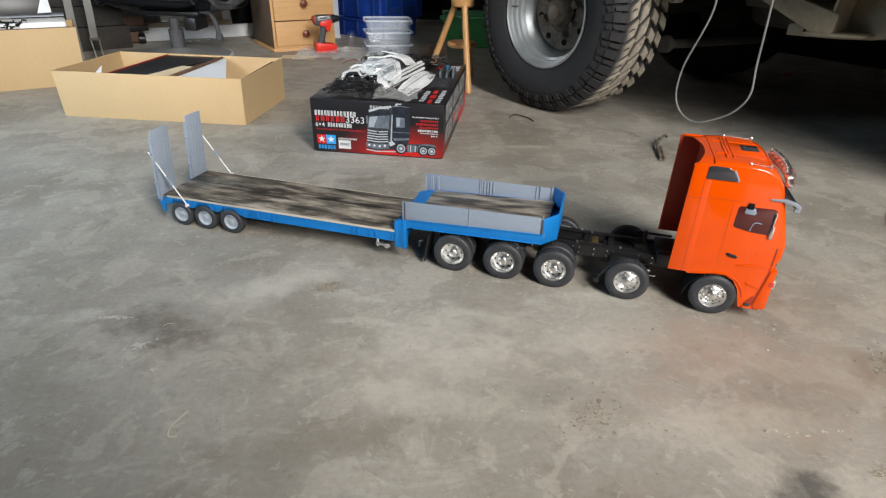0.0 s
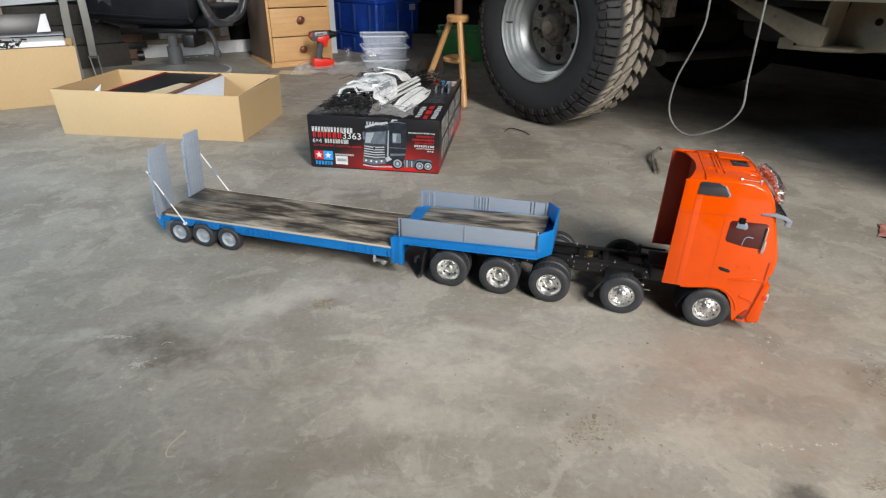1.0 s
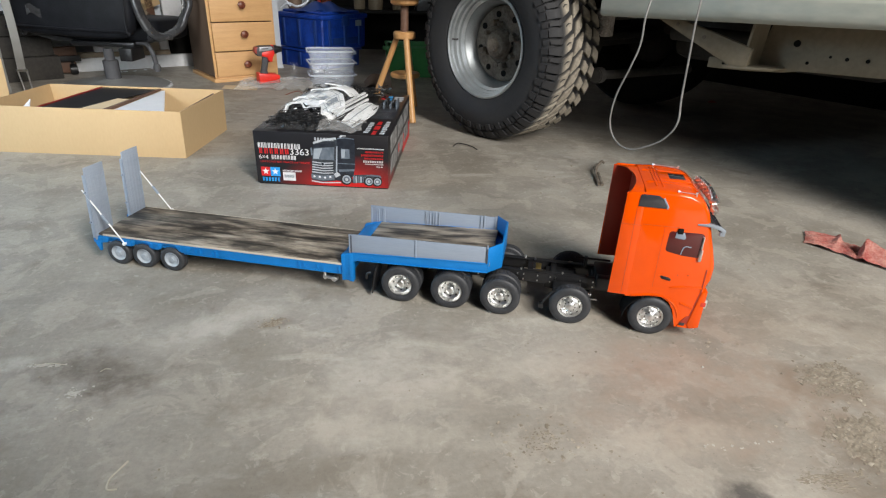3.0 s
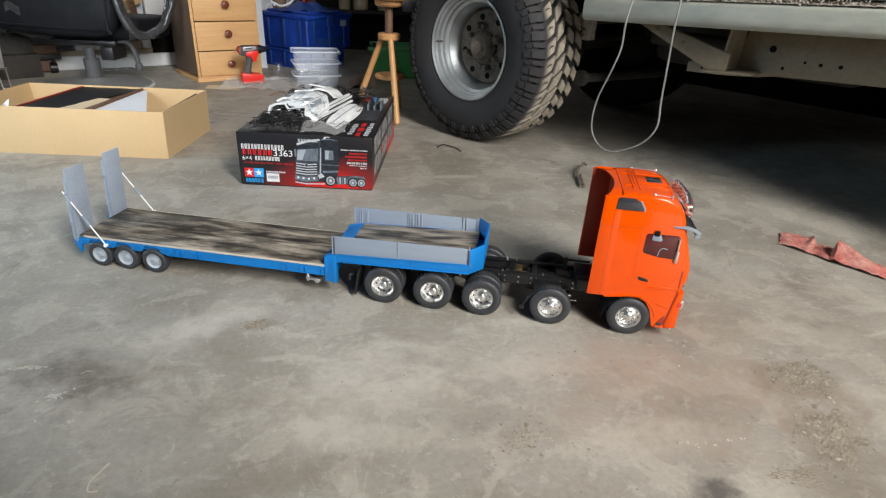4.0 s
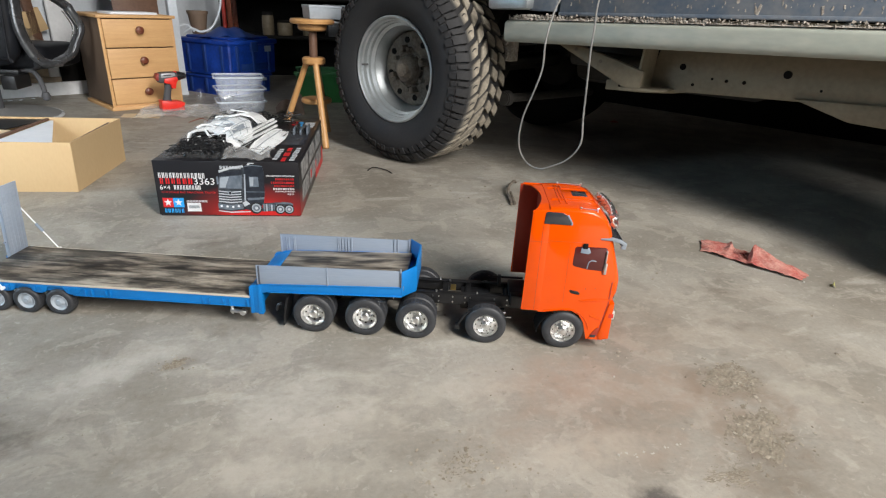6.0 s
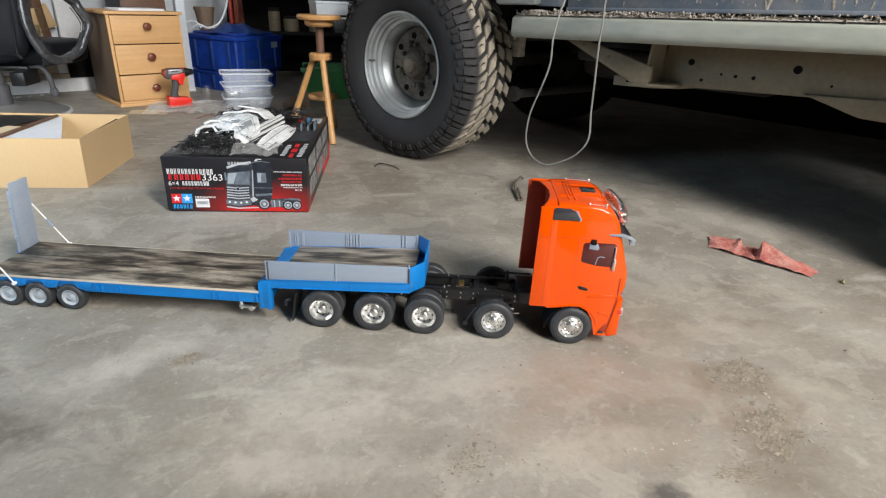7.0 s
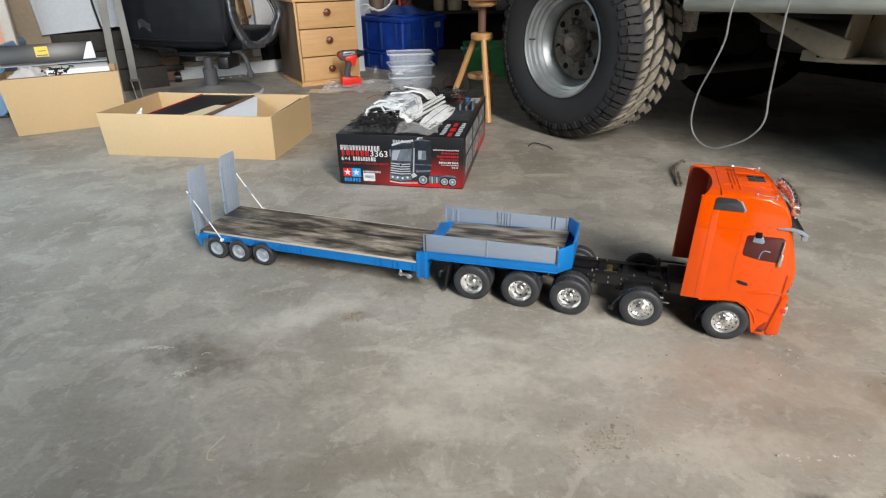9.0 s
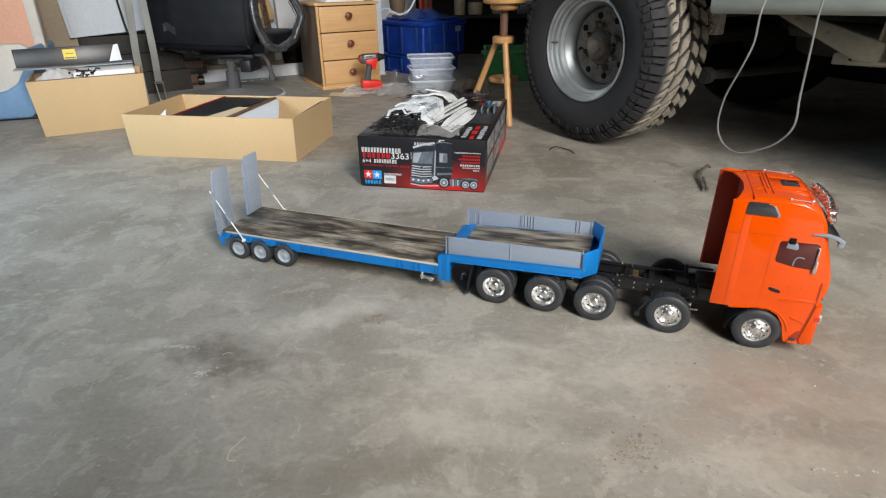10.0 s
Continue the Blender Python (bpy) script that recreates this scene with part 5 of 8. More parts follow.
tagged(part("polythene_bag", crumple(-0.62, 0.0, 3.46, 3.86, 26, 16, lambda u, v: 0.003 + 0.020 * math.sin(math.pi * u) * math.sin(math.pi * v) + 0.05 * max(0, u - 0.72) * math.sin(math.pi * v), 0.022, 4), SHINY_BAG, flat=True), "crumpled clear polythene bag under the drill", "plastic bag")
tagged(part("flat_paper", Build().sheet(lambda u, v: (-0.70 + 0.20 * u, 3.55 + 0.10 * v - 0.05 * u, 0.002 + 0.004 * math.sin(3 * u) * v), 6, 4, 0.0008), CARD_IN), "scrap of pale paper on the floor", "paper")
drill = thing("cordless_drill", pose(-0.462, 3.690, 0.012, 0, 0, 22), "red and black cordless drill standing on its battery", "drill")
part("battery", Build().prism([(-0.050, 0.0), (0.074, 0.0), (0.076, 0.044), (0.058, 0.052), (0.000, 0.056), (-0.050, 0.062)], "y", -0.036, 0.036, 0.006), TOOL_RED, drill, "red battery pack")
part("handle", Build().loft([[(cx + rx * math.cos(a), 0.019 * math.sin(a), z) for a in [k * math.pi / 6 for k in range(12)]] for cx, rx, z in ((-0.012, 0.030, 0.046), (-0.010, 0.021, 0.070), (0.000, 0.019, 0.110), (0.008, 0.022, 0.150), (0.012, 0.030, 0.170))]), TOOL_GREY, drill, "dark rubber grip")
body = part("motor_housing", Build().prism([(-0.046, 0.158), (-0.052, 0.176), (-0.048, 0.204), (-0.030, 0.214), (0.055, 0.214), (0.060, 0.170), (0.030, 0.160), (0.014, 0.150), (-0.020, 0.156)], "y", -0.031, 0.031, 0.009), TOOL_GREY, drill, "dark grey and silver motor housing")
part("silver_plate", Build().prism([(-0.034, 0.186), (-0.030, 0.209), (0.040, 0.212), (0.046, 0.196), (0.020, 0.188)], "y", -0.0335, 0.0335, 0.003), TOOL_SILVER, body, "silver side plate")
part("rear_cap", Build().prism([(-0.056, 0.172), (-0.060, 0.186), (-0.054, 0.208), (-0.038, 0.212), (-0.036, 0.164)], "y", -0.029, 0.029, 0.008), TOOL_DARK_RED, body)
part("red_cheek", Build().prism([(-0.022, 0.158), (-0.018, 0.180), (0.016, 0.186), (0.052, 0.190), (0.056, 0.172), (0.044, 0.150), (0.038, 0.124), (0.018, 0.126), (0.012, 0.150)], "y", -0.0345, 0.0345, 0.004), TOOL_RED, body)
part("chuck", Build().cyl((0.055, 0, 0.191), (0.080, 0, 0.191), 0.026, 0.024, 20, 0.003).cyl((0.080, 0, 0.191), (0.108, 0, 0.191), 0.021, 0.015, 20, 0.003), BLACK, drill, "black keyless chuck")
part("gear_ring", Build().cyl((0.044, 0, 0.191), (0.056, 0, 0.191), 0.0275, n=20, bevel=0.002), TOOL_RED, drill)
part("trigger", Build().box(0.020, 0.034, -0.009, 0.009, 0.120, 0.148, 0.004), BLACK, drill)
part("plate_print", Build().box(-0.020, 0.020, -0.0350, -0.0330, 0.197, 0.203), TOOL_GREY, body)
hose2 = tagged(part("glass_jar", Build().lathe([(0, 0), (0.03, 0), (0.033, 0.01), (0.033, 0.075), (0.024, 0.09), (0.024, 0.10), (0, 0.10)], 20), BAG), "small clear jar beside the drill", "jar")
hose2.matrix_basis = pose(-0.31, 3.90, 0.0)


# ---- stacked clear tubs ----
def clear_tub(m, w, d, h, label):
    t = thing("plastic_tub", m, label, "plastic tub", "clear tubs")
    lv = lambda z, s: [(w * (0.5 + (x - 0.5) * s), d * (0.5 + (y - 0.5) * s), z) for x, y in ((0.06, 0), (0.94, 0), (1, 0.08), (1, 0.92), (0.94, 1), (0.06, 1), (0, 0.92), (0, 0.08))]
    part("body", Build().loft([lv(0.0, 0.86), lv(0.004, 0.88), lv(h, 1.0), lv(h, 0.985), lv(0.006, 0.865)], caps=True), CLEAR, t)
    part("rim", Build().loft([lv(h - 0.007, 1.0), lv(h - 0.007, 1.055), lv(h, 1.06), lv(h + 0.002, 1.045), lv(h + 0.001, 1.0)], caps=False), TUB_RIM, t, "thick milky rim")
    return t


for k, (z, dx, turn) in enumerate(((0.003, 0.0, 8), (0.072, 0.004, 10), (0.140, -0.008, 5))):
    clear_tub(pose(-0.19 + dx, 3.57, z, 0, 0, turn), 0.268, 0.19, 0.072, "stacked clear plastic tub, slightly milky")
lumps = tagged(part("parts_in_tub", Build().box(0, 0.05, 0, 0.03, 0, 0.012, 0.003).box(0.03, 0.07, 0.02, 0.05, 0.006, 0.016, 0.003), STEEL), "small metal parts inside a clear tub", "hardware")
lumps.matrix_basis = pose(-0.16, 3.63, 0.080, 0, 0, 20)
tagged(part("paper_scrap", Build().sheet(lambda u, v: (0.13 + 0.16 * u, 3.55 + 0.20 * v, 0.01 + 0.09 * u * v + 0.02 * math.sin(6 * u)), 8, 8, 0.002), OAK_SIDE), "folded brown card scrap beside the tubs", "card")

# ---- wooden screw stool ----
stool = thing("screw_stool", pose(0.30, 2.90, 0), "three-legged pine screw stool with a round seat", "stool")
part("seat", Build().lathe([(0, 0.538), (0.090, 0.538), (0.100, 0.542), (0.102, 0.553), (0.097, 0.561), (0, 0.562)], 40), STOOL_WOOD, stool, "round varnished seat")
part("seat_boss", Build().lathe([(0, 0.510), (0.056, 0.510), (0.066, 0.518), (0.067, 0.5375), (0, 0.5375)], 32), STOOL_WOOD, stool)
part("spindle", Build().cyl((0, 0, 0.36), (0, 0, 0.51), 0.019, n=16), DARK_WOOD, stool, "dark wooden spindle")
part("hub", Build().lathe([(0, 0.360), (0.046, 0.360), (0.053, 0.366), (0.054, 0.386), (0.048, 0.393), (0, 0.394)], 32), STOOL_WOOD, stool)
for a in (-84, 68, 146):
    c, s = math.cos(radians(a)), math.sin(radians(a))
    part("leg", Build().cyl((0.040 * c, 0.040 * s, 0.366), (0.198 * c, 0.198 * s, 0.0), 0.0135, 0.0160, 14, 0.003), STOOL_WOOD, stool)
part("foot_shelf", Build().lathe([(0, 0.172), (0.068, 0.172), (0.074, 0.178), (0.074, 0.190), (0.068, 0.196), (0, 0.196)], 32, pose(0.01, 0.055, 0)), STOOL_WOOD, stool)
tin = thing("storage_box", pose(0.285, 2.845, 0.5625, 0, 0, 12), "pale grey plastic box resting on the stool seat", "box")
part("body", Build().loft([[(x, y, z) for x, y in ((e, e), (0.150 - e, e), (0.150 - e, 0.110 - e), (e, 0.110 - e))] for z, e in ((0.0, 0.004), (0.003, 0.002), (0.048, 0.0))]), RIM_GREY, tin)
part("lid", Build().box(-0.003, 0.153, -0.003, 0.113, 0.046, 0.058, 0.003), RIM_GREY, tin)

# ---- office chair ----
CHAIR_PALE = material("polished_aluminium", (0.62, 0.61, 0.59), (0.72, 0.71, 0.69), 0.16, 1.0, bump=0.02)
CHAIR_DISC = material("brushed_steel", (0.34, 0.34, 0.335), (0.42, 0.42, 0.41), 0.42, 0.6, scale=10, bump=0.02)
CHAIR_BASE = material("pale_rim_highlight", (0.60, 0.61, 0.62), (0.70, 0.71, 0.72), 0.25, scale=12, bump=0.02)


def band(line, wide, thick, across):
    """A flat rounded strap of moulded plastic along a path; across is the way of its width."""
    across = Vector(across).normalized()
    rings = []
    for i, p in enumerate(line):
        d = (line[min(i + 1, len(line) - 1)] - line[max(i - 1, 0)]).normalized()
        side = (across - d * across.dot(d)).normalized()
        up = d.cross(side)
        rings.append([p + side * (wide / 2 * math.copysign(abs(math.cos(a)) ** 0.6, math.cos(a))) + up * (thick / 2 * math.copysign(abs(math.sin(a)) ** 0.6, math.sin(a))) for a in [2 * math.pi * k / 14 for k in range(14)]])
    return Build().loft(rings)



chair = thing("office_chair", pose(-1.38, 3.62, 0, 0, 0, -8), "black leather office chair seen from behind", "office chair")


def cushion(w, h, t, bulge, r=0.06):
    """A padded slab standing in x and z, bulged along y."""
    def ring(y, s):
        out = []
        for k in range(32):
            a = 2 * math.pi * k / 32
            c, q = math.cos(a), math.sin(a)
            e = 0.28
            out.append(((w / 2 - r * (1 - s)) * math.copysign(abs(c) ** e, c), y, h / 2 + (h / 2 - r * (1 - s)) * math.copysign(abs(q) ** e, q)))
        return out
    return Build().loft([ring(-t / 2 - bulge, 0.2), ring(-t / 2 - bulge * 0.6, 0.62), ring(-t / 2, 0.9), ring(0, 1.0), ring(t / 2, 0.9), ring(t / 2 + bulge * 0.6, 0.62), ring(t / 2 + bulge, 0.2)])


back = part("backrest", cushion(0.68, 0.70, 0.07, 0.02), LEATHER, chair, "black leather backrest, scuffed at a corner", angle=60)
back.matrix_basis = pose(-0.07, 0.0, 0.265, -4, 2, 0)
part("back_piping", Build().tube(smooth([(-0.305, -0.060, 0.62), (-0.305, -0.062, 0.08), (-0.275, -0.062, 0.045), (0.275, -0.062, 0.045), (0.308, -0.062, 0.08), (0.308, -0.060, 0.62)], 6), 0.006, 8), LEATHER, back)
part("scuff", Build().sheet(lambda u, v: (-0.205 + 0.075 * u, -0.0605 - 0.002 * v, 0.10 + 0.045 * v + 0.012 * math.sin(5 * u)), 6, 4, 0.0012), CHAIR_GREY, back, "pale scuff in the leather")
seat = part("seat", cushion(0.55, 0.52, 0.09, 0.02), LEATHER, chair, "worn black leather seat", angle=60)
seat.matrix_basis = pose(0.075, 0.06, 0.30, -92, 0, 0)
part("under_pan", Build().box(-0.16, 0.20, 0.08, 0.44, 0.205, 0.235, 0.01).box(0.145, 0.215, 0.0, 0.16, 0.140, 0.21, 0.006), BLACK, chair)
part("gas_post", Build().cyl((0.10, -0.02, 0.045), (0.10, -0.02, 0.150), 0.040, n=24, bevel=0.003).cyl((0.10, -0.02, 0.12), (0.10, -0.02, 0.21), 0.026, n=20), TOOL_GREY, chair, "dark gas lift post")
for s in (-1, 1):
    x = 0.36 if s > 0 else -0.35
    arm = part("armrest", band(smooth([(x - 0.07 * s, 0.02, 0.60), (x - 0.068 * s, 0.00, 0.46), (x - 0.045 * s, 0.00, 0.36), (x - 0.005 * s, 0.02, 0.285), (x + 0.04 * s, 0.10, 0.272)], 6), 0.060, 0.034, (0.25 * s, 1, 0)), CHAIR_GREY, chair, "looped silver-grey plastic armrest", angle=60)
    part("arm_loop", band(smooth([(x + 0.02 * s, 0.09, 0.270), (x + 0.075 * s, 0.17, 0.310), (x + 0.105 * s, 0.20, 0.380), (x + 0.128 * s, 0.22, 0.450), (x + 0.100 * s, 0.205, 0.530), (x + 0.080 * s, 0.20, 0.560), (x + 0.02 * s, 0.08, 0.63), (x - 0.07 * s, 0.02, 0.63)], 6), 0.050, 0.038, (1, -0.35 * s, 0)), CHAIR_GREY, arm, angle=60)
    # Two thin bright tubes draw the highlights along the loop.
    for off, r in ((0.0, 0.0045), (-0.024, 0.0030)):
        part("arm_edge", Build().tube(smooth([(x + (0.085 + off) * s, 0.172, 0.32), (x + (0.108 + off) * s, 0.190, 0.38), (x + (0.124 + off) * s, 0.200, 0.45), (x + (0.094 + off) * s, 0.185, 0.53)], 5), r, 8), CHAIR_PALE, arm, "bright tube drawn as the arm's highlight")
    part("arm_screw", Build().cyl((x - 0.005 * s, -0.016, 0.300), (x - 0.005 * s, -0.008, 0.300), 0.006, n=10), CHAIR_PALE, arm)
    part("arm_bracket", Build().tube(smooth([(x - 0.02 * s, 0.05, 0.29), (x - 0.08 * s, 0.10, 0.255), (x - 0.18 * s, 0.16, 0.235)], 5), 0.020, 10), TOOL_GREY, arm)
part("base_disc", Build().lathe([(0, 0.050), (0.045, 0.050), (0.060, 0.042), (0.16, 0.034), (0.270, 0.022), (0.292, 0.012), (0.295, 0.004), (0.28, 0.0), (0, 0.0)], 56, pose(0.10, -0.02, 0)), CHAIR_DISC, chair, "round brushed pedestal base")
# A pale ring paints the bright highlight on the base's shiny rim.
part("base_rim", Build().lathe([(0.284, 0.014), (0.292, 0.015), (0.299, 0.011), (0.301, 0.004), (0.296, 0.0), (0.284, 0.0)], 64, pose(0.10, -0.02, 0), close=True), CHAIR_BASE, chair, "pale rim of the base, drawn as its highlight")
part("tilt_lever", Build().tube(smooth([(0.20, 0.12, 0.230), (0.262, 0.10, 0.225), (0.292, 0.09, 0.18), (0.302, 0.09, 0.12)], 5), 0.013, 10).lathe([(0, -0.026), (0.016, -0.020), (0.022, 0), (0.016, 0.020), (0, 0.026)], 14, pose(0.304, 0.09, 0.098)), TOOL_GREY, chair, "dark grey tilt lever")
for pts, wd, nm in (([(-1.715, 3.44, 0.95), (-1.733, 3.42, 0.562), (-1.750, 3.42, 0.380), (-1.760, 3.42, 0.242), (-1.766, 3.42, 0.03)], 0.021, "strap_end"), ([(-1.652, 3.44, 0.95), (-1.653, 3.42, 0.60), (-1.654, 3.42, 0.435), (-1.656, 3.42, 0.284), (-1.666, 3.42, 0.115)], 0.020, "buckle")):
    strap = thing("webbing_strap", pose(0, 0, 0), "grey webbing strap hanging beside the office chair", "strap", "straps")
    line = smooth(pts, 6)
    part("webbing", Build().loft([[p + Vector((-wd, 0, 0)), p + Vector((wd, 0, 0)), p + Vector((wd, 0.003, 0)), p + Vector((-wd, 0.003, 0))] for p in line]), STRAP, strap)
    e = line[-1]
    if nm == "buckle":
        part("buckle", Build().tube([e + Vector((-0.020, 0, 0.0)), e + Vector((-0.012, 0, -0.10)), e + Vector((0.026, 0, -0.10)), e + Vector((0.024, 0, 0.0))], 0.0040, 8).cyl(e + Vector((-0.024, 0, 0)), e + Vector((0.028, 0, 0)), 0.006, n=10), CHROME, strap, "bright steel buckle")
        part("hook", Build().tube(smooth([e + Vector((-0.012, 0, -0.10)), e + Vector((0.0, 0, -0.108)), e + Vector((0.026, 0, -0.10))], 4), 0.004, 8), CHROME, strap)
    else:
        part("strap_end", Build().box(-0.024, 0.024, -0.002, 0.006, -0.03, 0.01, 0.003, Matrix.Translation(e)), STRAP, strap)
for nm, x0, x1, y0, y1, z0, z1, mt, lab, cat in (
        ("white_board", 0.10, 0.365, 0.010, 0.055, 0.114, 0.176, SKIRTING, "white board lying along the rail", "board"),
        ("wooden_block", 0.370, 0.488, 0.008, 0.058, 0.114, 0.225, BOARD, "rough brown wooden block on the rail", "wood"),
        ("white_offcut", 0.492, 0.545, 0.008, 0.028, 0.114, 0.240, SKIRTING, "white upright board offcut on the rail", "board")):
    o = tagged(part(nm, Build().box(x0, x1, y0, y1, z0, z1, 0.003), mt), lab, cat)
    o.matrix_basis = SKIRT_M
planks = thing("timber_offcuts", WALL_M, "brown timber offcuts stacked against the rear wall", "timber")
for x0, x1, z0, z1, tilt, mt in ((0.02, 0.26, 0.30, 0.325, 28, BOARD), (0.06, 0.20, 0.36, 0.50, -18, CARD), (0.10, 0.16, 0.16, 0.62, -6, DARK_WOOD), (-0.10, 0.10, 0.15, 0.40, 4, BOARD)):
    part("offcut", Build().box(x0, x1, -0.06, -0.035, z0, z1, 0.003, pose(0, 0, 0, 0, 0, 0) @ Matrix.Translation(((x0 + x1) / 2, 0, (z0 + z1) / 2)) @ Matrix.Rotation(radians(tilt), 4, "Y") @ Matrix.Translation((-(x0 + x1) / 2, 0, -(z0 + z1) / 2))), mt, planks)
part("base_block", Build().box(-0.12, 0.30, -0.052, 0.0, 0.136, 0.175, 0.003), BOARD, planks)
sheet = tagged(part("hardboard_sheet", Build().box(0.235, 0.40, -0.050, -0.030, 0.137, 0.62, 0.003), SKIRTING), "white sheet panel behind the office chair", "panel")
sheet.matrix_basis = WALL_M
bits = Build()
for x, y in ((-1.431, 4.108), (-1.40, 4.12), (-1.35, 4.148), (-1.30, 4.20), (-1.269, 4.256)):
    bits.box(-0.014, 0.014, -0.006, 0.006, 0.0, 0.004, 0.001, pose(x, y, 0, 0, 0, 40 + 900 * x))
tagged(part("white_scraps", bits, WHITE_CARD), "white scraps on the floor by the skirting", "scraps", kind="stuff")
trolley = thing("low_trolley", pose(-1.885, 3.905, 0, 0, 0, 27), "low black trolley with dark boards on castors", "trolley")
part("frame_bar", Build().box(-0.35, 0.30, -0.02, 0.02, 0.078, 0.112, 0.004), BLACK, trolley)
part("board", Build().box(-0.34, 0.285, -0.012, 0.018, 0.112, 0.165, 0.004).box(-0.34, 0.27, 0.0, 0.030, 0.010, 0.074, 0.004), DARK_WOOD, trolley, "dark brown board")
for x in (-0.30, 0.25):
    part("castor", Build().cyl((x - 0.02, -0.015, 0.032), (x + 0.02, -0.015, 0.032), 0.032, n=18, bevel=0.005).cyl((x, 0, 0.03), (x, 0, 0.078), 0.009, n=10), BLACK, trolley)

# ---- printed kit box ----
KW, KD, KH = 0.438, 0.68, 0.180
kit = thing("model_kit_box", pose(-0.289, 1.887, 0, 0, 0, -11.8), "black printed model kit box with a truck picture", "box")


def kit_card():
    """Black card that glows red towards one lower corner of its printed front."""
    m = material("kit_box_print", (0.012, 0.012, 0.014), (0.018, 0.017, 0.018), 0.30, scale=6, bump=0.04)
    n, link = m.node_tree.nodes, m.node_tree.links.new
    co, mp, ln = n.new("ShaderNodeTexCoord"), n.new("ShaderNodeMapping"), n.new("ShaderNodeVectorMath")
    mp.vector_type = "TEXTURE"
    mp.inputs["Location"].default_value, mp.inputs["Scale"].default_value = (0.30, 0.0, 0.0), (0.24, 0.24, 0.115)
    ln.operation = "LENGTH"
    link(co.outputs["Object"], mp.inputs[0])
    link(mp.outputs[0], ln.inputs[0])
    r = n.new("ShaderNodeValToRGB")
    e = r.color_ramp.elements
    e[0].position, e[1].position = 0.25, 1.0
    e[0].color, e[1].color = rgba((0.62, 0.015, 0.015)), rgba((0.013, 0.012, 0.014))
    mid = e.new(0.6)
    mid.color = rgba((0.22, 0.012, 0.012))
    link(ln.outputs["Value"], r.inputs[0])
    link(r.outputs[0], n["Principled BSDF"].inputs["Base Color"])
    return m


part("lid", Build().box(0, KW, 0, KD, 0.004, KH, 0.0025), kit_card(), kit, "black printed lid with red glow")
part("tray", Build().box(0.004, KW - 0.004, 0.004, KD - 0.004, 0.0, 0.010, 0.001), BOX_BLACK, kit)


def flat(b, pts, z=0.0):
    """A printed shape on the front: (u, v) shares of the face."""
    bm = bmesh.new()
    vs = [bm.verts.new((p[0] * KW, -0.0006 - z, p[1] * KH)) for p in pts]
    bm.faces.new(vs)
    ext = bmesh.ops.extrude_face_region(bm, geom=bm.faces[:])
    bmesh.ops.translate(bm, vec=(0, 0.0004, 0), verts=[v for v in ext["geom"] if isinstance(v, bmesh.types.BMVert)])
    return b.take(bm)


def bar_row(b, u0, u1, v0, v1, count, seed, z=0.0):
    """A line of print, as short plain bars of uneven width."""
    rnd = random.Random(seed)
    w = (u1 - u0) / count
    for k in range(count):
        a = u0 + w * (k + rnd.uniform(0.05, 0.10))
        s = w * rnd.uniform(0.22, 0.34)
        c = a + s + w * rnd.uniform(0.12, 0.18)
        e = w * rnd.uniform(0.14, 0.26)
        for p, q in ((a, a + s), (c, c + e)):
            flat(b, [(p, v0), (q, v0), (q, v1), (p, v1)], z)
    return b


def disc(u, v, r, n=24):
    return [(u + r * math.cos(2 * math.pi * k / n) / KW, v + r * math.sin(2 * math.pi * k / n) / KH) for k in range(n)]


def star(u, v, r):
    return [(u + r * (1.0 if k % 2 == 0 else 0.42) * math.sin(math.pi * k / 5) / KW, v + r * (1.0 if k % 2 == 0 else 0.42) * math.cos(math.pi * k / 5) / KH) for k in range(10)]


def lettering(name, text, u, v, height, mat, z=0.0, squeeze=1.0):
    """Print in the built-in type on the front of the box."""
    cu = bpy.data.curves.new(name, "FONT")
    cu.body, cu.size, cu.extrude = text, height * KH / 0.70, 0.0002
    tmp = bpy.data.objects.new(name, cu)
    scene.collection.objects.link(tmp)
    me = bpy.data.meshes.new_from_object(tmp)
    bpy.data.objects.remove(tmp)
    bm = bmesh.new()
    bm.from_mesh(me)
    bpy.data.meshes.remove(me)
    bm.transform(pose(u * KW, -0.0008 - z, v * KH, 90, 0, 0) @ Matrix.Diagonal((squeeze, 1, 1, 1)))
    return part(name, Build().take(bm), mat, kit, flat=True)


for row in ((0.030, 0.350, 0.694, 0.787, 13, 1), (0.125, 0.312, 0.489, 0.567, 9, 3)):
    part("title_print", bar_row(Build(), *row), PRINT_WHITE, kit)
lettering("model_number", "3363", 0.262, 0.585, 0.115, PRINT_WHITE, 0, 1.12)
lettering("axle_print", "6\u00d74", 0.030, 0.489, 0.078, PRINT_WHITE, 0, 1.0)
part("red_title_print", bar_row(Build(), 0.035, 0.265, 0.588, 0.690, 6, 4), PRINT_RED, kit)
lettering("subtitle_print", "1/14 SCALE R/C TRACTOR TRUCK", 0.035, 0.425, 0.032, PRINT_RED, 0, 1.32)
part("red_emblem", flat(Build(), [(0.036, 0.165), (0.106, 0.165), (0.106, 0.335), (0.036, 0.335)]), PRINT_RED, kit)
part("blue_emblem", flat(Build(), [(0.107, 0.165), (0.18, 0.165), (0.18, 0.335), (0.107, 0.335)]), PRINT_SKY, kit)
part("blue_word_print", bar_row(Build(), 0.040, 0.178, 0.065, 0.140, 6, 6), PRINT_SKY, kit)
for u in (0.071, 0.143):
    part("emblem_star", flat(Build(), star(u, 0.252, 0.0125), 0.0006), PRINT_WHITE, kit)
part("small_label", flat(Build(), [(0.20, 0.091), (0.295, 0.091), (0.295, 0.250), (0.20, 0.250)]), PRINT_WHITE, kit)
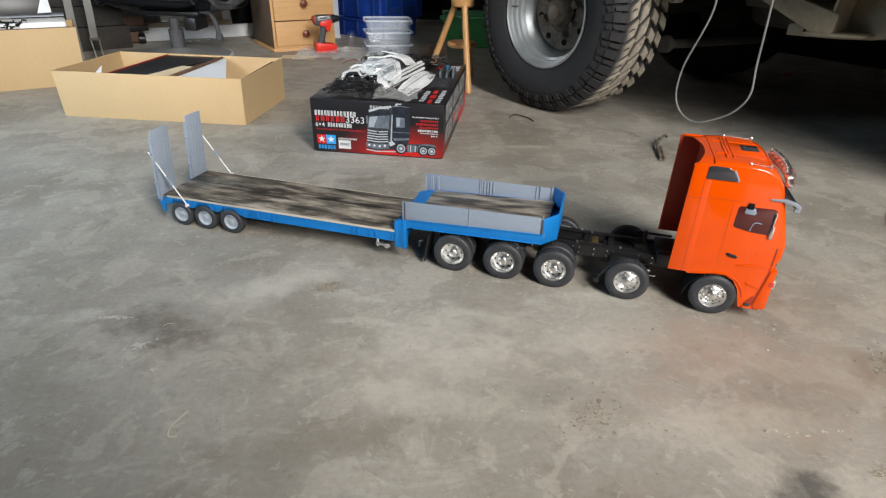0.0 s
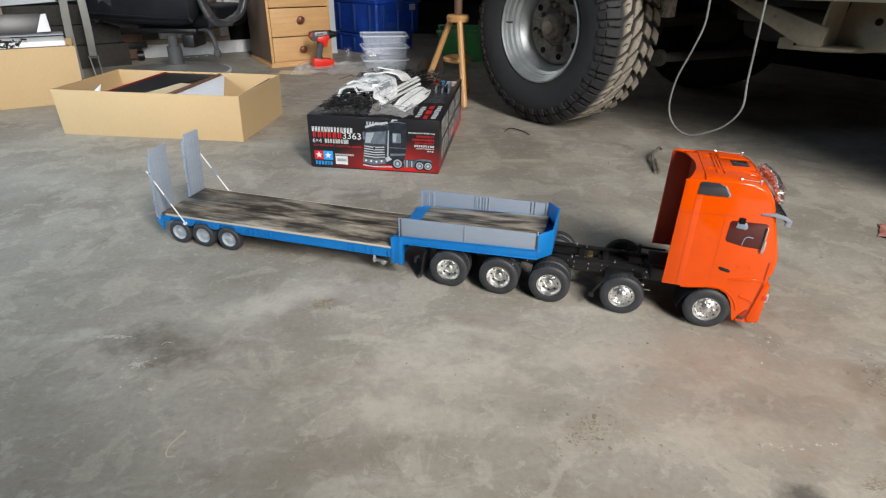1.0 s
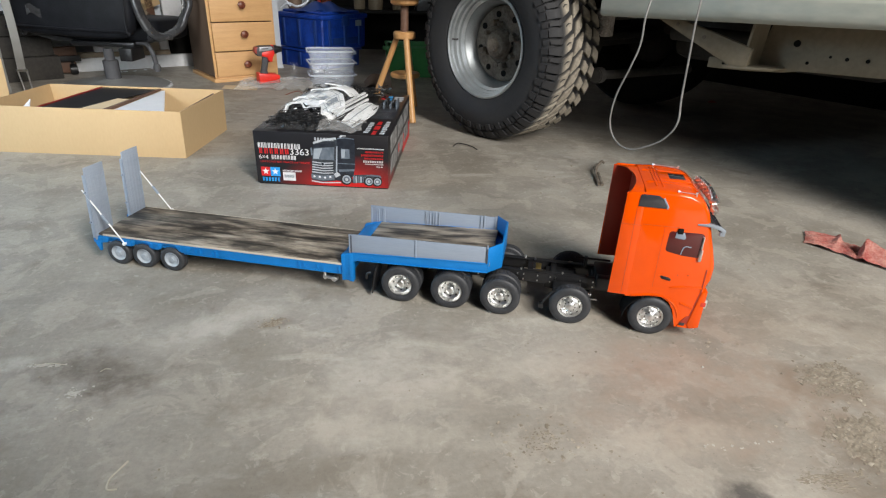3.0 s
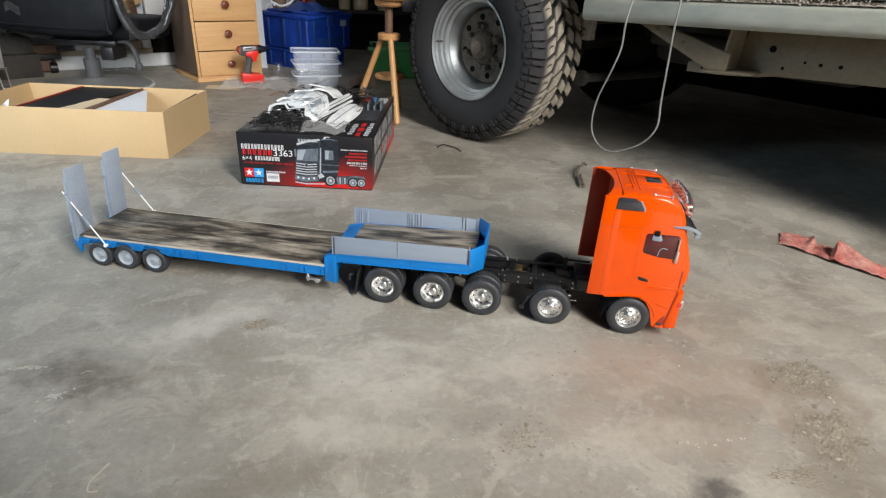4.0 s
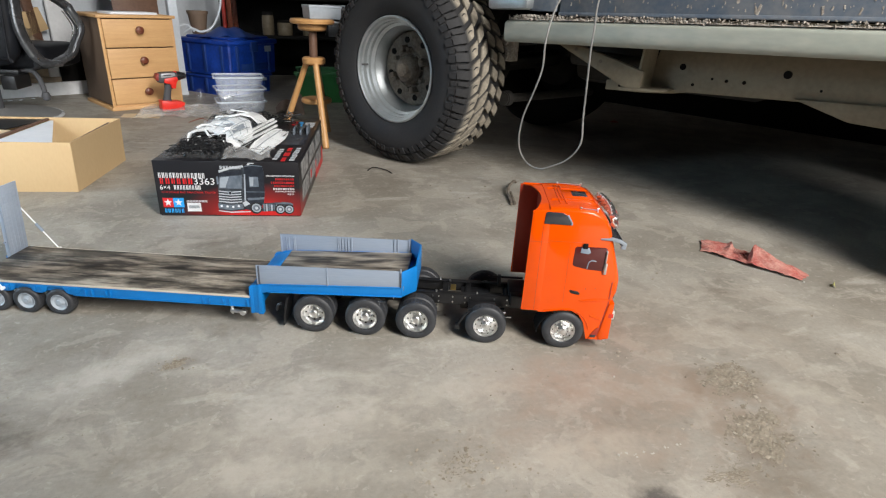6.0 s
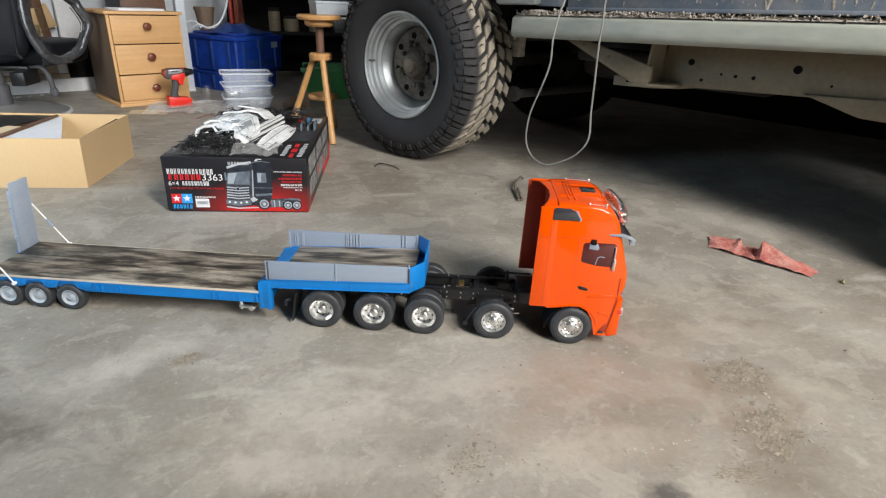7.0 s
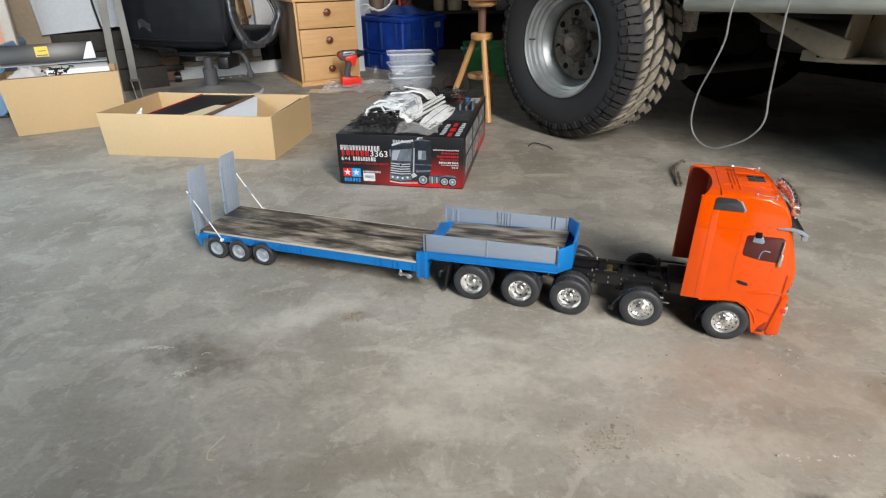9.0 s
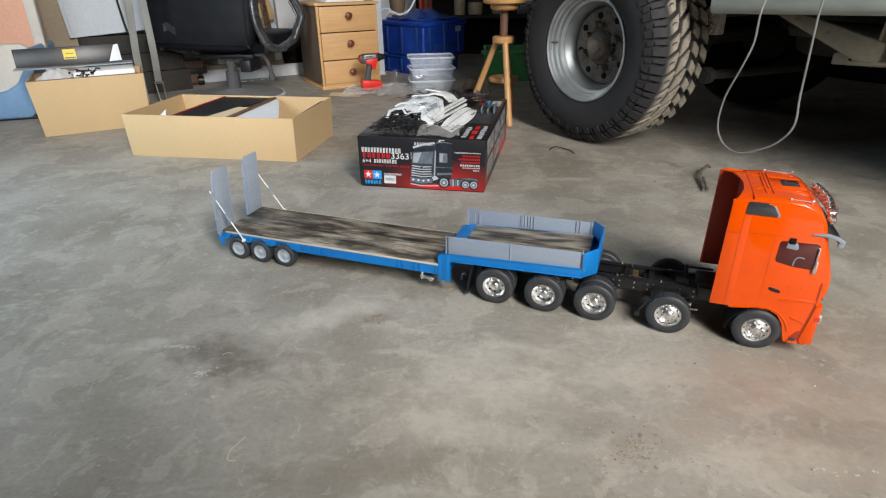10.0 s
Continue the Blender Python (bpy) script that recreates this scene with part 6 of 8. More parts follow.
part("small_print", bar_row(Build(), 0.20, 0.345, 0.262, 0.295, 14, 7), PRINT_WHITE, kit)
part("label_code", bar_row(Build(), 0.210, 0.285, 0.150, 0.205, 20, 8, 0.0006), PRINT_GREY, kit)
for row in ((0.768, 0.968, 0.745, 0.768, 24, 10), (0.811, 0.965, 0.500, 0.538, 9, 11), (0.826, 0.965, 0.464, 0.482, 20, 12), (0.910, 0.962, 0.415, 0.440, 3, 13)):
    part("caption_print", bar_row(Build(), *row), PRINT_WHITE, kit)
for row in ((0.830, 0.965, 0.680, 0.715, 9, 14), (0.798, 0.965, 0.615, 0.655, 11, 15), (0.820, 0.965, 0.560, 0.592, 9, 16)):
    part("red_caption_print", bar_row(Build(), *row), PRINT_RED, kit)

# the pictured truck, in flat printed shapes
A, B2, C2 = 0.0006, 0.0012, 0.0018
part("pictured_cab_side", flat(Build(), [(0.597, 0.140), (0.655, 0.120), (0.735, 0.225), (0.750, 0.420), (0.755, 0.800), (0.748, 0.925), (0.680, 0.945), (0.620, 0.925)]), PRINT_NIGHT, kit)
part("pictured_cab_front", flat(Build(), [(0.418, 0.130), (0.500, 0.100), (0.602, 0.130), (0.622, 0.925), (0.540, 0.900), (0.446, 0.800), (0.430, 0.560)]), PRINT_DARK, kit)
part("pictured_windscreen", flat(Build(), [(0.446, 0.725), (0.600, 0.760), (0.592, 0.520), (0.436, 0.520)], A), PRINT_SLATE, kit)
part("pictured_sky_glint", flat(Build(), [(0.450, 0.715), (0.512, 0.735), (0.480, 0.535), (0.440, 0.535)], B2), RIM_GREY, kit)
part("pictured_visor", flat(Build(), [(0.444, 0.800), (0.602, 0.845), (0.601, 0.775), (0.444, 0.740)], A), PRINT_NIGHT, kit)
part("pictured_side_window", flat(Build(), [(0.648, 0.740), (0.712, 0.735), (0.712, 0.560), (0.648, 0.550)], A), PRINT_SLATE, kit)
part("pictured_side_glint", flat(Build(), [(0.652, 0.728), (0.682, 0.728), (0.674, 0.575), (0.652, 0.570)], B2), RIM_GREY, kit)
part("pictured_pillar_edge", flat(Build(), [(0.616, 0.780), (0.625, 0.780), (0.614, 0.300), (0.603, 0.300)], A), RIM_GREY, kit)
part("pictured_roof_lamps", bar_row(flat(Build(), [(0.444, 0.840), (0.520, 0.900), (0.612, 0.940), (0.618, 0.905), (0.520, 0.862), (0.446, 0.800)], A), 0.455, 0.605, 0.870, 0.925, 7, 31, B2), PRINT_PALE, kit)
part("pictured_roof_horn", flat(Build(), [(0.640, 0.945), (0.652, 0.985), (0.690, 0.985), (0.690, 0.968), (0.665, 0.966), (0.655, 0.940)], A), PRINT_PALE, kit)
part("pictured_roof_edge", flat(Build(), [(0.625, 0.930), (0.680, 0.950), (0.748, 0.930), (0.748, 0.915), (0.680, 0.934), (0.625, 0.914)], B2), PRINT_SLATE, kit)
for k in range(5):
    v = 0.470 - 0.047 * k
    part("pictured_grille", flat(Build(), [(0.432 - 0.002 * k, v - 0.006), (0.510, v - 0.026), (0.585, v - 0.010), (0.585, v + 0.006), (0.510, v - 0.009), (0.432 - 0.002 * k, v + 0.012)], B2), PRINT_PALE, kit)
part("pictured_badge", flat(Build(), disc(0.508, 0.440, 0.0062), C2), RIM_GREY, kit)
part("pictured_badge_ring", flat(Build(), disc(0.508, 0.440, 0.0046), C2 + 0.0005), PRINT_NIGHT, kit)
part("pictured_headlamp", flat(Build(), [(0.588, 0.260), (0.615, 0.300), (0.640, 0.240), (0.600, 0.190)], A), PRINT_PALE, kit)
part("pictured_bumper", flat(Build(), [(0.416, 0.245), (0.500, 0.215), (0.590, 0.235), (0.592, 0.150), (0.500, 0.125), (0.416, 0.160)], A), PRINT_SLATE, kit)
part("pictured_bumper_edge", flat(Build(), [(0.416, 0.118), (0.500, 0.092), (0.640, 0.105), (0.640, 0.088), (0.500, 0.072), (0.416, 0.100)], A), PRINT_PALE, kit)
for k in range(4):
    part("pictured_fog_lamp", flat(Build(), disc(0.440 + 0.040 * k, 0.200 - 0.008 * (k % 3), 0.0036, 12), C2), WHITE_CARD, kit)
part("pictured_mirror", flat(Build(), [(0.422, 0.730), (0.436, 0.740), (0.436, 0.600), (0.424, 0.590)], A), PRINT_SLATE, kit)
part("pictured_door_line", flat(Build(), [(0.622, 0.470), (0.752, 0.470), (0.752, 0.458), (0.622, 0.458)], B2), PRINT_SLATE, kit)
part("pictured_side_step", flat(Build(), [(0.625, 0.350), (0.745, 0.365), (0.742, 0.330), (0.630, 0.305)], A), PRINT_SLATE, kit)
part("pictured_frame", flat(Build(), [(0.720, 0.105), (0.935, 0.115), (0.945, 0.250), (0.840, 0.275), (0.735, 0.255)], 0.0003), PRINT_DARK, kit)
for k in range(6):
    u = 0.732 + 0.018 * k
    part("pictured_tank", flat(Build(), [(u, 0.100 + 0.006 * k), (u + 0.012, 0.100 + 0.006 * k), (u + 0.012, 0.245 - 0.004 * k), (u, 0.245 - 0.004 * k)], B2), RIM_GREY if k % 2 else PRINT_SLATE, kit)
part("pictured_fender", flat(Build(), [(0.818, 0.245), (0.870, 0.285), (0.935, 0.270), (0.950, 0.225), (0.930, 0.235), (0.870, 0.250)], B2), PRINT_SLATE, kit)
for u, v, r in ((0.681, 0.170, 0.0195), (0.851, 0.150, 0.0165), (0.914, 0.150, 0.0165)):
    tyre_print = part("pictured_tyre", flat(Build(), disc(u, v, r), C2), BOX_BLACK, kit)
    part("pictured_rim", flat(Build(), disc(u + 0.003, v, r * 0.74), C2 + 0.0006), RIM_GREY, tyre_print)
    part("pictured_rim_dish", flat(Build(), disc(u + 0.003, v, r * 0.52), C2 + 0.0012), PRINT_SLATE, tyre_print)
    part("pictured_hub", flat(Build(), disc(u + 0.003, v, r * 0.26), C2 + 0.0018), PRINT_PALE, tyre_print)
# side and top print
PHOTO = material("grey_photo_print", (0.035, 0.037, 0.04), (0.40, 0.40, 0.40), 0.35, scale=28, fine=90, bump=0.0)
for i in range(3):
    for j in range(2):
        y0, z0 = 0.05 + 0.20 * i, 0.035 + 0.072 * j
        part("side_picture", Build().box(KW - 0.0002, KW + 0.0008, y0, y0 + 0.17, z0, z0 + 0.058), PHOTO, kit, "grey printed picture on the box side")
part("side_red_print", Build().box(KW - 0.0002, KW + 0.0006, 0.42, KD - 0.004, 0.006, 0.075).box(KW - 0.0002, KW + 0.0012, 0.27, 0.30, 0.05, 0.08), PRINT_RED, kit)
def top_bars(name, x0, x1, y0, y1, count, mat, seed):
    """A column of print on the lid's top."""
    rnd = random.Random(seed)
    b = Build()
    s = (y1 - y0) / count
    for k in range(count):
        b.box(x0 + rnd.uniform(0, 0.003), x1 - rnd.uniform(0, 0.004), y0 + s * (k + 0.12), y0 + s * (k + 0.80), KH - 0.0002, KH + 0.0006)
    return part(name, b, mat, kit)


top_bars("top_white_print", 0.352, 0.371, 0.030, 0.175, 6, PRINT_PALE, 1)
top_bars("top_red_print", 0.378, 0.398, 0.006, 0.200, 3, PRINT_RED, 2)
top_bars("top_pale_print", 0.405, 0.424, 0.020, 0.195, 7, PRINT_PALE, 3)
top_bars("rear_red_print", 0.332, 0.352, 0.560, 0.645, 2, PRINT_RED, 4)
top_bars("rear_blue_print", 0.356, 0.380, 0.545, 0.640, 2, PRINT_SKY, 5)
top_bars("rear_white_print", 0.384, 0.425, 0.530, 0.632, 3, PRINT_PALE, 6)
for x0, y0, x1, y1 in ((0.345, 0.225, 0.425, 0.330), (0.345, 0.340, 0.425, 0.455)):
    part("top_picture", Build().box(x0, x1, y0, y1, KH - 0.0002, KH + 0.0005), PRINT_NIGHT, kit, "dark printed picture on the lid")

# bagged plastic parts on the kit box
KM = pose(-0.289, 1.887, KH + 0.001, 0, 0, -11.8)
white_parts = thing("white_body_parts", KM, "white plastic model cab parts in a clear bag", "model parts")


def skin(edge_a, edge_b, thick, bulge=0.0, n=26, m=10):
    """A moulded shell between two edge lines, bulged in the middle."""
    a, b = [Vector(p) for p in edge_a], [Vector(p) for p in edge_b]

    def at(line, u):
        k = min(int(u * (len(line) - 1)), len(line) - 2)
        return line[k].lerp(line[k + 1], u * (len(line) - 1) - k)
    return Build().sheet(lambda u, v: at(a, u).lerp(at(b, u), v) + Vector((0, 0, bulge * math.sin(math.pi * v) * math.sin(math.pi * u))), n, m, thick)


RIM_A = [(0.034, 0.205, 0.004), (0.050, 0.225, 0.026), (0.077, 0.240, 0.038), (0.128, 0.228, 0.040), (0.168, 0.185, 0.036), (0.190, 0.150, 0.028), (0.212, 0.122, 0.006)]
RIM_B = [(0.066, 0.320, 0.010), (0.088, 0.345, 0.046), (0.125, 0.360, 0.066), (0.185, 0.350, 0.072), (0.235, 0.300, 0.066), (0.255, 0.235, 0.050), (0.264, 0.180, 0.014)]
part("cab_shell", skin(RIM_A, RIM_B, 0.003, 0.008, 24, 8), WHITE, white_parts, angle=12)
part("shell_rim", Build().tube(RIM_A, 0.0040, 6), WHITE, white_parts)
part("shell_rim", Build().tube(smooth([(p[0] + 0.012, p[1] - 0.010, max(0.004, p[2] - 0.012)) for p in RIM_A[1:]], 6), 0.0028, 7), WHITE, white_parts)
ARCH_A = [(0.135, 0.330, 0.056), (0.155, 0.326, 0.074), (0.200, 0.318, 0.084), (0.235, 0.318, 0.077), (0.258, 0.320, 0.054)]
ARCH_B = [(0.150, 0.430, 0.040), (0.170, 0.440, 0.062), (0.215, 0.440, 0.072), (0.250, 0.430, 0.062), (0.275, 0.420, 0.040)]
part("roof_shell", skin(ARCH_A, ARCH_B, 0.003, 0.002, 16, 6), WHITE, white_parts, angle=12)
part("shell_rim", Build().tube(ARCH_A, 0.0034, 6), WHITE, white_parts)
for x, y, z, w, d, turn in ((0.105, 0.268, 0.0520, 0.020, 0.012, -12), (0.150, 0.262, 0.0560, 0.018, 0.014, -26), (0.195, 0.225, 0.0520, 0.014, 0.026, -30), (0.185, 0.372, 0.0830, 0.030, 0.010, -4)):
    part("window_lip", Build().tube([(-w, -d, 0.002), (w, -d, 0.002), (w, d, 0.002), (-w, d, 0.002), (-w, -d, 0.002)], 0.0017, 5, pose(x, y, z, -8, 6, turn)), WHITE, white_parts)
part("roof_box", Build().box(0.150, 0.195, 0.262, 0.300, 0.040, 0.066, 0.004, pose(0, 0, 0, 0, 0, 0)), WHITE, white_parts)
for k, (ax, ay, az, bx, by, bz, w) in enumerate(((0.222, 0.150, 0.036, 0.292, 0.425, 0.046, 0.0045), (0.236, 0.142, 0.032, 0.304, 0.410, 0.042, 0.0030), (0.250, 0.130, 0.026, 0.312, 0.370, 0.034, 0.0040))):
    a, e = Vector((ax, ay, az)), Vector((bx, by, bz))
    side = Vector((0.97, -0.24, 0)) * w
    part("trim_strip", Build().loft([[p - side, p + side, p + side + Vector((0, 0, 0.006)), p - side + Vector((0, 0, 0.006))] for p in (a, a.lerp(e, 0.33), a.lerp(e, 0.66), e)]), WHITE, white_parts)
PANEL_A = [(0.268, 0.110, 0.012), (0.280, 0.180, 0.026), (0.298, 0.270, 0.030), (0.312, 0.350, 0.026), (0.322, 0.410, 0.012)]
PANEL_B = [(0.309, 0.080, 0.004), (0.338, 0.170, 0.010), (0.352, 0.250, 0.012), (0.352, 0.330, 0.010), (0.345, 0.405, 0.006)]
part("wing_panel", skin(PANEL_A, PANEL_B, 0.0025, 0.006, 16, 6), WHITE, white_parts, angle=12)
part("panel_rim", Build().tube(smooth(PANEL_A, 6), 0.0030, 6), WHITE, white_parts)
part("panel_rim", Build().tube(smooth(PANEL_B, 6), 0.0030, 6), WHITE, white_parts)
dark = Build()
dark.tube([Vector(p).lerp(Vector(q), 0.5) + Vector((0, 0, 0.0085)) for p, q in list(zip(PANEL_A, PANEL_B))[:4]], 0.0014, 5)
part("panel_slots", dark, PRINT_GREY, white_parts)
# Thin black tubes draw the shade in the gaps between white strips.
for a, e in (((0.228, 0.142, 0.030), (0.297, 0.418, 0.040)), ((0.243, 0.136, 0.027), (0.307, 0.392, 0.036)), ((0.262, 0.118, 0.022), (0.316, 0.398, 0.022)), ((0.309, 0.078, 0.010), (0.352, 0.330, 0.016))):
    part("dark_runner", Build().tube([a, e], 0.0017, 6), BLACK, white_parts)
ZIG = [(0.046, 0.190, 0.006), (0.056, 0.202, 0.038), (0.074, 0.212, 0.046), (0.104, 0.214, 0.048), (0.122, 0.196, 0.030), (0.146, 0.190, 0.040), (0.166, 0.168, 0.040), (0.184, 0.140, 0.014), (0.206, 0.118, 0.006)]
part("screen_opening", Build().loft([[Vector(p) + Vector((0.004, 0.016, -0.004)) for p in ZIG] + [Vector(p) + Vector((0.006, 0.026, -0.012 if p[2] > 0.02 else 0)) for p in ZIG[::-1]], [Vector(p) + Vector((0.005, 0.019, -0.004)) for p in ZIG] + [Vector(p) + Vector((0.007, 0.029, -0.012 if p[2] > 0.02 else 0)) for p in ZIG[::-1]]]), MATT_BLACK, white_parts, "dark opening of the white cab shell")
part("screen_frame", Build().tube(ZIG, 0.0046, 6), WHITE, white_parts)
part("screen_frame", Build().tube([(p[0] + 0.010, p[1] + 0.046, p[2] + 0.010) for p in ZIG[1:7]], 0.0036, 6), WHITE, white_parts)


def on_shell(u, v):
    """A place just above the cab shell, u round it and v along it."""
    k = min(int(u * 6), 5)
    a, b = Vector(RIM_A[k]).lerp(Vector(RIM_A[k + 1]), u * 6 - k), Vector(RIM_B[k]).lerp(Vector(RIM_B[k + 1]), u * 6 - k)
    return a.lerp(b, v) + Vector((0, 0, 0.0042 + 0.008 * math.sin(math.pi * v) * math.sin(math.pi * u)))


lines = Build()
for v in (0.22, 0.52, 0.80):
    lines.tube([on_shell(0.12 + 0.76 * k / 16, v) for k in range(17)], 0.0008, 5)
for u in (0.22, 0.36, 0.50, 0.66, 0.80):
    lines.tube([on_shell(u, 0.08 + 0.84 * k / 8) for k in range(9)], 0.0008, 5)
for u0, u1, v0, v1 in ((0.24, 0.34, 0.26, 0.48), (0.40, 0.48, 0.56, 0.76), (0.53, 0.63, 0.26, 0.48), (0.69, 0.78, 0.30, 0.74)):
    lines.sheet(lambda p, q: on_shell(u0 + (u1 - u0) * p, v0 + (v1 - v0) * q) - Vector((0, 0, 0.0012)), 6, 4)
part("shell_openings", lines, PRINT_GREY, white_parts, "grey slots and panel lines of the cab shell")
for u0, u1, v in ((0.20, 0.38, 0.24), (0.52, 0.66, 0.50), (0.30, 0.52, 0.80)):
    part("shell_ridge", Build().tube([on_shell(u0 + (u1 - u0) * k / 6, v) + Vector((0, 0, 0.002)) for k in range(7)], 0.0030, 6), WHITE, white_parts)
sprue = thing("black_sprue", KM, "tangle of thin black plastic sprue on the kit box", "model parts")


def tangle(x0, x1, y0, y1, z0, z1, count, seed, r=0.0016):
    rnd = random.Random(seed)
    b = Build()
    for _ in range(count):
        a = Vector((rnd.uniform(x0, x1), rnd.uniform(y0, y1), rnd.uniform(z0, z1)))
        d = Vector((rnd.uniform(-1, 1), rnd.uniform(-1, 1), rnd.uniform(-0.2, 0.2))).normalized() * rnd.uniform(0.010, 0.035)
        e = a + d
        e.z = max(z0, e.z)
        b.tube([a, a + d * 0.5 + Vector((0, 0, rnd.uniform(0, 0.004))), e], r * rnd.uniform(0.7, 1.4), 5)
        if rnd.random() < 0.22:
            b.box(-0.005, 0.005, -0.003, 0.003, -0.002, 0.002, 0.0, Matrix.Translation(e) @ Euler((rnd.random() * 3, rnd.random() * 3, rnd.random() * 3)).to_matrix().to_4x4())
    return b


def sprue_frame(m, w, d, nx, ny, seed):
    """A moulded runner frame with little parts on its bars."""
    rnd = random.Random(seed)
    b = Build()
    for k in range(nx + 1):
        b.tube([(w * k / nx, 0, 0), (w * k / nx, d, 0)], 0.0014, 5, m)
    for k in range(ny + 1):
        b.tube([(0, d * k / ny, 0), (w, d * k / ny, 0)], 0.0014, 5, m)
    for _ in range(nx * ny):
        x, y = rnd.uniform(0.005, w - 0.005), rnd.uniform(0.005, d - 0.005)
        s = rnd.uniform(0.003, 0.008)
        b.box(x - s, x + s, y - s * 0.5, y + s * 0.5, -0.002, 0.003, 0.0, m)
    return b


for x, y, z, rx, ry, rz, w, d, s in ((0.045, 0.045, 0.010, 10, 4, -6, 0.15, 0.10, 1), (0.070, 0.030, 0.016, 14, -6, 9, 0.14, 0.09, 2), (0.060, 0.080, 0.020, 8, 6, -16, 0.13, 0.07, 3), (0.145, 0.020, 0.008, 6, -4, 24, 0.10, 0.08, 4)):
    part("runner_frame", sprue_frame(pose(x, y, z, rx, ry, rz), w, d, 7, 5, s), BLACK, sprue)
tagged(part("sprue_tangle", tangle(0.050, 0.205, 0.030, 0.150, 0.004, 0.030, 300, 3, 0.0012), BLACK, sprue), kind="stuff")
part("loose_runner", Build().tube([(0.205, 0.004, 0.010), (0.290, 0.212, 0.034)], 0.0016, 6).tube([(0.230, 0.030, 0.012), (0.285, 0.195, 0.030)], 0.0013, 6), BLACK, sprue)
for x, y, z, rx, ry, rz, w, d, s in ((0.02, 0.52, 0.012, 4, 3, 4, 0.17, 0.11, 7), (0.17, 0.50, 0.016, 6, -4, -8, 0.15, 0.12, 8)):
    part("runner_frame", sprue_frame(pose(x, y, z, rx, ry, rz), w, d, 6, 4, s), BLACK, sprue)
tagged(part("rear_sprue", tangle(0.04, 0.36, 0.50, 0.64, 0.004, 0.045, 120, 7), BLACK, sprue), kind="stuff")
part("sprue_tree", Build().tube(smooth([(-0.03, 0.47, 0.02), (0.01, 0.50, 0.030), (0.05, 0.47, 0.026), (0.10, 0.51, 0.030), (0.14, 0.49, 0.026)], 6), 0.0018, 6), KNOB, sprue, "dark red wire lying across the box")
chips = thing("chrome_parts", KM, "small grey and chrome model parts on the kit box", "model parts")
for k in range(6):
    part("chip", Build().box(0.355 + 0.012 * k, 0.361 + 0.012 * k, 0.40 - 0.02 * (k % 2), 0.455, 0.001, 0.018 + 0.006 * (k % 3), 0.001), PRINT_SLATE if k % 2 else BLACK, chips)
film = thing("clear_parts_bag", KM, "crumpled clear bag over the loose model parts", "plastic bag")
part("bag_film", crumple(0.020, 0.330, 0.004, 0.120, 22, 9, lambda u, v: 0.003 + 0.034 * v * math.sin(math.pi * u) ** 0.5, 0.010, 5), BAG, film, flat=True)
part("bag_film", crumple(0.030, 0.345, 0.110, 0.400, 18, 14, lambda u, v: 0.010 + 0.066 * math.sin(math.pi * min(1, u * 1.08)) ** 0.6 * (0.6 + 0.4 * math.sin(math.pi * v)), 0.012, 8), BAG, film, flat=True)
part("bag_edge", crumple(0.205, 0.350, 0.006, 0.130, 13, 9, lambda u, v: 0.002 + 0.014 * math.sin(math.pi * v), 0.013, 9), SHINY_BAG, film, flat=True)
part("bag_edge", crumple(0.010, 0.215, 0.003, 0.050, 15, 4, lambda u, v: 0.002 + 0.008 * v, 0.009, 12), BAG, film, flat=True)
part("bag_edge", crumple(0.330, 0.420, 0.200, 0.440, 9, 14, lambda u, v: 0.002 + 0.016 * (1 - u) * math.sin(math.pi * v), 0.010, 13), BAG, film, flat=True)


# ---- cardboard boxes ----
def open_box(m, w, d, h, flare, label):
    """An open tray of thin card, its walls leaning out a little."""
    b = thing("cardboard_box", m, label, "cardboard box", "cardboard boxes")
    t, f = 0.004, flare
    for nm, pts in (("front_wall", [(0, 0), (w, 0), (w + f, h), (-f, h)]), ("rear_wall", [(0, 0), (w, 0), (w + f, h), (-f, h)])):
        y = 0 if nm == "front_wall" else d - t
        part("wall", Build().prism(pts, "y", y, y + t, 0.0008), CARD, b)
    part("wall", Build().loft([[(0, t + 0.0005, 0), (0, d - t - 0.0005, 0), (t, d - t - 0.0005, 0), (t, t + 0.0005, 0)], [(-f, t + 0.0005, h), (-f, d - t - 0.0005, h), (-f + t, d - t - 0.0005, h), (-f + t, t + 0.0005, h)]]), CARD, b)
    part("wall", Build().loft([[(w - t, t + 0.0005, 0), (w - t, d - t - 0.0005, 0), (w, d - t - 0.0005, 0), (w, t + 0.0005, 0)], [(w + f - t, t + 0.0005, h), (w + f - t, d - t - 0.0005, h), (w + f, d - t - 0.0005, h), (w + f, t + 0.0005, h)]]), CARD, b)
    part("base", Build().box(t, w - t, t, d - t, 0.0, 0.004), CARD_IN, b)
    return b


TRAY = pose(-1.302, 2.310, 0, 0, 0, -9.93)
tray = open_box(TRAY, 0.729, 0.427, 0.172, 0.006, "low open cardboard box with a black lid inside")
part("torn_strip", Build().prism([(0.03, 0.158), (0.09, 0.150), (0.16, 0.166), (0.24, 0.1605), (0.34, 0.170), (0.34, 0.1735), (0.03, 0.168)], "x", 0.7225, 0.7285), DARK_WOOD, tray, "torn dark tape edge")
lid = thing("black_box_lid", TRAY, "black printed box lid with white inside lying in the cardboard box", "box lid")
part("black_face", Build().loft([[(0.172, 0.020, 0.150), (0.300, 0.020, 0.150), (0.470, 0.418, 0.162), (0.225, 0.418, 0.162)], [(0.172, 0.020, 0.154), (0.300, 0.020, 0.154), (0.470, 0.418, 0.166), (0.225, 0.418, 0.166)]]), BOX_BLACK, lid)
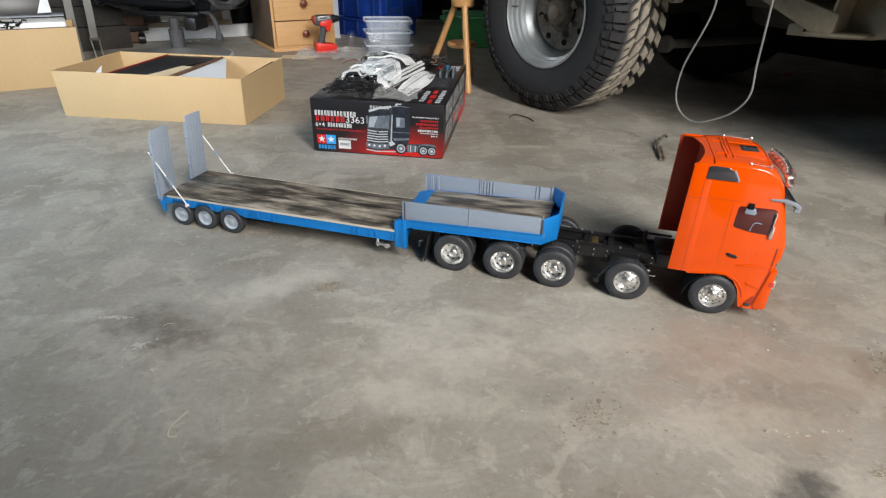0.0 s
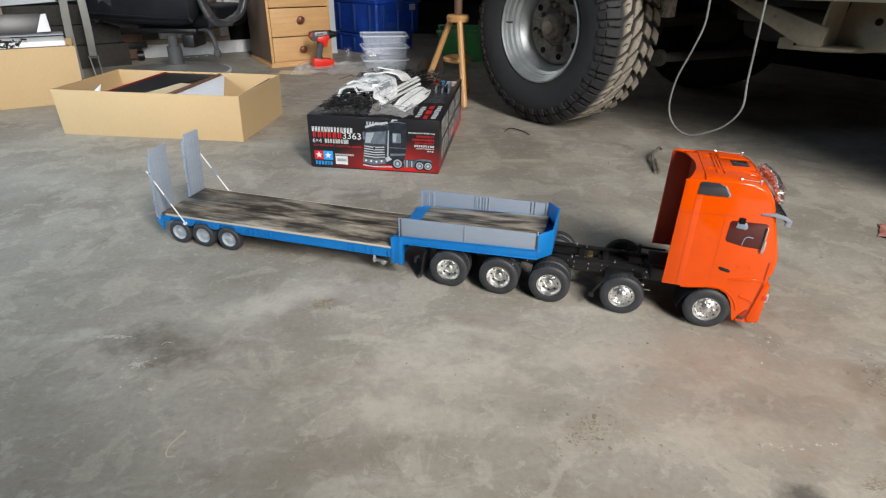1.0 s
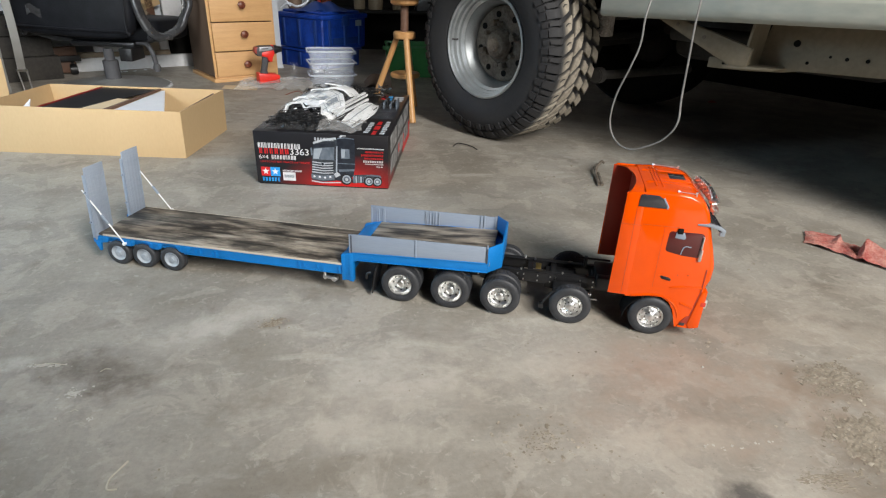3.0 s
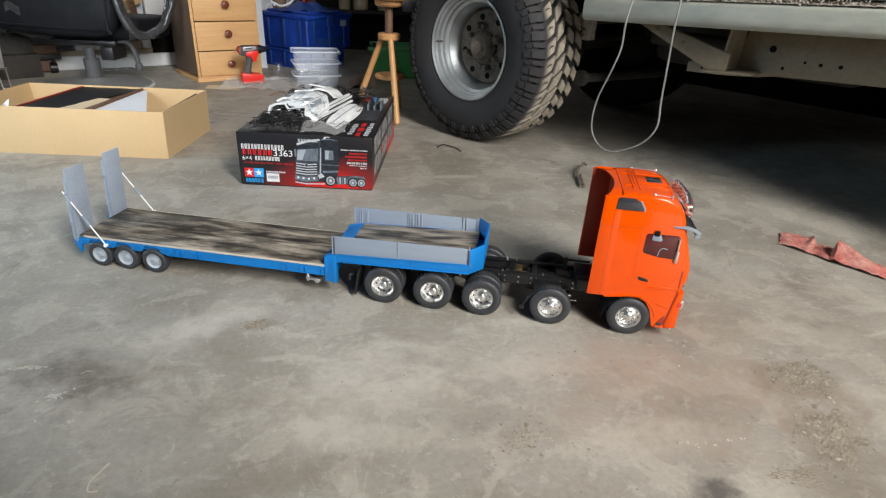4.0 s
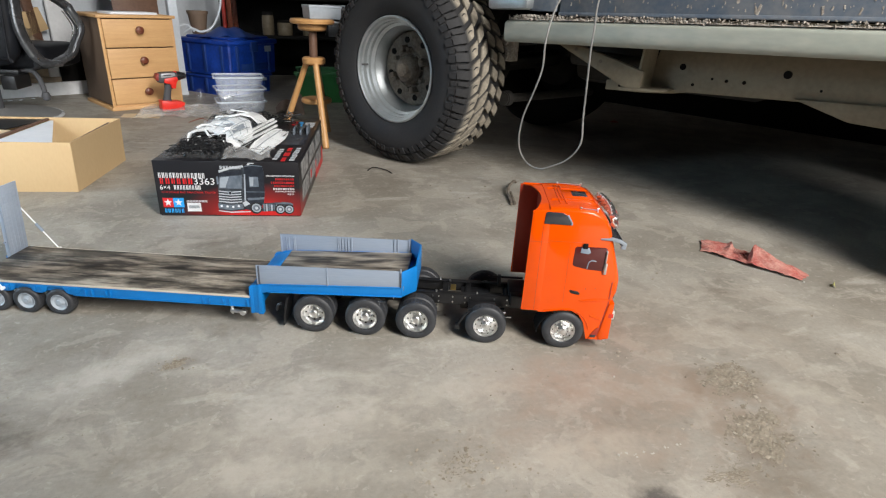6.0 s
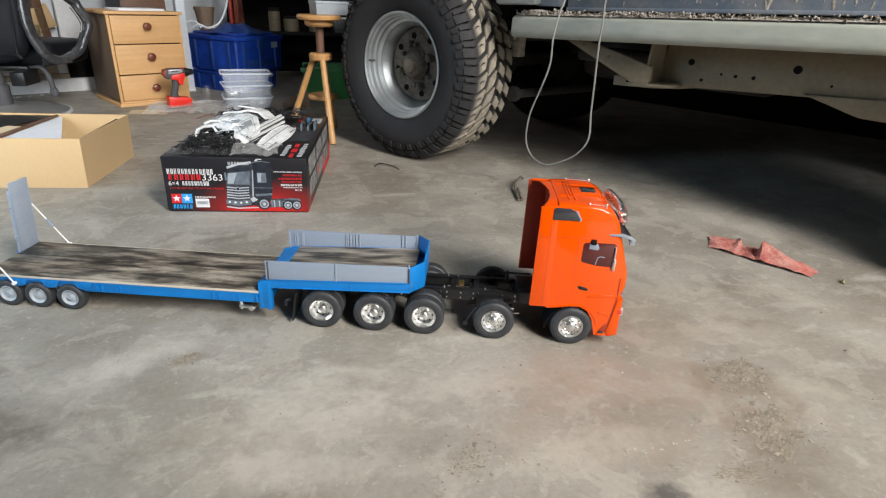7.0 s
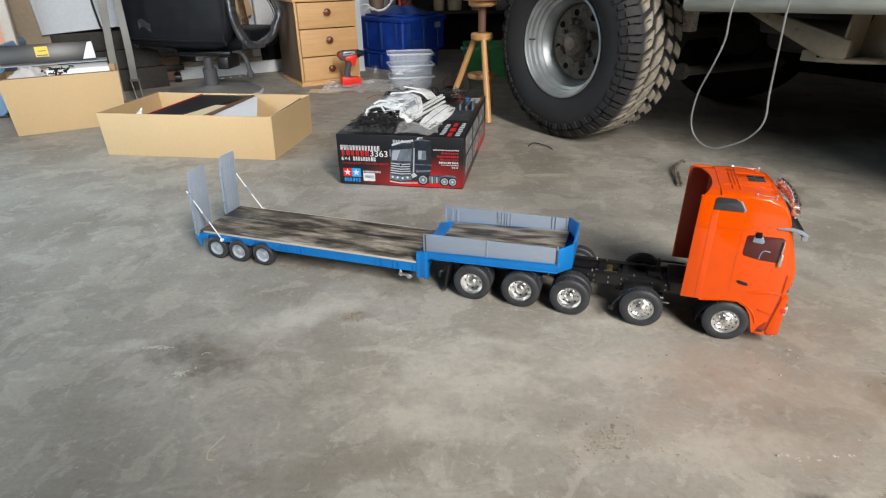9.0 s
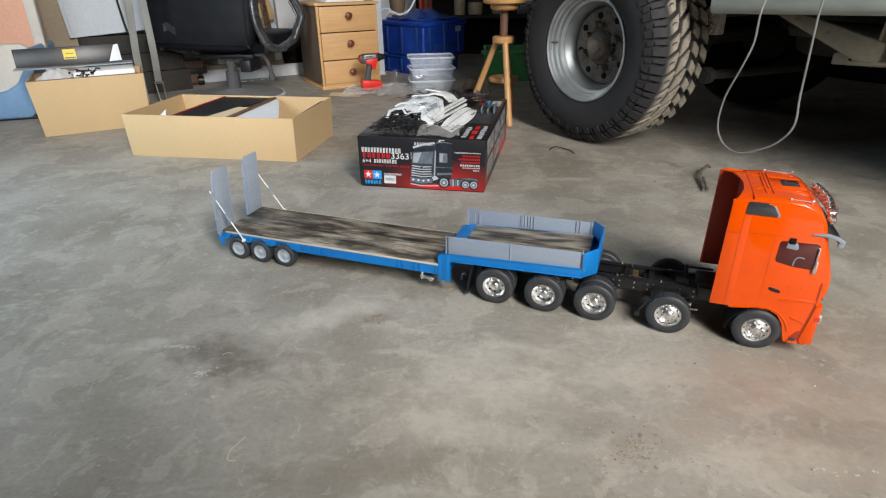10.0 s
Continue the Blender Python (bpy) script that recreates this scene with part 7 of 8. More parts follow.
part("red_edge", Build().loft([[(0.165, 0.020, 0.151), (0.173, 0.020, 0.151), (0.226, 0.418, 0.163), (0.216, 0.418, 0.163)], [(0.165, 0.020, 0.157), (0.173, 0.020, 0.157), (0.226, 0.418, 0.169), (0.216, 0.418, 0.169)]]), TOOL_DARK_RED, lid)
part("white_inside", Build().loft([[(0.440, 0.012, 0.146), (0.668, 0.012, 0.146), (0.490, 0.415, 0.158), (0.478, 0.415, 0.158)], [(0.440, 0.012, 0.150), (0.668, 0.012, 0.150), (0.490, 0.415, 0.162), (0.478, 0.415, 0.162)]]), WHITE_CARD, lid, "white card inner face")
part("dark_edge", Build().loft([[(0.415, 0.020, 0.150), (0.437, 0.020, 0.150), (0.476, 0.416, 0.164), (0.466, 0.416, 0.164)], [(0.415, 0.020, 0.158), (0.437, 0.020, 0.158), (0.476, 0.416, 0.170), (0.466, 0.416, 0.170)]]), DARK_WOOD, lid)
part("tan_inside", Build().loft([[(0.305, 0.020, 0.148), (0.413, 0.020, 0.148), (0.440, 0.235, 0.156), (0.385, 0.235, 0.158)], [(0.305, 0.020, 0.152), (0.413, 0.020, 0.152), (0.440, 0.235, 0.160), (0.385, 0.235, 0.162)]]), CARD_IN, lid)
part("white_flap", Build().loft([[(0.095, 0.030, 0.12), (0.165, 0.030, 0.145), (0.13, 0.10, 0.176)], [(0.095, 0.034, 0.12), (0.165, 0.034, 0.145), (0.13, 0.104, 0.176)]]), WHITE_CARD, lid)

CARTON = pose(-1.875, 2.637, 0, 0, 0, 28)
carton = open_box(CARTON, 0.46, 0.30, 0.252, 0.012, "tall cardboard box packed with model parts")
part("dark_inner_edge", Build().box(0.0, 0.455, 0.0055, 0.011, 0.240, 0.2555, 0.0006), DARK_WOOD, carton)
flap = part("lid", Build().box(-0.075, 0.375, 0.0, 0.004, 0.0, 0.085, 0.001, pose(0.02, 0.205, 0.292, -14, 0, 0)), BOX_BLACK, carton, "black card lid with a yellow label")
part("pale_rim", Build().box(-0.07, 0.44, -0.012, 0.10, 0.280, 0.284, 0.001, pose(0.0, 0.205, 0.0, 0, 0, 0)), RIM_GREY, flap)
part("white_corner", Build().prism([(0.318, 0.002), (0.375, 0.004), (0.372, 0.083), (0.352, 0.080)], "y", -0.003, -0.0005, 0.0005, pose(0.02, 0.205, 0.292, -14, 0, 0)), WHITE_CARD, flap, "white torn corner")
yl = part("yellow_label", Build().box(0.128, 0.182, -0.0025, -0.0005, 0.026, 0.072, 0, pose(0.02, 0.205, 0.292, -14, 0, 0)), YELLOW_LABEL, flap, "small yellow printed label")
part("label_print", Build().box(0.131, 0.179, -0.0035, -0.0022, 0.029, 0.035, 0, pose(0.02, 0.205, 0.292, -14, 0, 0)).box(0.140, 0.173, -0.0035, -0.0022, 0.050, 0.054, 0, pose(0.02, 0.205, 0.292, -14, 0, 0)), PRINT_DARK, yl)
stuffing = thing("bagged_parts", CARTON, "bagged white model parts filling the carton", "model parts")
part("white_tray", Build().box(0.18, 0.44, 0.03, 0.20, 0.225, 0.275, 0.006), WHITE, stuffing)
part("bag_film", Build().sheet(lambda u, v: (0.012 + 0.20 * u, 0.02 + 0.20 * v, 0.235 + 0.05 * math.sin(math.pi * u) * math.sin(math.pi * v) + 0.008 * math.sin(21 * u) * math.sin(17 * v)), 20, 16), MILKY, stuffing, flat=True)
tagged(part("black_clips", tangle(0.17, 0.30, 0.015, 0.06, 0.250, 0.285, 40, 12, 0.003), BLACK, stuffing), kind="stuff")
part("filler", Build().box(0.01, 0.45, 0.012, 0.29, 0.15, 0.226, 0.004), CARD_IN, stuffing)

# ---- off-road vehicle ----
CAR = pose(0.583, 2.436, 0, 0, 0, -56.45)
R_T, R_R = 0.387, 0.213
car = thing("off_road_vehicle", CAR, "lifted off-road vehicle with mud-terrain tyres and cream chassis", "vehicle")
WHEEL_M = pose(0, 0, R_T, 90, 0, 0)


def big_tyre(name, m, label):
    """Carcass of a mud tyre: z runs outwards, the rim's edge at z = 0."""
    r = R_T
    prof = [(R_R - 0.004, -0.012), (R_R + 0.002, 0.002), (R_R + 0.016, 0.010), (R_R + 0.040, 0.020), (r - 0.090, 0.024), (r - 0.055, 0.016), (r - 0.034, 0.002), (r - 0.022, -0.020), (r - 0.016, -0.06), (r - 0.015, -0.14), (r - 0.016, -0.22), (r - 0.022, -0.26), (r - 0.034, -0.282), (r - 0.055, -0.296), (r - 0.090, -0.304), (R_R + 0.016, -0.29), (R_R - 0.004, -0.268)]
    t = part(name, Build().lathe(prof, 96, close=True), TYRE, car, label, angle=50)
    t.matrix_basis = m
    return t


tyre = big_tyre("tyre", WHEEL_M, "black mud-terrain tyre with dusty tread")


def on_tread(pts, r0, r1):
    """A tread block: outline pts as (angle in degrees, z), from radius r0 to r1."""
    ca = sum(p[0] for p in pts) / len(pts)
    cz = sum(p[1] for p in pts) / len(pts)

    def ring(r, s):
        return [(r * math.cos(radians(ca + (p[0] - ca) * s)), r * math.sin(radians(ca + (p[0] - ca) * s)), cz + (p[1] - cz) * s) for p in pts]
    return Build().loft([ring(r0, 0.98), ring(r1 - 0.003, 0.97), ring(r1, 0.88)])


PITCHES = 36
STEP = 360 / PITCHES


def sweep(z):
    """How far a groove has swung round at z across the tread."""
    d = -0.024 - z
    return 60 * d + 260 * d * d if d < 0.13 else 12.2 - 120 * (d - 0.13)


def swept_block(z0, z0r, z1, z1r, width=7.3):
    """A curved tread block between two grooves: its ends lie at z0, z1 on one side, z0r, z1r on the other."""
    left = [(sweep(z0 + (z1 - z0) * k / 4), z0 + (z1 - z0) * k / 4) for k in range(5)]
    right = [(sweep(z0r + (z1r - z0r) * k / 4) + width, z0r + (z1r - z0r) * k / 4) for k in range(5)]
    tip = (left[-1][0] * 0.5 + right[-1][0] * 0.5, (left[-1][1] * 0.5 + right[-1][1] * 0.5) - 0.003)
    return left + [tip] + right[::-1]


def wall_lug(a0, a1, rings):
    """A lug on the tyre's shoulder: rings of (outer radius, z, inner radius, z)."""
    return Build().loft([[(r * math.cos(radians(a)), r * math.sin(radians(a)), z) for a, r, z in ((a0 + 0.15 * k, ro, zo), (a1 - 0.15 * k, ro, zo), (a1 - 0.3 - 0.15 * k, ri, zi), (a0 + 0.3 + 0.15 * k, ri, zi))] for k, (ro, zo, ri, zi) in enumerate(rings)])


LONG = ((R_T - 0.003, -0.026, R_T - 0.032, 0.002), (R_T - 0.006, -0.012, R_T - 0.033, 0.012), (R_T - 0.014, 0.000, R_T - 0.037, 0.0185))
OUTER = ((R_T - 0.006, -0.026, R_T - 0.030, 0.000), (R_T - 0.010, -0.012, R_T - 0.030, 0.008), (R_T - 0.018, -0.003, R_T - 0.034, 0.0125))
INNER = ((R_T - 0.042, 0.006, R_T - 0.062, 0.016), (R_T - 0.043, 0.015, R_T - 0.062, 0.0235))
blocks = [
    ("tread_block", on_tread(swept_block(-0.020, -0.020, -0.072, -0.088, 7.0), R_T - 0.022, R_T), TREAD, 0.0),
    ("tread_block", on_tread(swept_block(-0.090, -0.108, -0.136, -0.150, 6.8), R_T - 0.020, R_T), TREAD, 4.0),
    ("tread_block", on_tread(swept_block(-0.163, -0.172, -0.195, -0.203, 6.8), R_T - 0.020, R_T), TREAD, 0.0),
    ("tread_block", on_tread(swept_block(-0.215, -0.222, -0.256, -0.256, 6.6), R_T - 0.022, R_T - 0.002), TREAD, 4.0),
    ("tread_sipe", on_tread([(4.9, -0.038), (5.5, -0.038), (6.9, -0.052), (6.9, -0.066), (6.4, -0.067), (6.2, -0.055)], R_T - 0.004, R_T + 0.0012), TYRE, 0.4),
    ("shoulder_lug", wall_lug(0.2, 5.4, LONG), TYRE, 0.0),
    ("shoulder_lug", wall_lug(6.2, 9.4, OUTER), TYRE, 0.0),
    ("side_lug", wall_lug(6.0, 9.3, INNER), TYRE, 0.0),
    ("side_lug", wall_lug(0.5, 4.9, ((R_T - 0.041, 0.006, R_T - 0.068, 0.018), (R_T - 0.042, 0.019, R_T - 0.068, 0.0275))), TYRE, 0.0),
    ("side_lug", wall_lug(0.3, 7.0, ((R_T - 0.010, -0.256, R_T - 0.040, -0.290), (R_T - 0.001, -0.258, R_T - 0.040, -0.302))), TYRE, 13.0),
]
for nm, b, mt, a0 in blocks:
    first = part(nm, b, mt, tyre, angle=25)
    first.matrix_basis = pose(0, 0, 0, 0, 0, a0)
    for k in range(1, PITCHES):
        o = first.copy()
        scene.collection.objects.link(o)
        o.matrix_basis = pose(0, 0, 0, 0, 0, a0 + STEP * k)
rim = part("rim", Build().lathe([(R_R - 0.004, -0.27), (R_R - 0.010, -0.012), (R_R + 0.001, 0.000), (R_R + 0.001, 0.006), (R_R - 0.005, 0.009), (R_R - 0.010, 0.004), (R_R - 0.012, -0.008), (R_R - 0.018, -0.013), (R_R - 0.019, -0.030), (R_R - 0.026, -0.036), (R_R - 0.027, -0.050), (R_R - 0.038, -0.060), (R_R - 0.040, -0.072), (R_R - 0.053, -0.090), (R_R - 0.058, -0.125), (R_R - 0.060, -0.20)], 72), ALLOY, car, "deep galvanised steel rim")
rim.matrix_basis = WHEEL_M
part("wheel_centre", Build().lathe([(0.157, -0.128), (0.150, -0.114), (0.140, -0.108), (0.095, -0.110), (0.078, -0.104), (0.070, -0.110), (0.062, -0.112), (0.055, -0.075), (0.046, -0.064), (0.030, -0.060), (0.026, -0.048), (0, -0.046)], 48), HUB, rim, "rusty grey wheel centre")
for k in range(8):
    a = radians(45 * k + 12)
    part("vent_hole", Build().cyl((0.120 * math.cos(a), 0.120 * math.sin(a), -0.112), (0.120 * math.cos(a), 0.120 * math.sin(a), -0.1055), 0.0125, n=18), MATT_BLACK, rim)
for k in range(6):
    a = radians(60 * k + 30)
    part("wheel_nut", Build().cyl((0.082 * math.cos(a), 0.082 * math.sin(a), -0.110), (0.082 * math.cos(a), 0.082 * math.sin(a), -0.082), 0.011, 0.009, 6), HUB, rim)
part("hub_flange", Build().lathe([(0.066, -0.112), (0.066, -0.098), (0.060, -0.094), (0, -0.094)], 6), HUB, rim)
for k in range(4):
    a = radians(90 * k + 20)
    part("hub_clamp", Build().box(-0.013, 0.013, -0.011, 0.011, -0.112, -0.074, 0.003, pose(0.088 * math.cos(a), 0.088 * math.sin(a), 0, 0, 0, math.degrees(a))), HUB, rim)
part("valve_stem", Build().cyl((-0.182, 0.006, -0.030), (-0.200, 0.006, -0.008), 0.004, n=8), BLACK, rim)
# Near rear wheel is unseen, placed so its shadow edge suits the floor.
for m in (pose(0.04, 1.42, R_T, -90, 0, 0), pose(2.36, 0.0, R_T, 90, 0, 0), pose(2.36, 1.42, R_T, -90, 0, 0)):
    t = big_tyre("tyre", m, "black tyre, its shade put into a darker colour")
    # Near-black replaces the tyre rubber here, as painted shade.
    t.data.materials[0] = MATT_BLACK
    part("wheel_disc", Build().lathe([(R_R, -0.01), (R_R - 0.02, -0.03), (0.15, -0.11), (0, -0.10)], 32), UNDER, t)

# body side: it rises a little towards the rear
BODY = pose(0, 0, 0, 0, -1.7, 0)
sill = part("rock_slider", Build().prism([(0.100, 0.518), (0.088, 0.528), (0.086, 0.545), (0.090, 0.585), (0.106, 0.594), (0.170, 0.594), (0.170, 0.518)], "x", 0.490, 2.35, 0.006), SILL, car, "dull grey-green side step rail")
sill.matrix_basis = BODY
door = part("door", Build().box(0.70, 1.75, 0.105, 0.16, 0.609, 1.35, 0.010), DOOR_PAINT, car, "dusty blue-grey door")
door.matrix_basis = BODY
part("door_fold", Build().box(0.70, 1.75, 0.1035, 0.108, 0.611, 0.622, 0.002), DOOR_PAINT, door)
quarter = part("quarter_panel", Build().box(1.76, 2.95, 0.105, 0.16, 0.609, 1.35, 0.010), DOOR_PAINT, car)
quarter.matrix_basis = BODY
wing = part("front_wing", Build().prism([(-0.62, 0.80), (-0.46, 0.86), (-0.30, 0.93), (0.0, 0.96), (0.30, 0.93), (0.46, 0.84), (0.56, 0.66), (0.58, 0.625), (0.69, 0.622), (0.69, 1.15), (-0.62, 1.15)], "y", 0.105, 0.16, 0.006), DOOR_PAINT, car, "blue-grey front wing")
wing.matrix_basis = BODY
arch = part("arch_flare", Build().box(0.43, 0.60, 0.060, 0.115, 0.628, 0.670, 0.014), ALLOY, car, "silver edge of the wheel arch")
arch.matrix_basis = BODY
# The shell's dark colour carries the shade under the vehicle.
tub = part("body_shell", Build().box(-0.60, 2.95, 0.165, 1.42, 0.66, 1.30, 0.02).box(0.7, 2.95, 0.20, 1.38, 1.30, 1.9, 0.05), UNDER, car, "underside and body, coloured dark for shade")
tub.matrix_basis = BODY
lip = part("floor_lip", Build().box(0.52, 2.35, 0.112, 0.40, 0.596, 0.606, 0.003), CHASSIS, car)
lip.matrix_basis = BODY
def lump(b, s, m, rnd):
    """A broken crumb: a box with shaken corners."""
    bm = bmesh.new()
    bmesh.ops.create_cube(bm, size=2 * s)
    for v in bm.verts:
        v.co += Vector((rnd.uniform(-0.55, 0.55), rnd.uniform(-0.55, 0.55), rnd.uniform(-0.55, 0.55))) * s
    return b.take(bm, m)


crust = Build()
rnd = random.Random(9)
for _ in range(1500):
    q = rnd.random()
    x = rnd.uniform(0.52, 2.2) if q < 0.35 else (rnd.gauss(1.02, 0.13) if q < 0.75 else rnd.gauss(0.62, 0.05))
    s = rnd.uniform(0.0007, 0.0024) if rnd.random() < 0.93 else rnd.uniform(0.0024, 0.0042)
    lump(crust, s, pose(min(2.3, max(0.5, x)), 0.098 + rnd.random() * 0.014, 0.596 + rnd.random() ** 2 * 0.016, rnd.random() * 360, rnd.random() * 360, rnd.random() * 360), rnd)
crust.sheet(lambda u, v: (0.505 + 1.84 * u, 0.096 + 0.026 * v, 0.5955 + 0.014 * v * (0.35 + 0.65 * abs(math.sin(31 * u) * math.sin(77 * u + 2)) + 0.25 * math.sin(190 * u))), 260, 3)
splash = Build()
for _ in range(150):
    x, z = rnd.uniform(0.74, 1.74), 0.632 + abs(rnd.gauss(0, 0.05))
    s = rnd.uniform(0.0006, 0.0018) if rnd.random() < 0.9 else rnd.uniform(0.0018, 0.0030)
    lump(splash, s, pose(x, 0.1045, z, 0, rnd.uniform(-14, 14), 0) @ Matrix.Diagonal((1, 0.22, rnd.uniform(0.9, 4.5), 1)), rnd)
splashes = tagged(part("mud_splash", splash, MUD, car, "dried mud splashes on the door", flat=True), kind="stuff")
splashes.matrix_basis = BODY
mud = tagged(part("mud_crust", crust, MUD, car, "crumbs of dried mud on the sill", flat=True), kind="stuff")
mud.matrix_basis = BODY
rail = part("chassis_rail", Build().prism([(0.95, 0.389), (1.05, 0.398), (1.10, 0.408), (2.9, 0.478), (2.9, 0.600), (1.00, 0.600), (0.965, 0.446), (0.805, 0.418), (0.805, 0.384)], "y", 0.30, 0.37, 0.004), CHASSIS, car, "cream painted chassis rail")
for x, z, r in ((1.073, 0.490, 0.0105), (1.391, 0.497, 0.0125), (1.175, 0.461, 0.004), (1.22, 0.459, 0.0055), (1.274, 0.460, 0.006), (1.116, 0.436, 0.005), (1.49, 0.460, 0.004), (0.86, 0.404, 0.005)):
    part("rail_hole", Build().cyl((x, 0.2985, z), (x, 0.305, z), r, n=16), MATT_BLACK, rail)
part("rail_hanger", Build().prism([(1.42, 0.430), (1.90, 0.450), (1.90, 0.390), (1.70, 0.375), (1.58, 0.380)], "y", 0.285, 0.375, 0.008), CHASSIS, rail)
out = part("outrigger", Build().prism([(0.60, 0.556), (0.66, 0.528), (0.930, 0.405), (0.965, 0.400), (0.975, 0.420), (0.980, 0.470), (0.80, 0.520), (0.66, 0.552)], "y", 0.195, 0.215, 0.004).prism([(0.90, 0.400), (1.06, 0.412), (1.05, 0.418), (0.90, 0.412)], "y", 0.19, 0.30, 0.002), CHASSIS, car, "cream chassis outrigger")
part("outrigger_web", Build().loft([[(0.955, 0.20, 0.42), (0.965, 0.30, 0.41), (0.975, 0.30, 0.56), (0.965, 0.20, 0.56)], [(0.963, 0.20, 0.42), (0.973, 0.30, 0.41), (0.983, 0.30, 0.56), (0.973, 0.20, 0.56)]]), CHASSIS, out)
for x, z in ((0.72, 0.522), (0.82, 0.490)):
    part("bolt", Build().cyl((x, 0.1930, z), (x, 0.196, z), 0.006, n=10), HUB, out)
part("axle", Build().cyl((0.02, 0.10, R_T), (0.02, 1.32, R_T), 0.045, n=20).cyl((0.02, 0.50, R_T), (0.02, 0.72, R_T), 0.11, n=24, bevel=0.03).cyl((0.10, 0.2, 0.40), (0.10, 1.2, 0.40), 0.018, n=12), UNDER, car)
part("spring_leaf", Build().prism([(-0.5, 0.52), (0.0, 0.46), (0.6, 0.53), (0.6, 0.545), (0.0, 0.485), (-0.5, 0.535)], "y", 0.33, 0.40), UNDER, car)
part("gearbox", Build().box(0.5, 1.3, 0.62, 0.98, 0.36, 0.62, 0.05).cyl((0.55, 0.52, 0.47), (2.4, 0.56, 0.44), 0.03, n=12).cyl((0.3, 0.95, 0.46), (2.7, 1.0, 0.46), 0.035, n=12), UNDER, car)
part("yellow_spring", Build().tube([(0.22 + 0.0 * k + 0.03 * math.cos(k * 0.9), 0.36 + 0.03 * math.sin(k * 0.9), 0.40 + 0.006 * k) for k in range(34)], 0.006, 6), YELLOW_LABEL, car, "yellow damper spring")

part("spring_shackle", Build().box(0.330, 0.392, 0.280, 0.335, 0.445, 0.545, 0.006).cyl((0.360, 0.270, 0.470), (0.360, 0.345, 0.470), 0.020, n=14).cyl((0.360, 0.270, 0.525), (0.360, 0.345, 0.525), 0.016, n=14), MUD, car, "muddy yellow-brown spring shackle")
part("track_rod", Build().cyl((0.390, 0.260, 0.300), (0.470, 0.900, 0.285), 0.018, n=12).cyl((0.390, 0.250, 0.300), (0.392, 0.290, 0.300), 0.032, n=14, bevel=0.005), UNDER, car, "dark dirty track rod")

# the hanging cable
loop = [(0.730, 0.100, 0.75), (0.718, 0.02, 0.659), (0.721, -0.03, 0.558), (0.719, -0.03, 0.470), (0.697, -0.03, 0.394), (0.661, -0.03, 0.294), (0.655, -0.03, 0.202), (0.686, -0.03, 0.147), (0.742, -0.03, 0.127), (0.800, -0.03, 0.148), (0.858, -0.03, 0.187), (0.894, -0.03, 0.246), (0.890, -0.03, 0.328), (0.887, -0.03, 0.435), (0.884, -0.03, 0.536), (0.872, 0.0, 0.610), (0.853, 0.04, 0.670), (0.840, 0.100, 0.75)]
cable = tagged(part("hanging_cable", Build().tube(smooth(loop, 6), 0.0032, 10), CABLE), "grey cable hanging in a loop from the vehicle", "cable")
cable.matrix_basis = CAR

# ---- loose things on the floor ----
NEAR_EDGE = smooth([(-0.095, 0.062, 0), (-0.050, -0.008, 0), (-0.018, -0.078, 0), (0.045, -0.166, 0)], 8)
FAR_EDGE = smooth([(-0.032, 0.138, 0), (0.018, 0.062, 0), (0.040, -0.028, 0), (0.092, -0.152, 0)], 8)


def rag(u, v):
    """A cloth strip thrown down: pulled up into one peak, creased across."""
    k = min(int(u * 24), 23)
    a = NEAR_EDGE[k].lerp(NEAR_EDGE[k + 1], u * 24 - k)
    b = FAR_EDGE[k].lerp(FAR_EDGE[k + 1], u * 24 - k)
    p = a.lerp(b, v) + Vector((0.003 * math.sin(19 * u + 3 * v), 0.002 * math.sin(17 * v + 9 * u), 0))
    tent = max(0.0, min((u - 0.555) / 0.055, (0.95 - u) / 0.34, 1.0))
    peak = 0.043 * tent * math.exp(-((v - 0.62) / 0.40) ** 2)
    ridge = 0.013 * max(0.0, 1 - abs(u - 0.27 - 0.06 * v) / 0.045) * v + 0.003 * v
    fold = lambda k: 1 - 2 * abs((k % 1.0) - 0.5)
    crease = 0.0045 * fold(2.6 * u + 0.9 * v) + 0.0030 * fold(5.3 * u - 2.4 * v + 0.3) + 0.0022 * fold(9.1 * u + 3.7 * v) + 0.0012 * fold(17 * u - 8 * v)
    # the steep side of the tent is pulled over towards the flat end
    lean = NEAR_EDGE[0].lerp(FAR_EDGE[0], 0.5) - NEAR_EDGE[24].lerp(FAR_EDGE[24], 0.5)
    p += lean.normalized() * 0.22 * peak
    return (p.x, p.y, 0.002 + peak + ridge + crease * min(1.0, 9 * u, 9 * (1 - u)))


cloth = tagged(part("red_rag", Build().sheet(rag, 110, 34), RED_CLOTH, angle=14), "crumpled faded red cloth on the concrete", "cloth")
cloth.matrix_basis = pose(1.368, 1.218, 0)


def twig(name, pts, r, mat, label, cat):
    tagged(part(name, Build().tube(smooth(pts, 5), r, 6), mat), label, cat)


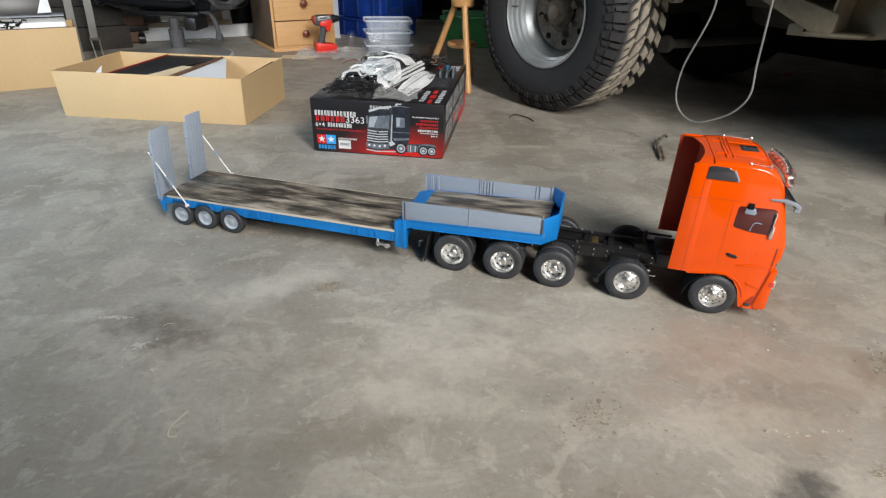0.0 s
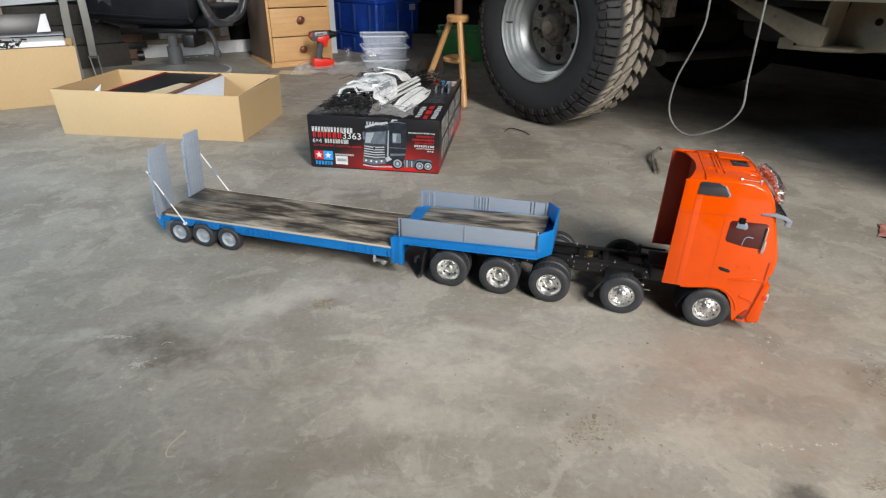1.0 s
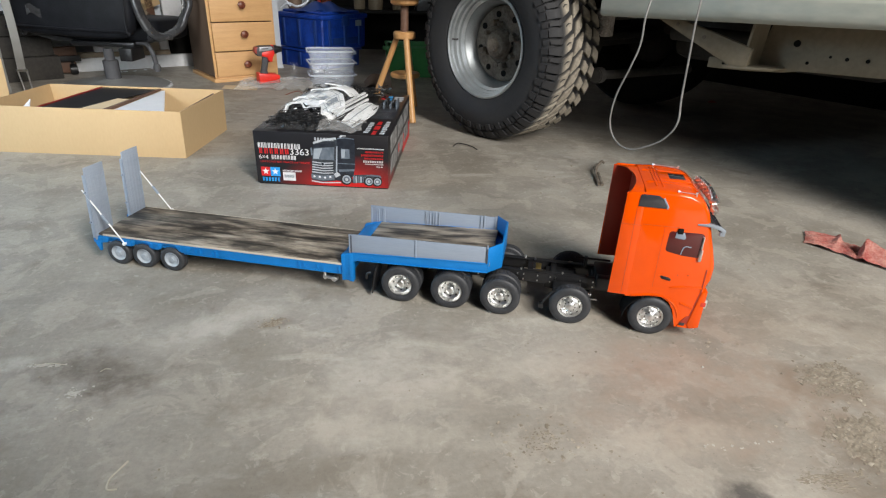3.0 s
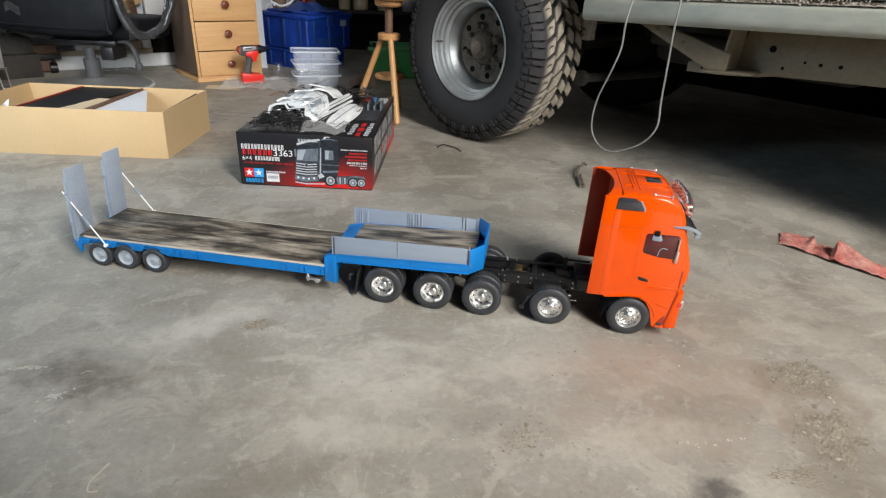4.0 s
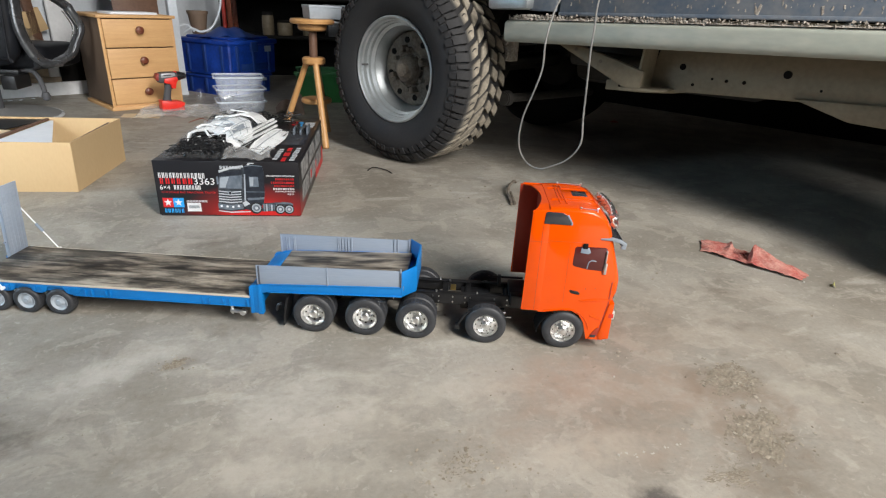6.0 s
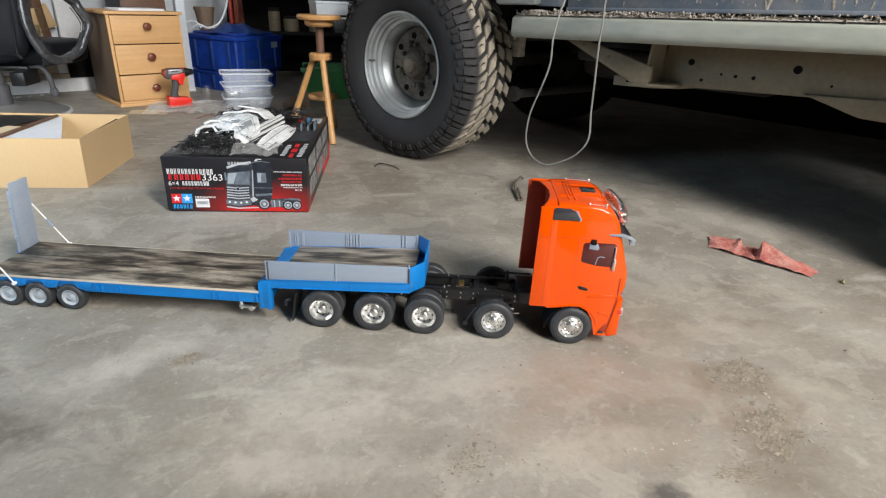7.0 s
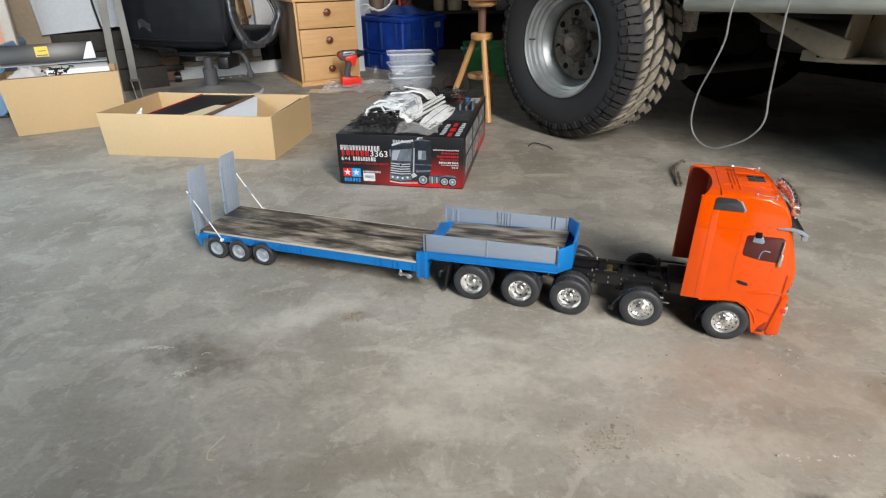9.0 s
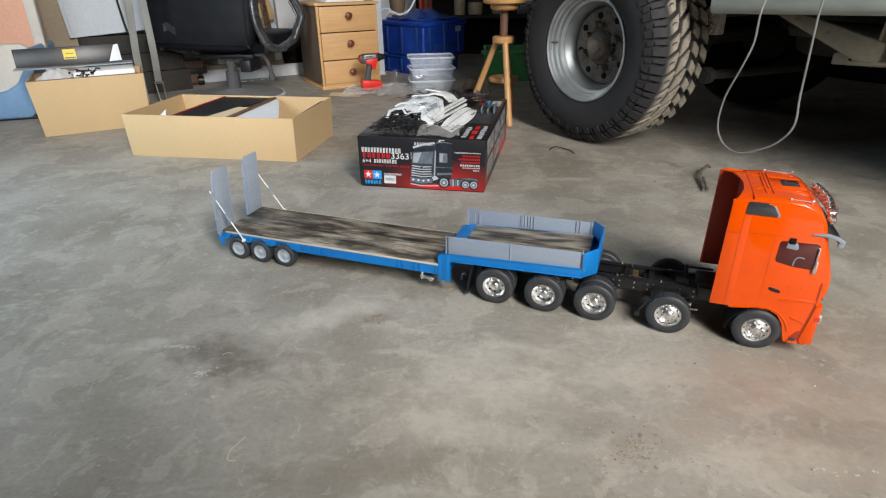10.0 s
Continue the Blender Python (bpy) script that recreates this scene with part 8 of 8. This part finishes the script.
twig("dry_stalk", [(-0.321, 0.682, 0.003), (-0.328, 0.664, 0.005), (-0.335, 0.650, 0.004), (-0.333, 0.633, 0.003), (-0.320, 0.632, 0.003)], 0.0014, STRAW, "thin dry bent stalk on the concrete", "stalk")
twig("bent_wire", [(0.445, 2.29, 0.004), (0.475, 2.33, 0.006), (0.52, 2.28, 0.006), (0.535, 2.235, 0.004)], 0.0018, BLACK, "bent black wire on the concrete", "wire")
tagged(part("metal_clip", Build().tube(smooth([(0.872, 1.781, 0.007), (0.888, 1.835, 0.010), (0.902, 1.886, 0.014), (0.925, 1.935, 0.020), (0.950, 1.985, 0.012)], 5), 0.0055, 8).tube(smooth([(0.884, 1.779, 0.007), (0.898, 1.835, 0.010), (0.912, 1.886, 0.014)], 5), 0.0050, 8).tube(smooth([(0.925, 1.935, 0.018), (0.965, 1.985, 0.026), (0.990, 2.015, 0.010)], 5), 0.0042, 8), HUB), "dull metal clip lying on the concrete", "clip")
for x, y, ln, turn in ((-0.555, 0.936, 0.052, -5), (-0.436, 0.903, 0.018, 20), (-0.445, 0.802, 0.012, 2)):
    s = tagged(part("straw", Build().tube([(0, 0, 0.002), (ln * 0.5, 0.004, 0.003), (ln, 0, 0.002)], 0.0007, 5), STRAW), "pale bit of straw on the concrete", "straw", "straw bits")
    s.matrix_basis = pose(x, y, 0, 0, 0, turn)

red_bit = tagged(part("red_scrap", Build().sheet(lambda u, v: (0.05 * u, 0.022 * v + 0.006 * u, 0.003 + 0.008 * math.sin(math.pi * u) * v), 8, 5, 0.0015), RED_CLOTH), "small red plastic scrap in the shade under the vehicle", "scrap")
red_bit.matrix_basis = pose(2.16, 3.17, 0, 0, 0, -20)
leaf_bit = Build().sheet(lambda u, v: ((u - 0.5) * 0.022, (v - 0.5) * 0.011 * (1.2 - u), 0.002 + 0.006 * math.sin(math.pi * v) + 0.003 * u), 8, 6, 0.0006)
leaf = tagged(part("leaf_scrap", leaf_bit, LEAF_SCRAP), "small curled yellowish leaf scrap on the concrete", "leaf")
leaf.matrix_basis = pose(1.477, 1.005, 0, 0, 0, 35)
grit = Build()
rnd = random.Random(21)


def crumbs(cx, cy, sx, sy, count, s0, s1):
    for _ in range(count):
        s = rnd.uniform(s0, s1)
        grit.box(-s, s, -s * rnd.uniform(0.5, 1), s, -s * 0.4, s * 0.5, 0, pose(rnd.gauss(cx, sx), rnd.gauss(cy, sy), s * 0.3, rnd.uniform(-30, 30), rnd.uniform(-30, 30), rnd.random() * 360))


crumbs(0.886, 0.728, 0.034, 0.028, 90, 0.0004, 0.0013)
crumbs(0.81, 0.575, 0.05, 0.035, 80, 0.0004, 0.0013)
crumbs(0.30, 0.65, 0.04, 0.03, 70, 0.0004, 0.0013)
crumbs(-0.15, 1.03, 0.02, 0.012, 30, 0.0008, 0.002)
crumbs(0.62, 0.85, 0.10, 0.06, 30, 0.0008, 0.002)
crumbs(0.2, 0.9, 0.6, 0.35, 90, 0.0006, 0.0018)
crumbs(0.9, 1.6, 0.5, 0.4, 60, 0.001, 0.003)
for cx, cy, sx, sy, count in ((0.886, 0.728, 0.036, 0.030, 60), (0.81, 0.575, 0.055, 0.038, 60), (0.30, 0.65, 0.045, 0.032, 60), (-0.16, 1.03, 0.022, 0.014, 16), (0.72, 0.86, 0.03, 0.02, 12)):
    for _ in range(count):
        s = rnd.uniform(0.0008, 0.0028)
        lump(grit, s, pose(rnd.gauss(cx, sx), rnd.gauss(cy, sy), 0.0, 0, 0, rnd.random() * 360) @ Matrix.Diagonal((rnd.uniform(0.7, 1.6), 1, 0.35, 1)), rnd)


def dirt_patch(x, y, rx, ry, height, seed, turn):
    """Crumbly trodden dirt, thinning out to nothing at a ragged edge."""
    def at(u, v):
        px, py = 2 * u - 1, 2 * v - 1
        q = Vector((px * 3.1 + seed, py * 3.1, seed * 0.7))
        edge = 1 - math.hypot(px, py) + 0.55 * noise.noise(q)
        rough = 0.5 + 0.5 * noise.noise(q * 4.0) + 0.4 * noise.noise(q * 11.0)
        return (px * rx, py * ry, max(-0.002, min(1.0, 1.6 * edge) * height * rough - 0.0006))
    o = tagged(part("dirt_patch", Build().sheet(at, 64, 64), DRY_DIRT, angle=20), "crumbly dry dirt trodden onto the concrete", "dirt", "dirt patches", "stuff")
    o.matrix_basis = pose(x, y, 0, 0, 0, turn)


dirt_patch(0.886, 0.728, 0.085, 0.060, 0.0022, 1.3, 20)
dirt_patch(0.815, 0.585, 0.105, 0.060, 0.0024, 4.7, 35)
dirt_patch(0.70, 0.515, 0.080, 0.030, 0.0014, 8.2, -5)
dirt_patch(0.300, 0.650, 0.055, 0.035, 0.0010, 6.1, 15)
dirt_patch(-0.155, 1.032, 0.036, 0.022, 0.0018, 2.4, 25)
tagged(part("floor_grit", grit, CRUMB), "scattered grit and crumbs on the concrete", "grit", kind="stuff")
chip = Build()
for _ in range(22):
    s = rnd.uniform(0.0006, 0.0017)
    chip.box(-s, s, -s * 0.7, s * 0.7, -s * 0.4, s * 0.4, 0, pose(rnd.uniform(-0.8, 1.5), rnd.uniform(0.55, 1.9), s * 0.3, 0, 0, rnd.random() * 360))
for x, y, ln, wd, turn, count in ((-0.540, 0.936, 0.030, 0.0035, -4, 60), (-0.459, 0.850, 0.014, 0.009, 30, 40), (-0.407, 0.782, 0.006, 0.004, 0, 6), (0.60, 0.598, 0.045, 0.006, 0, 12)):
    for _ in range(count):
        s = rnd.uniform(0.0006, 0.0019)
        lump(chip, s, pose(x, y, 0.0, 0, 0, turn) @ pose(rnd.gauss(0, ln * 0.6), rnd.gauss(0, wd * 0.6), 0.0003, 0, 0, rnd.random() * 360) @ Matrix.Diagonal((rnd.uniform(0.8, 1.7), 1, 0.28, 1)), rnd)
for x, y in ((0.548, 0.602), (1.417, 1.042), (-0.47, 0.815), (-0.462, 0.79), (0.66, 0.79)):
    lump(chip, 0.0016, pose(x, y, 0.0008, 0, 0, x * 900), rnd)
tagged(part("pale_chips", chip, CHIP), "tiny pale chips scattered on the concrete", "chips", kind="stuff")
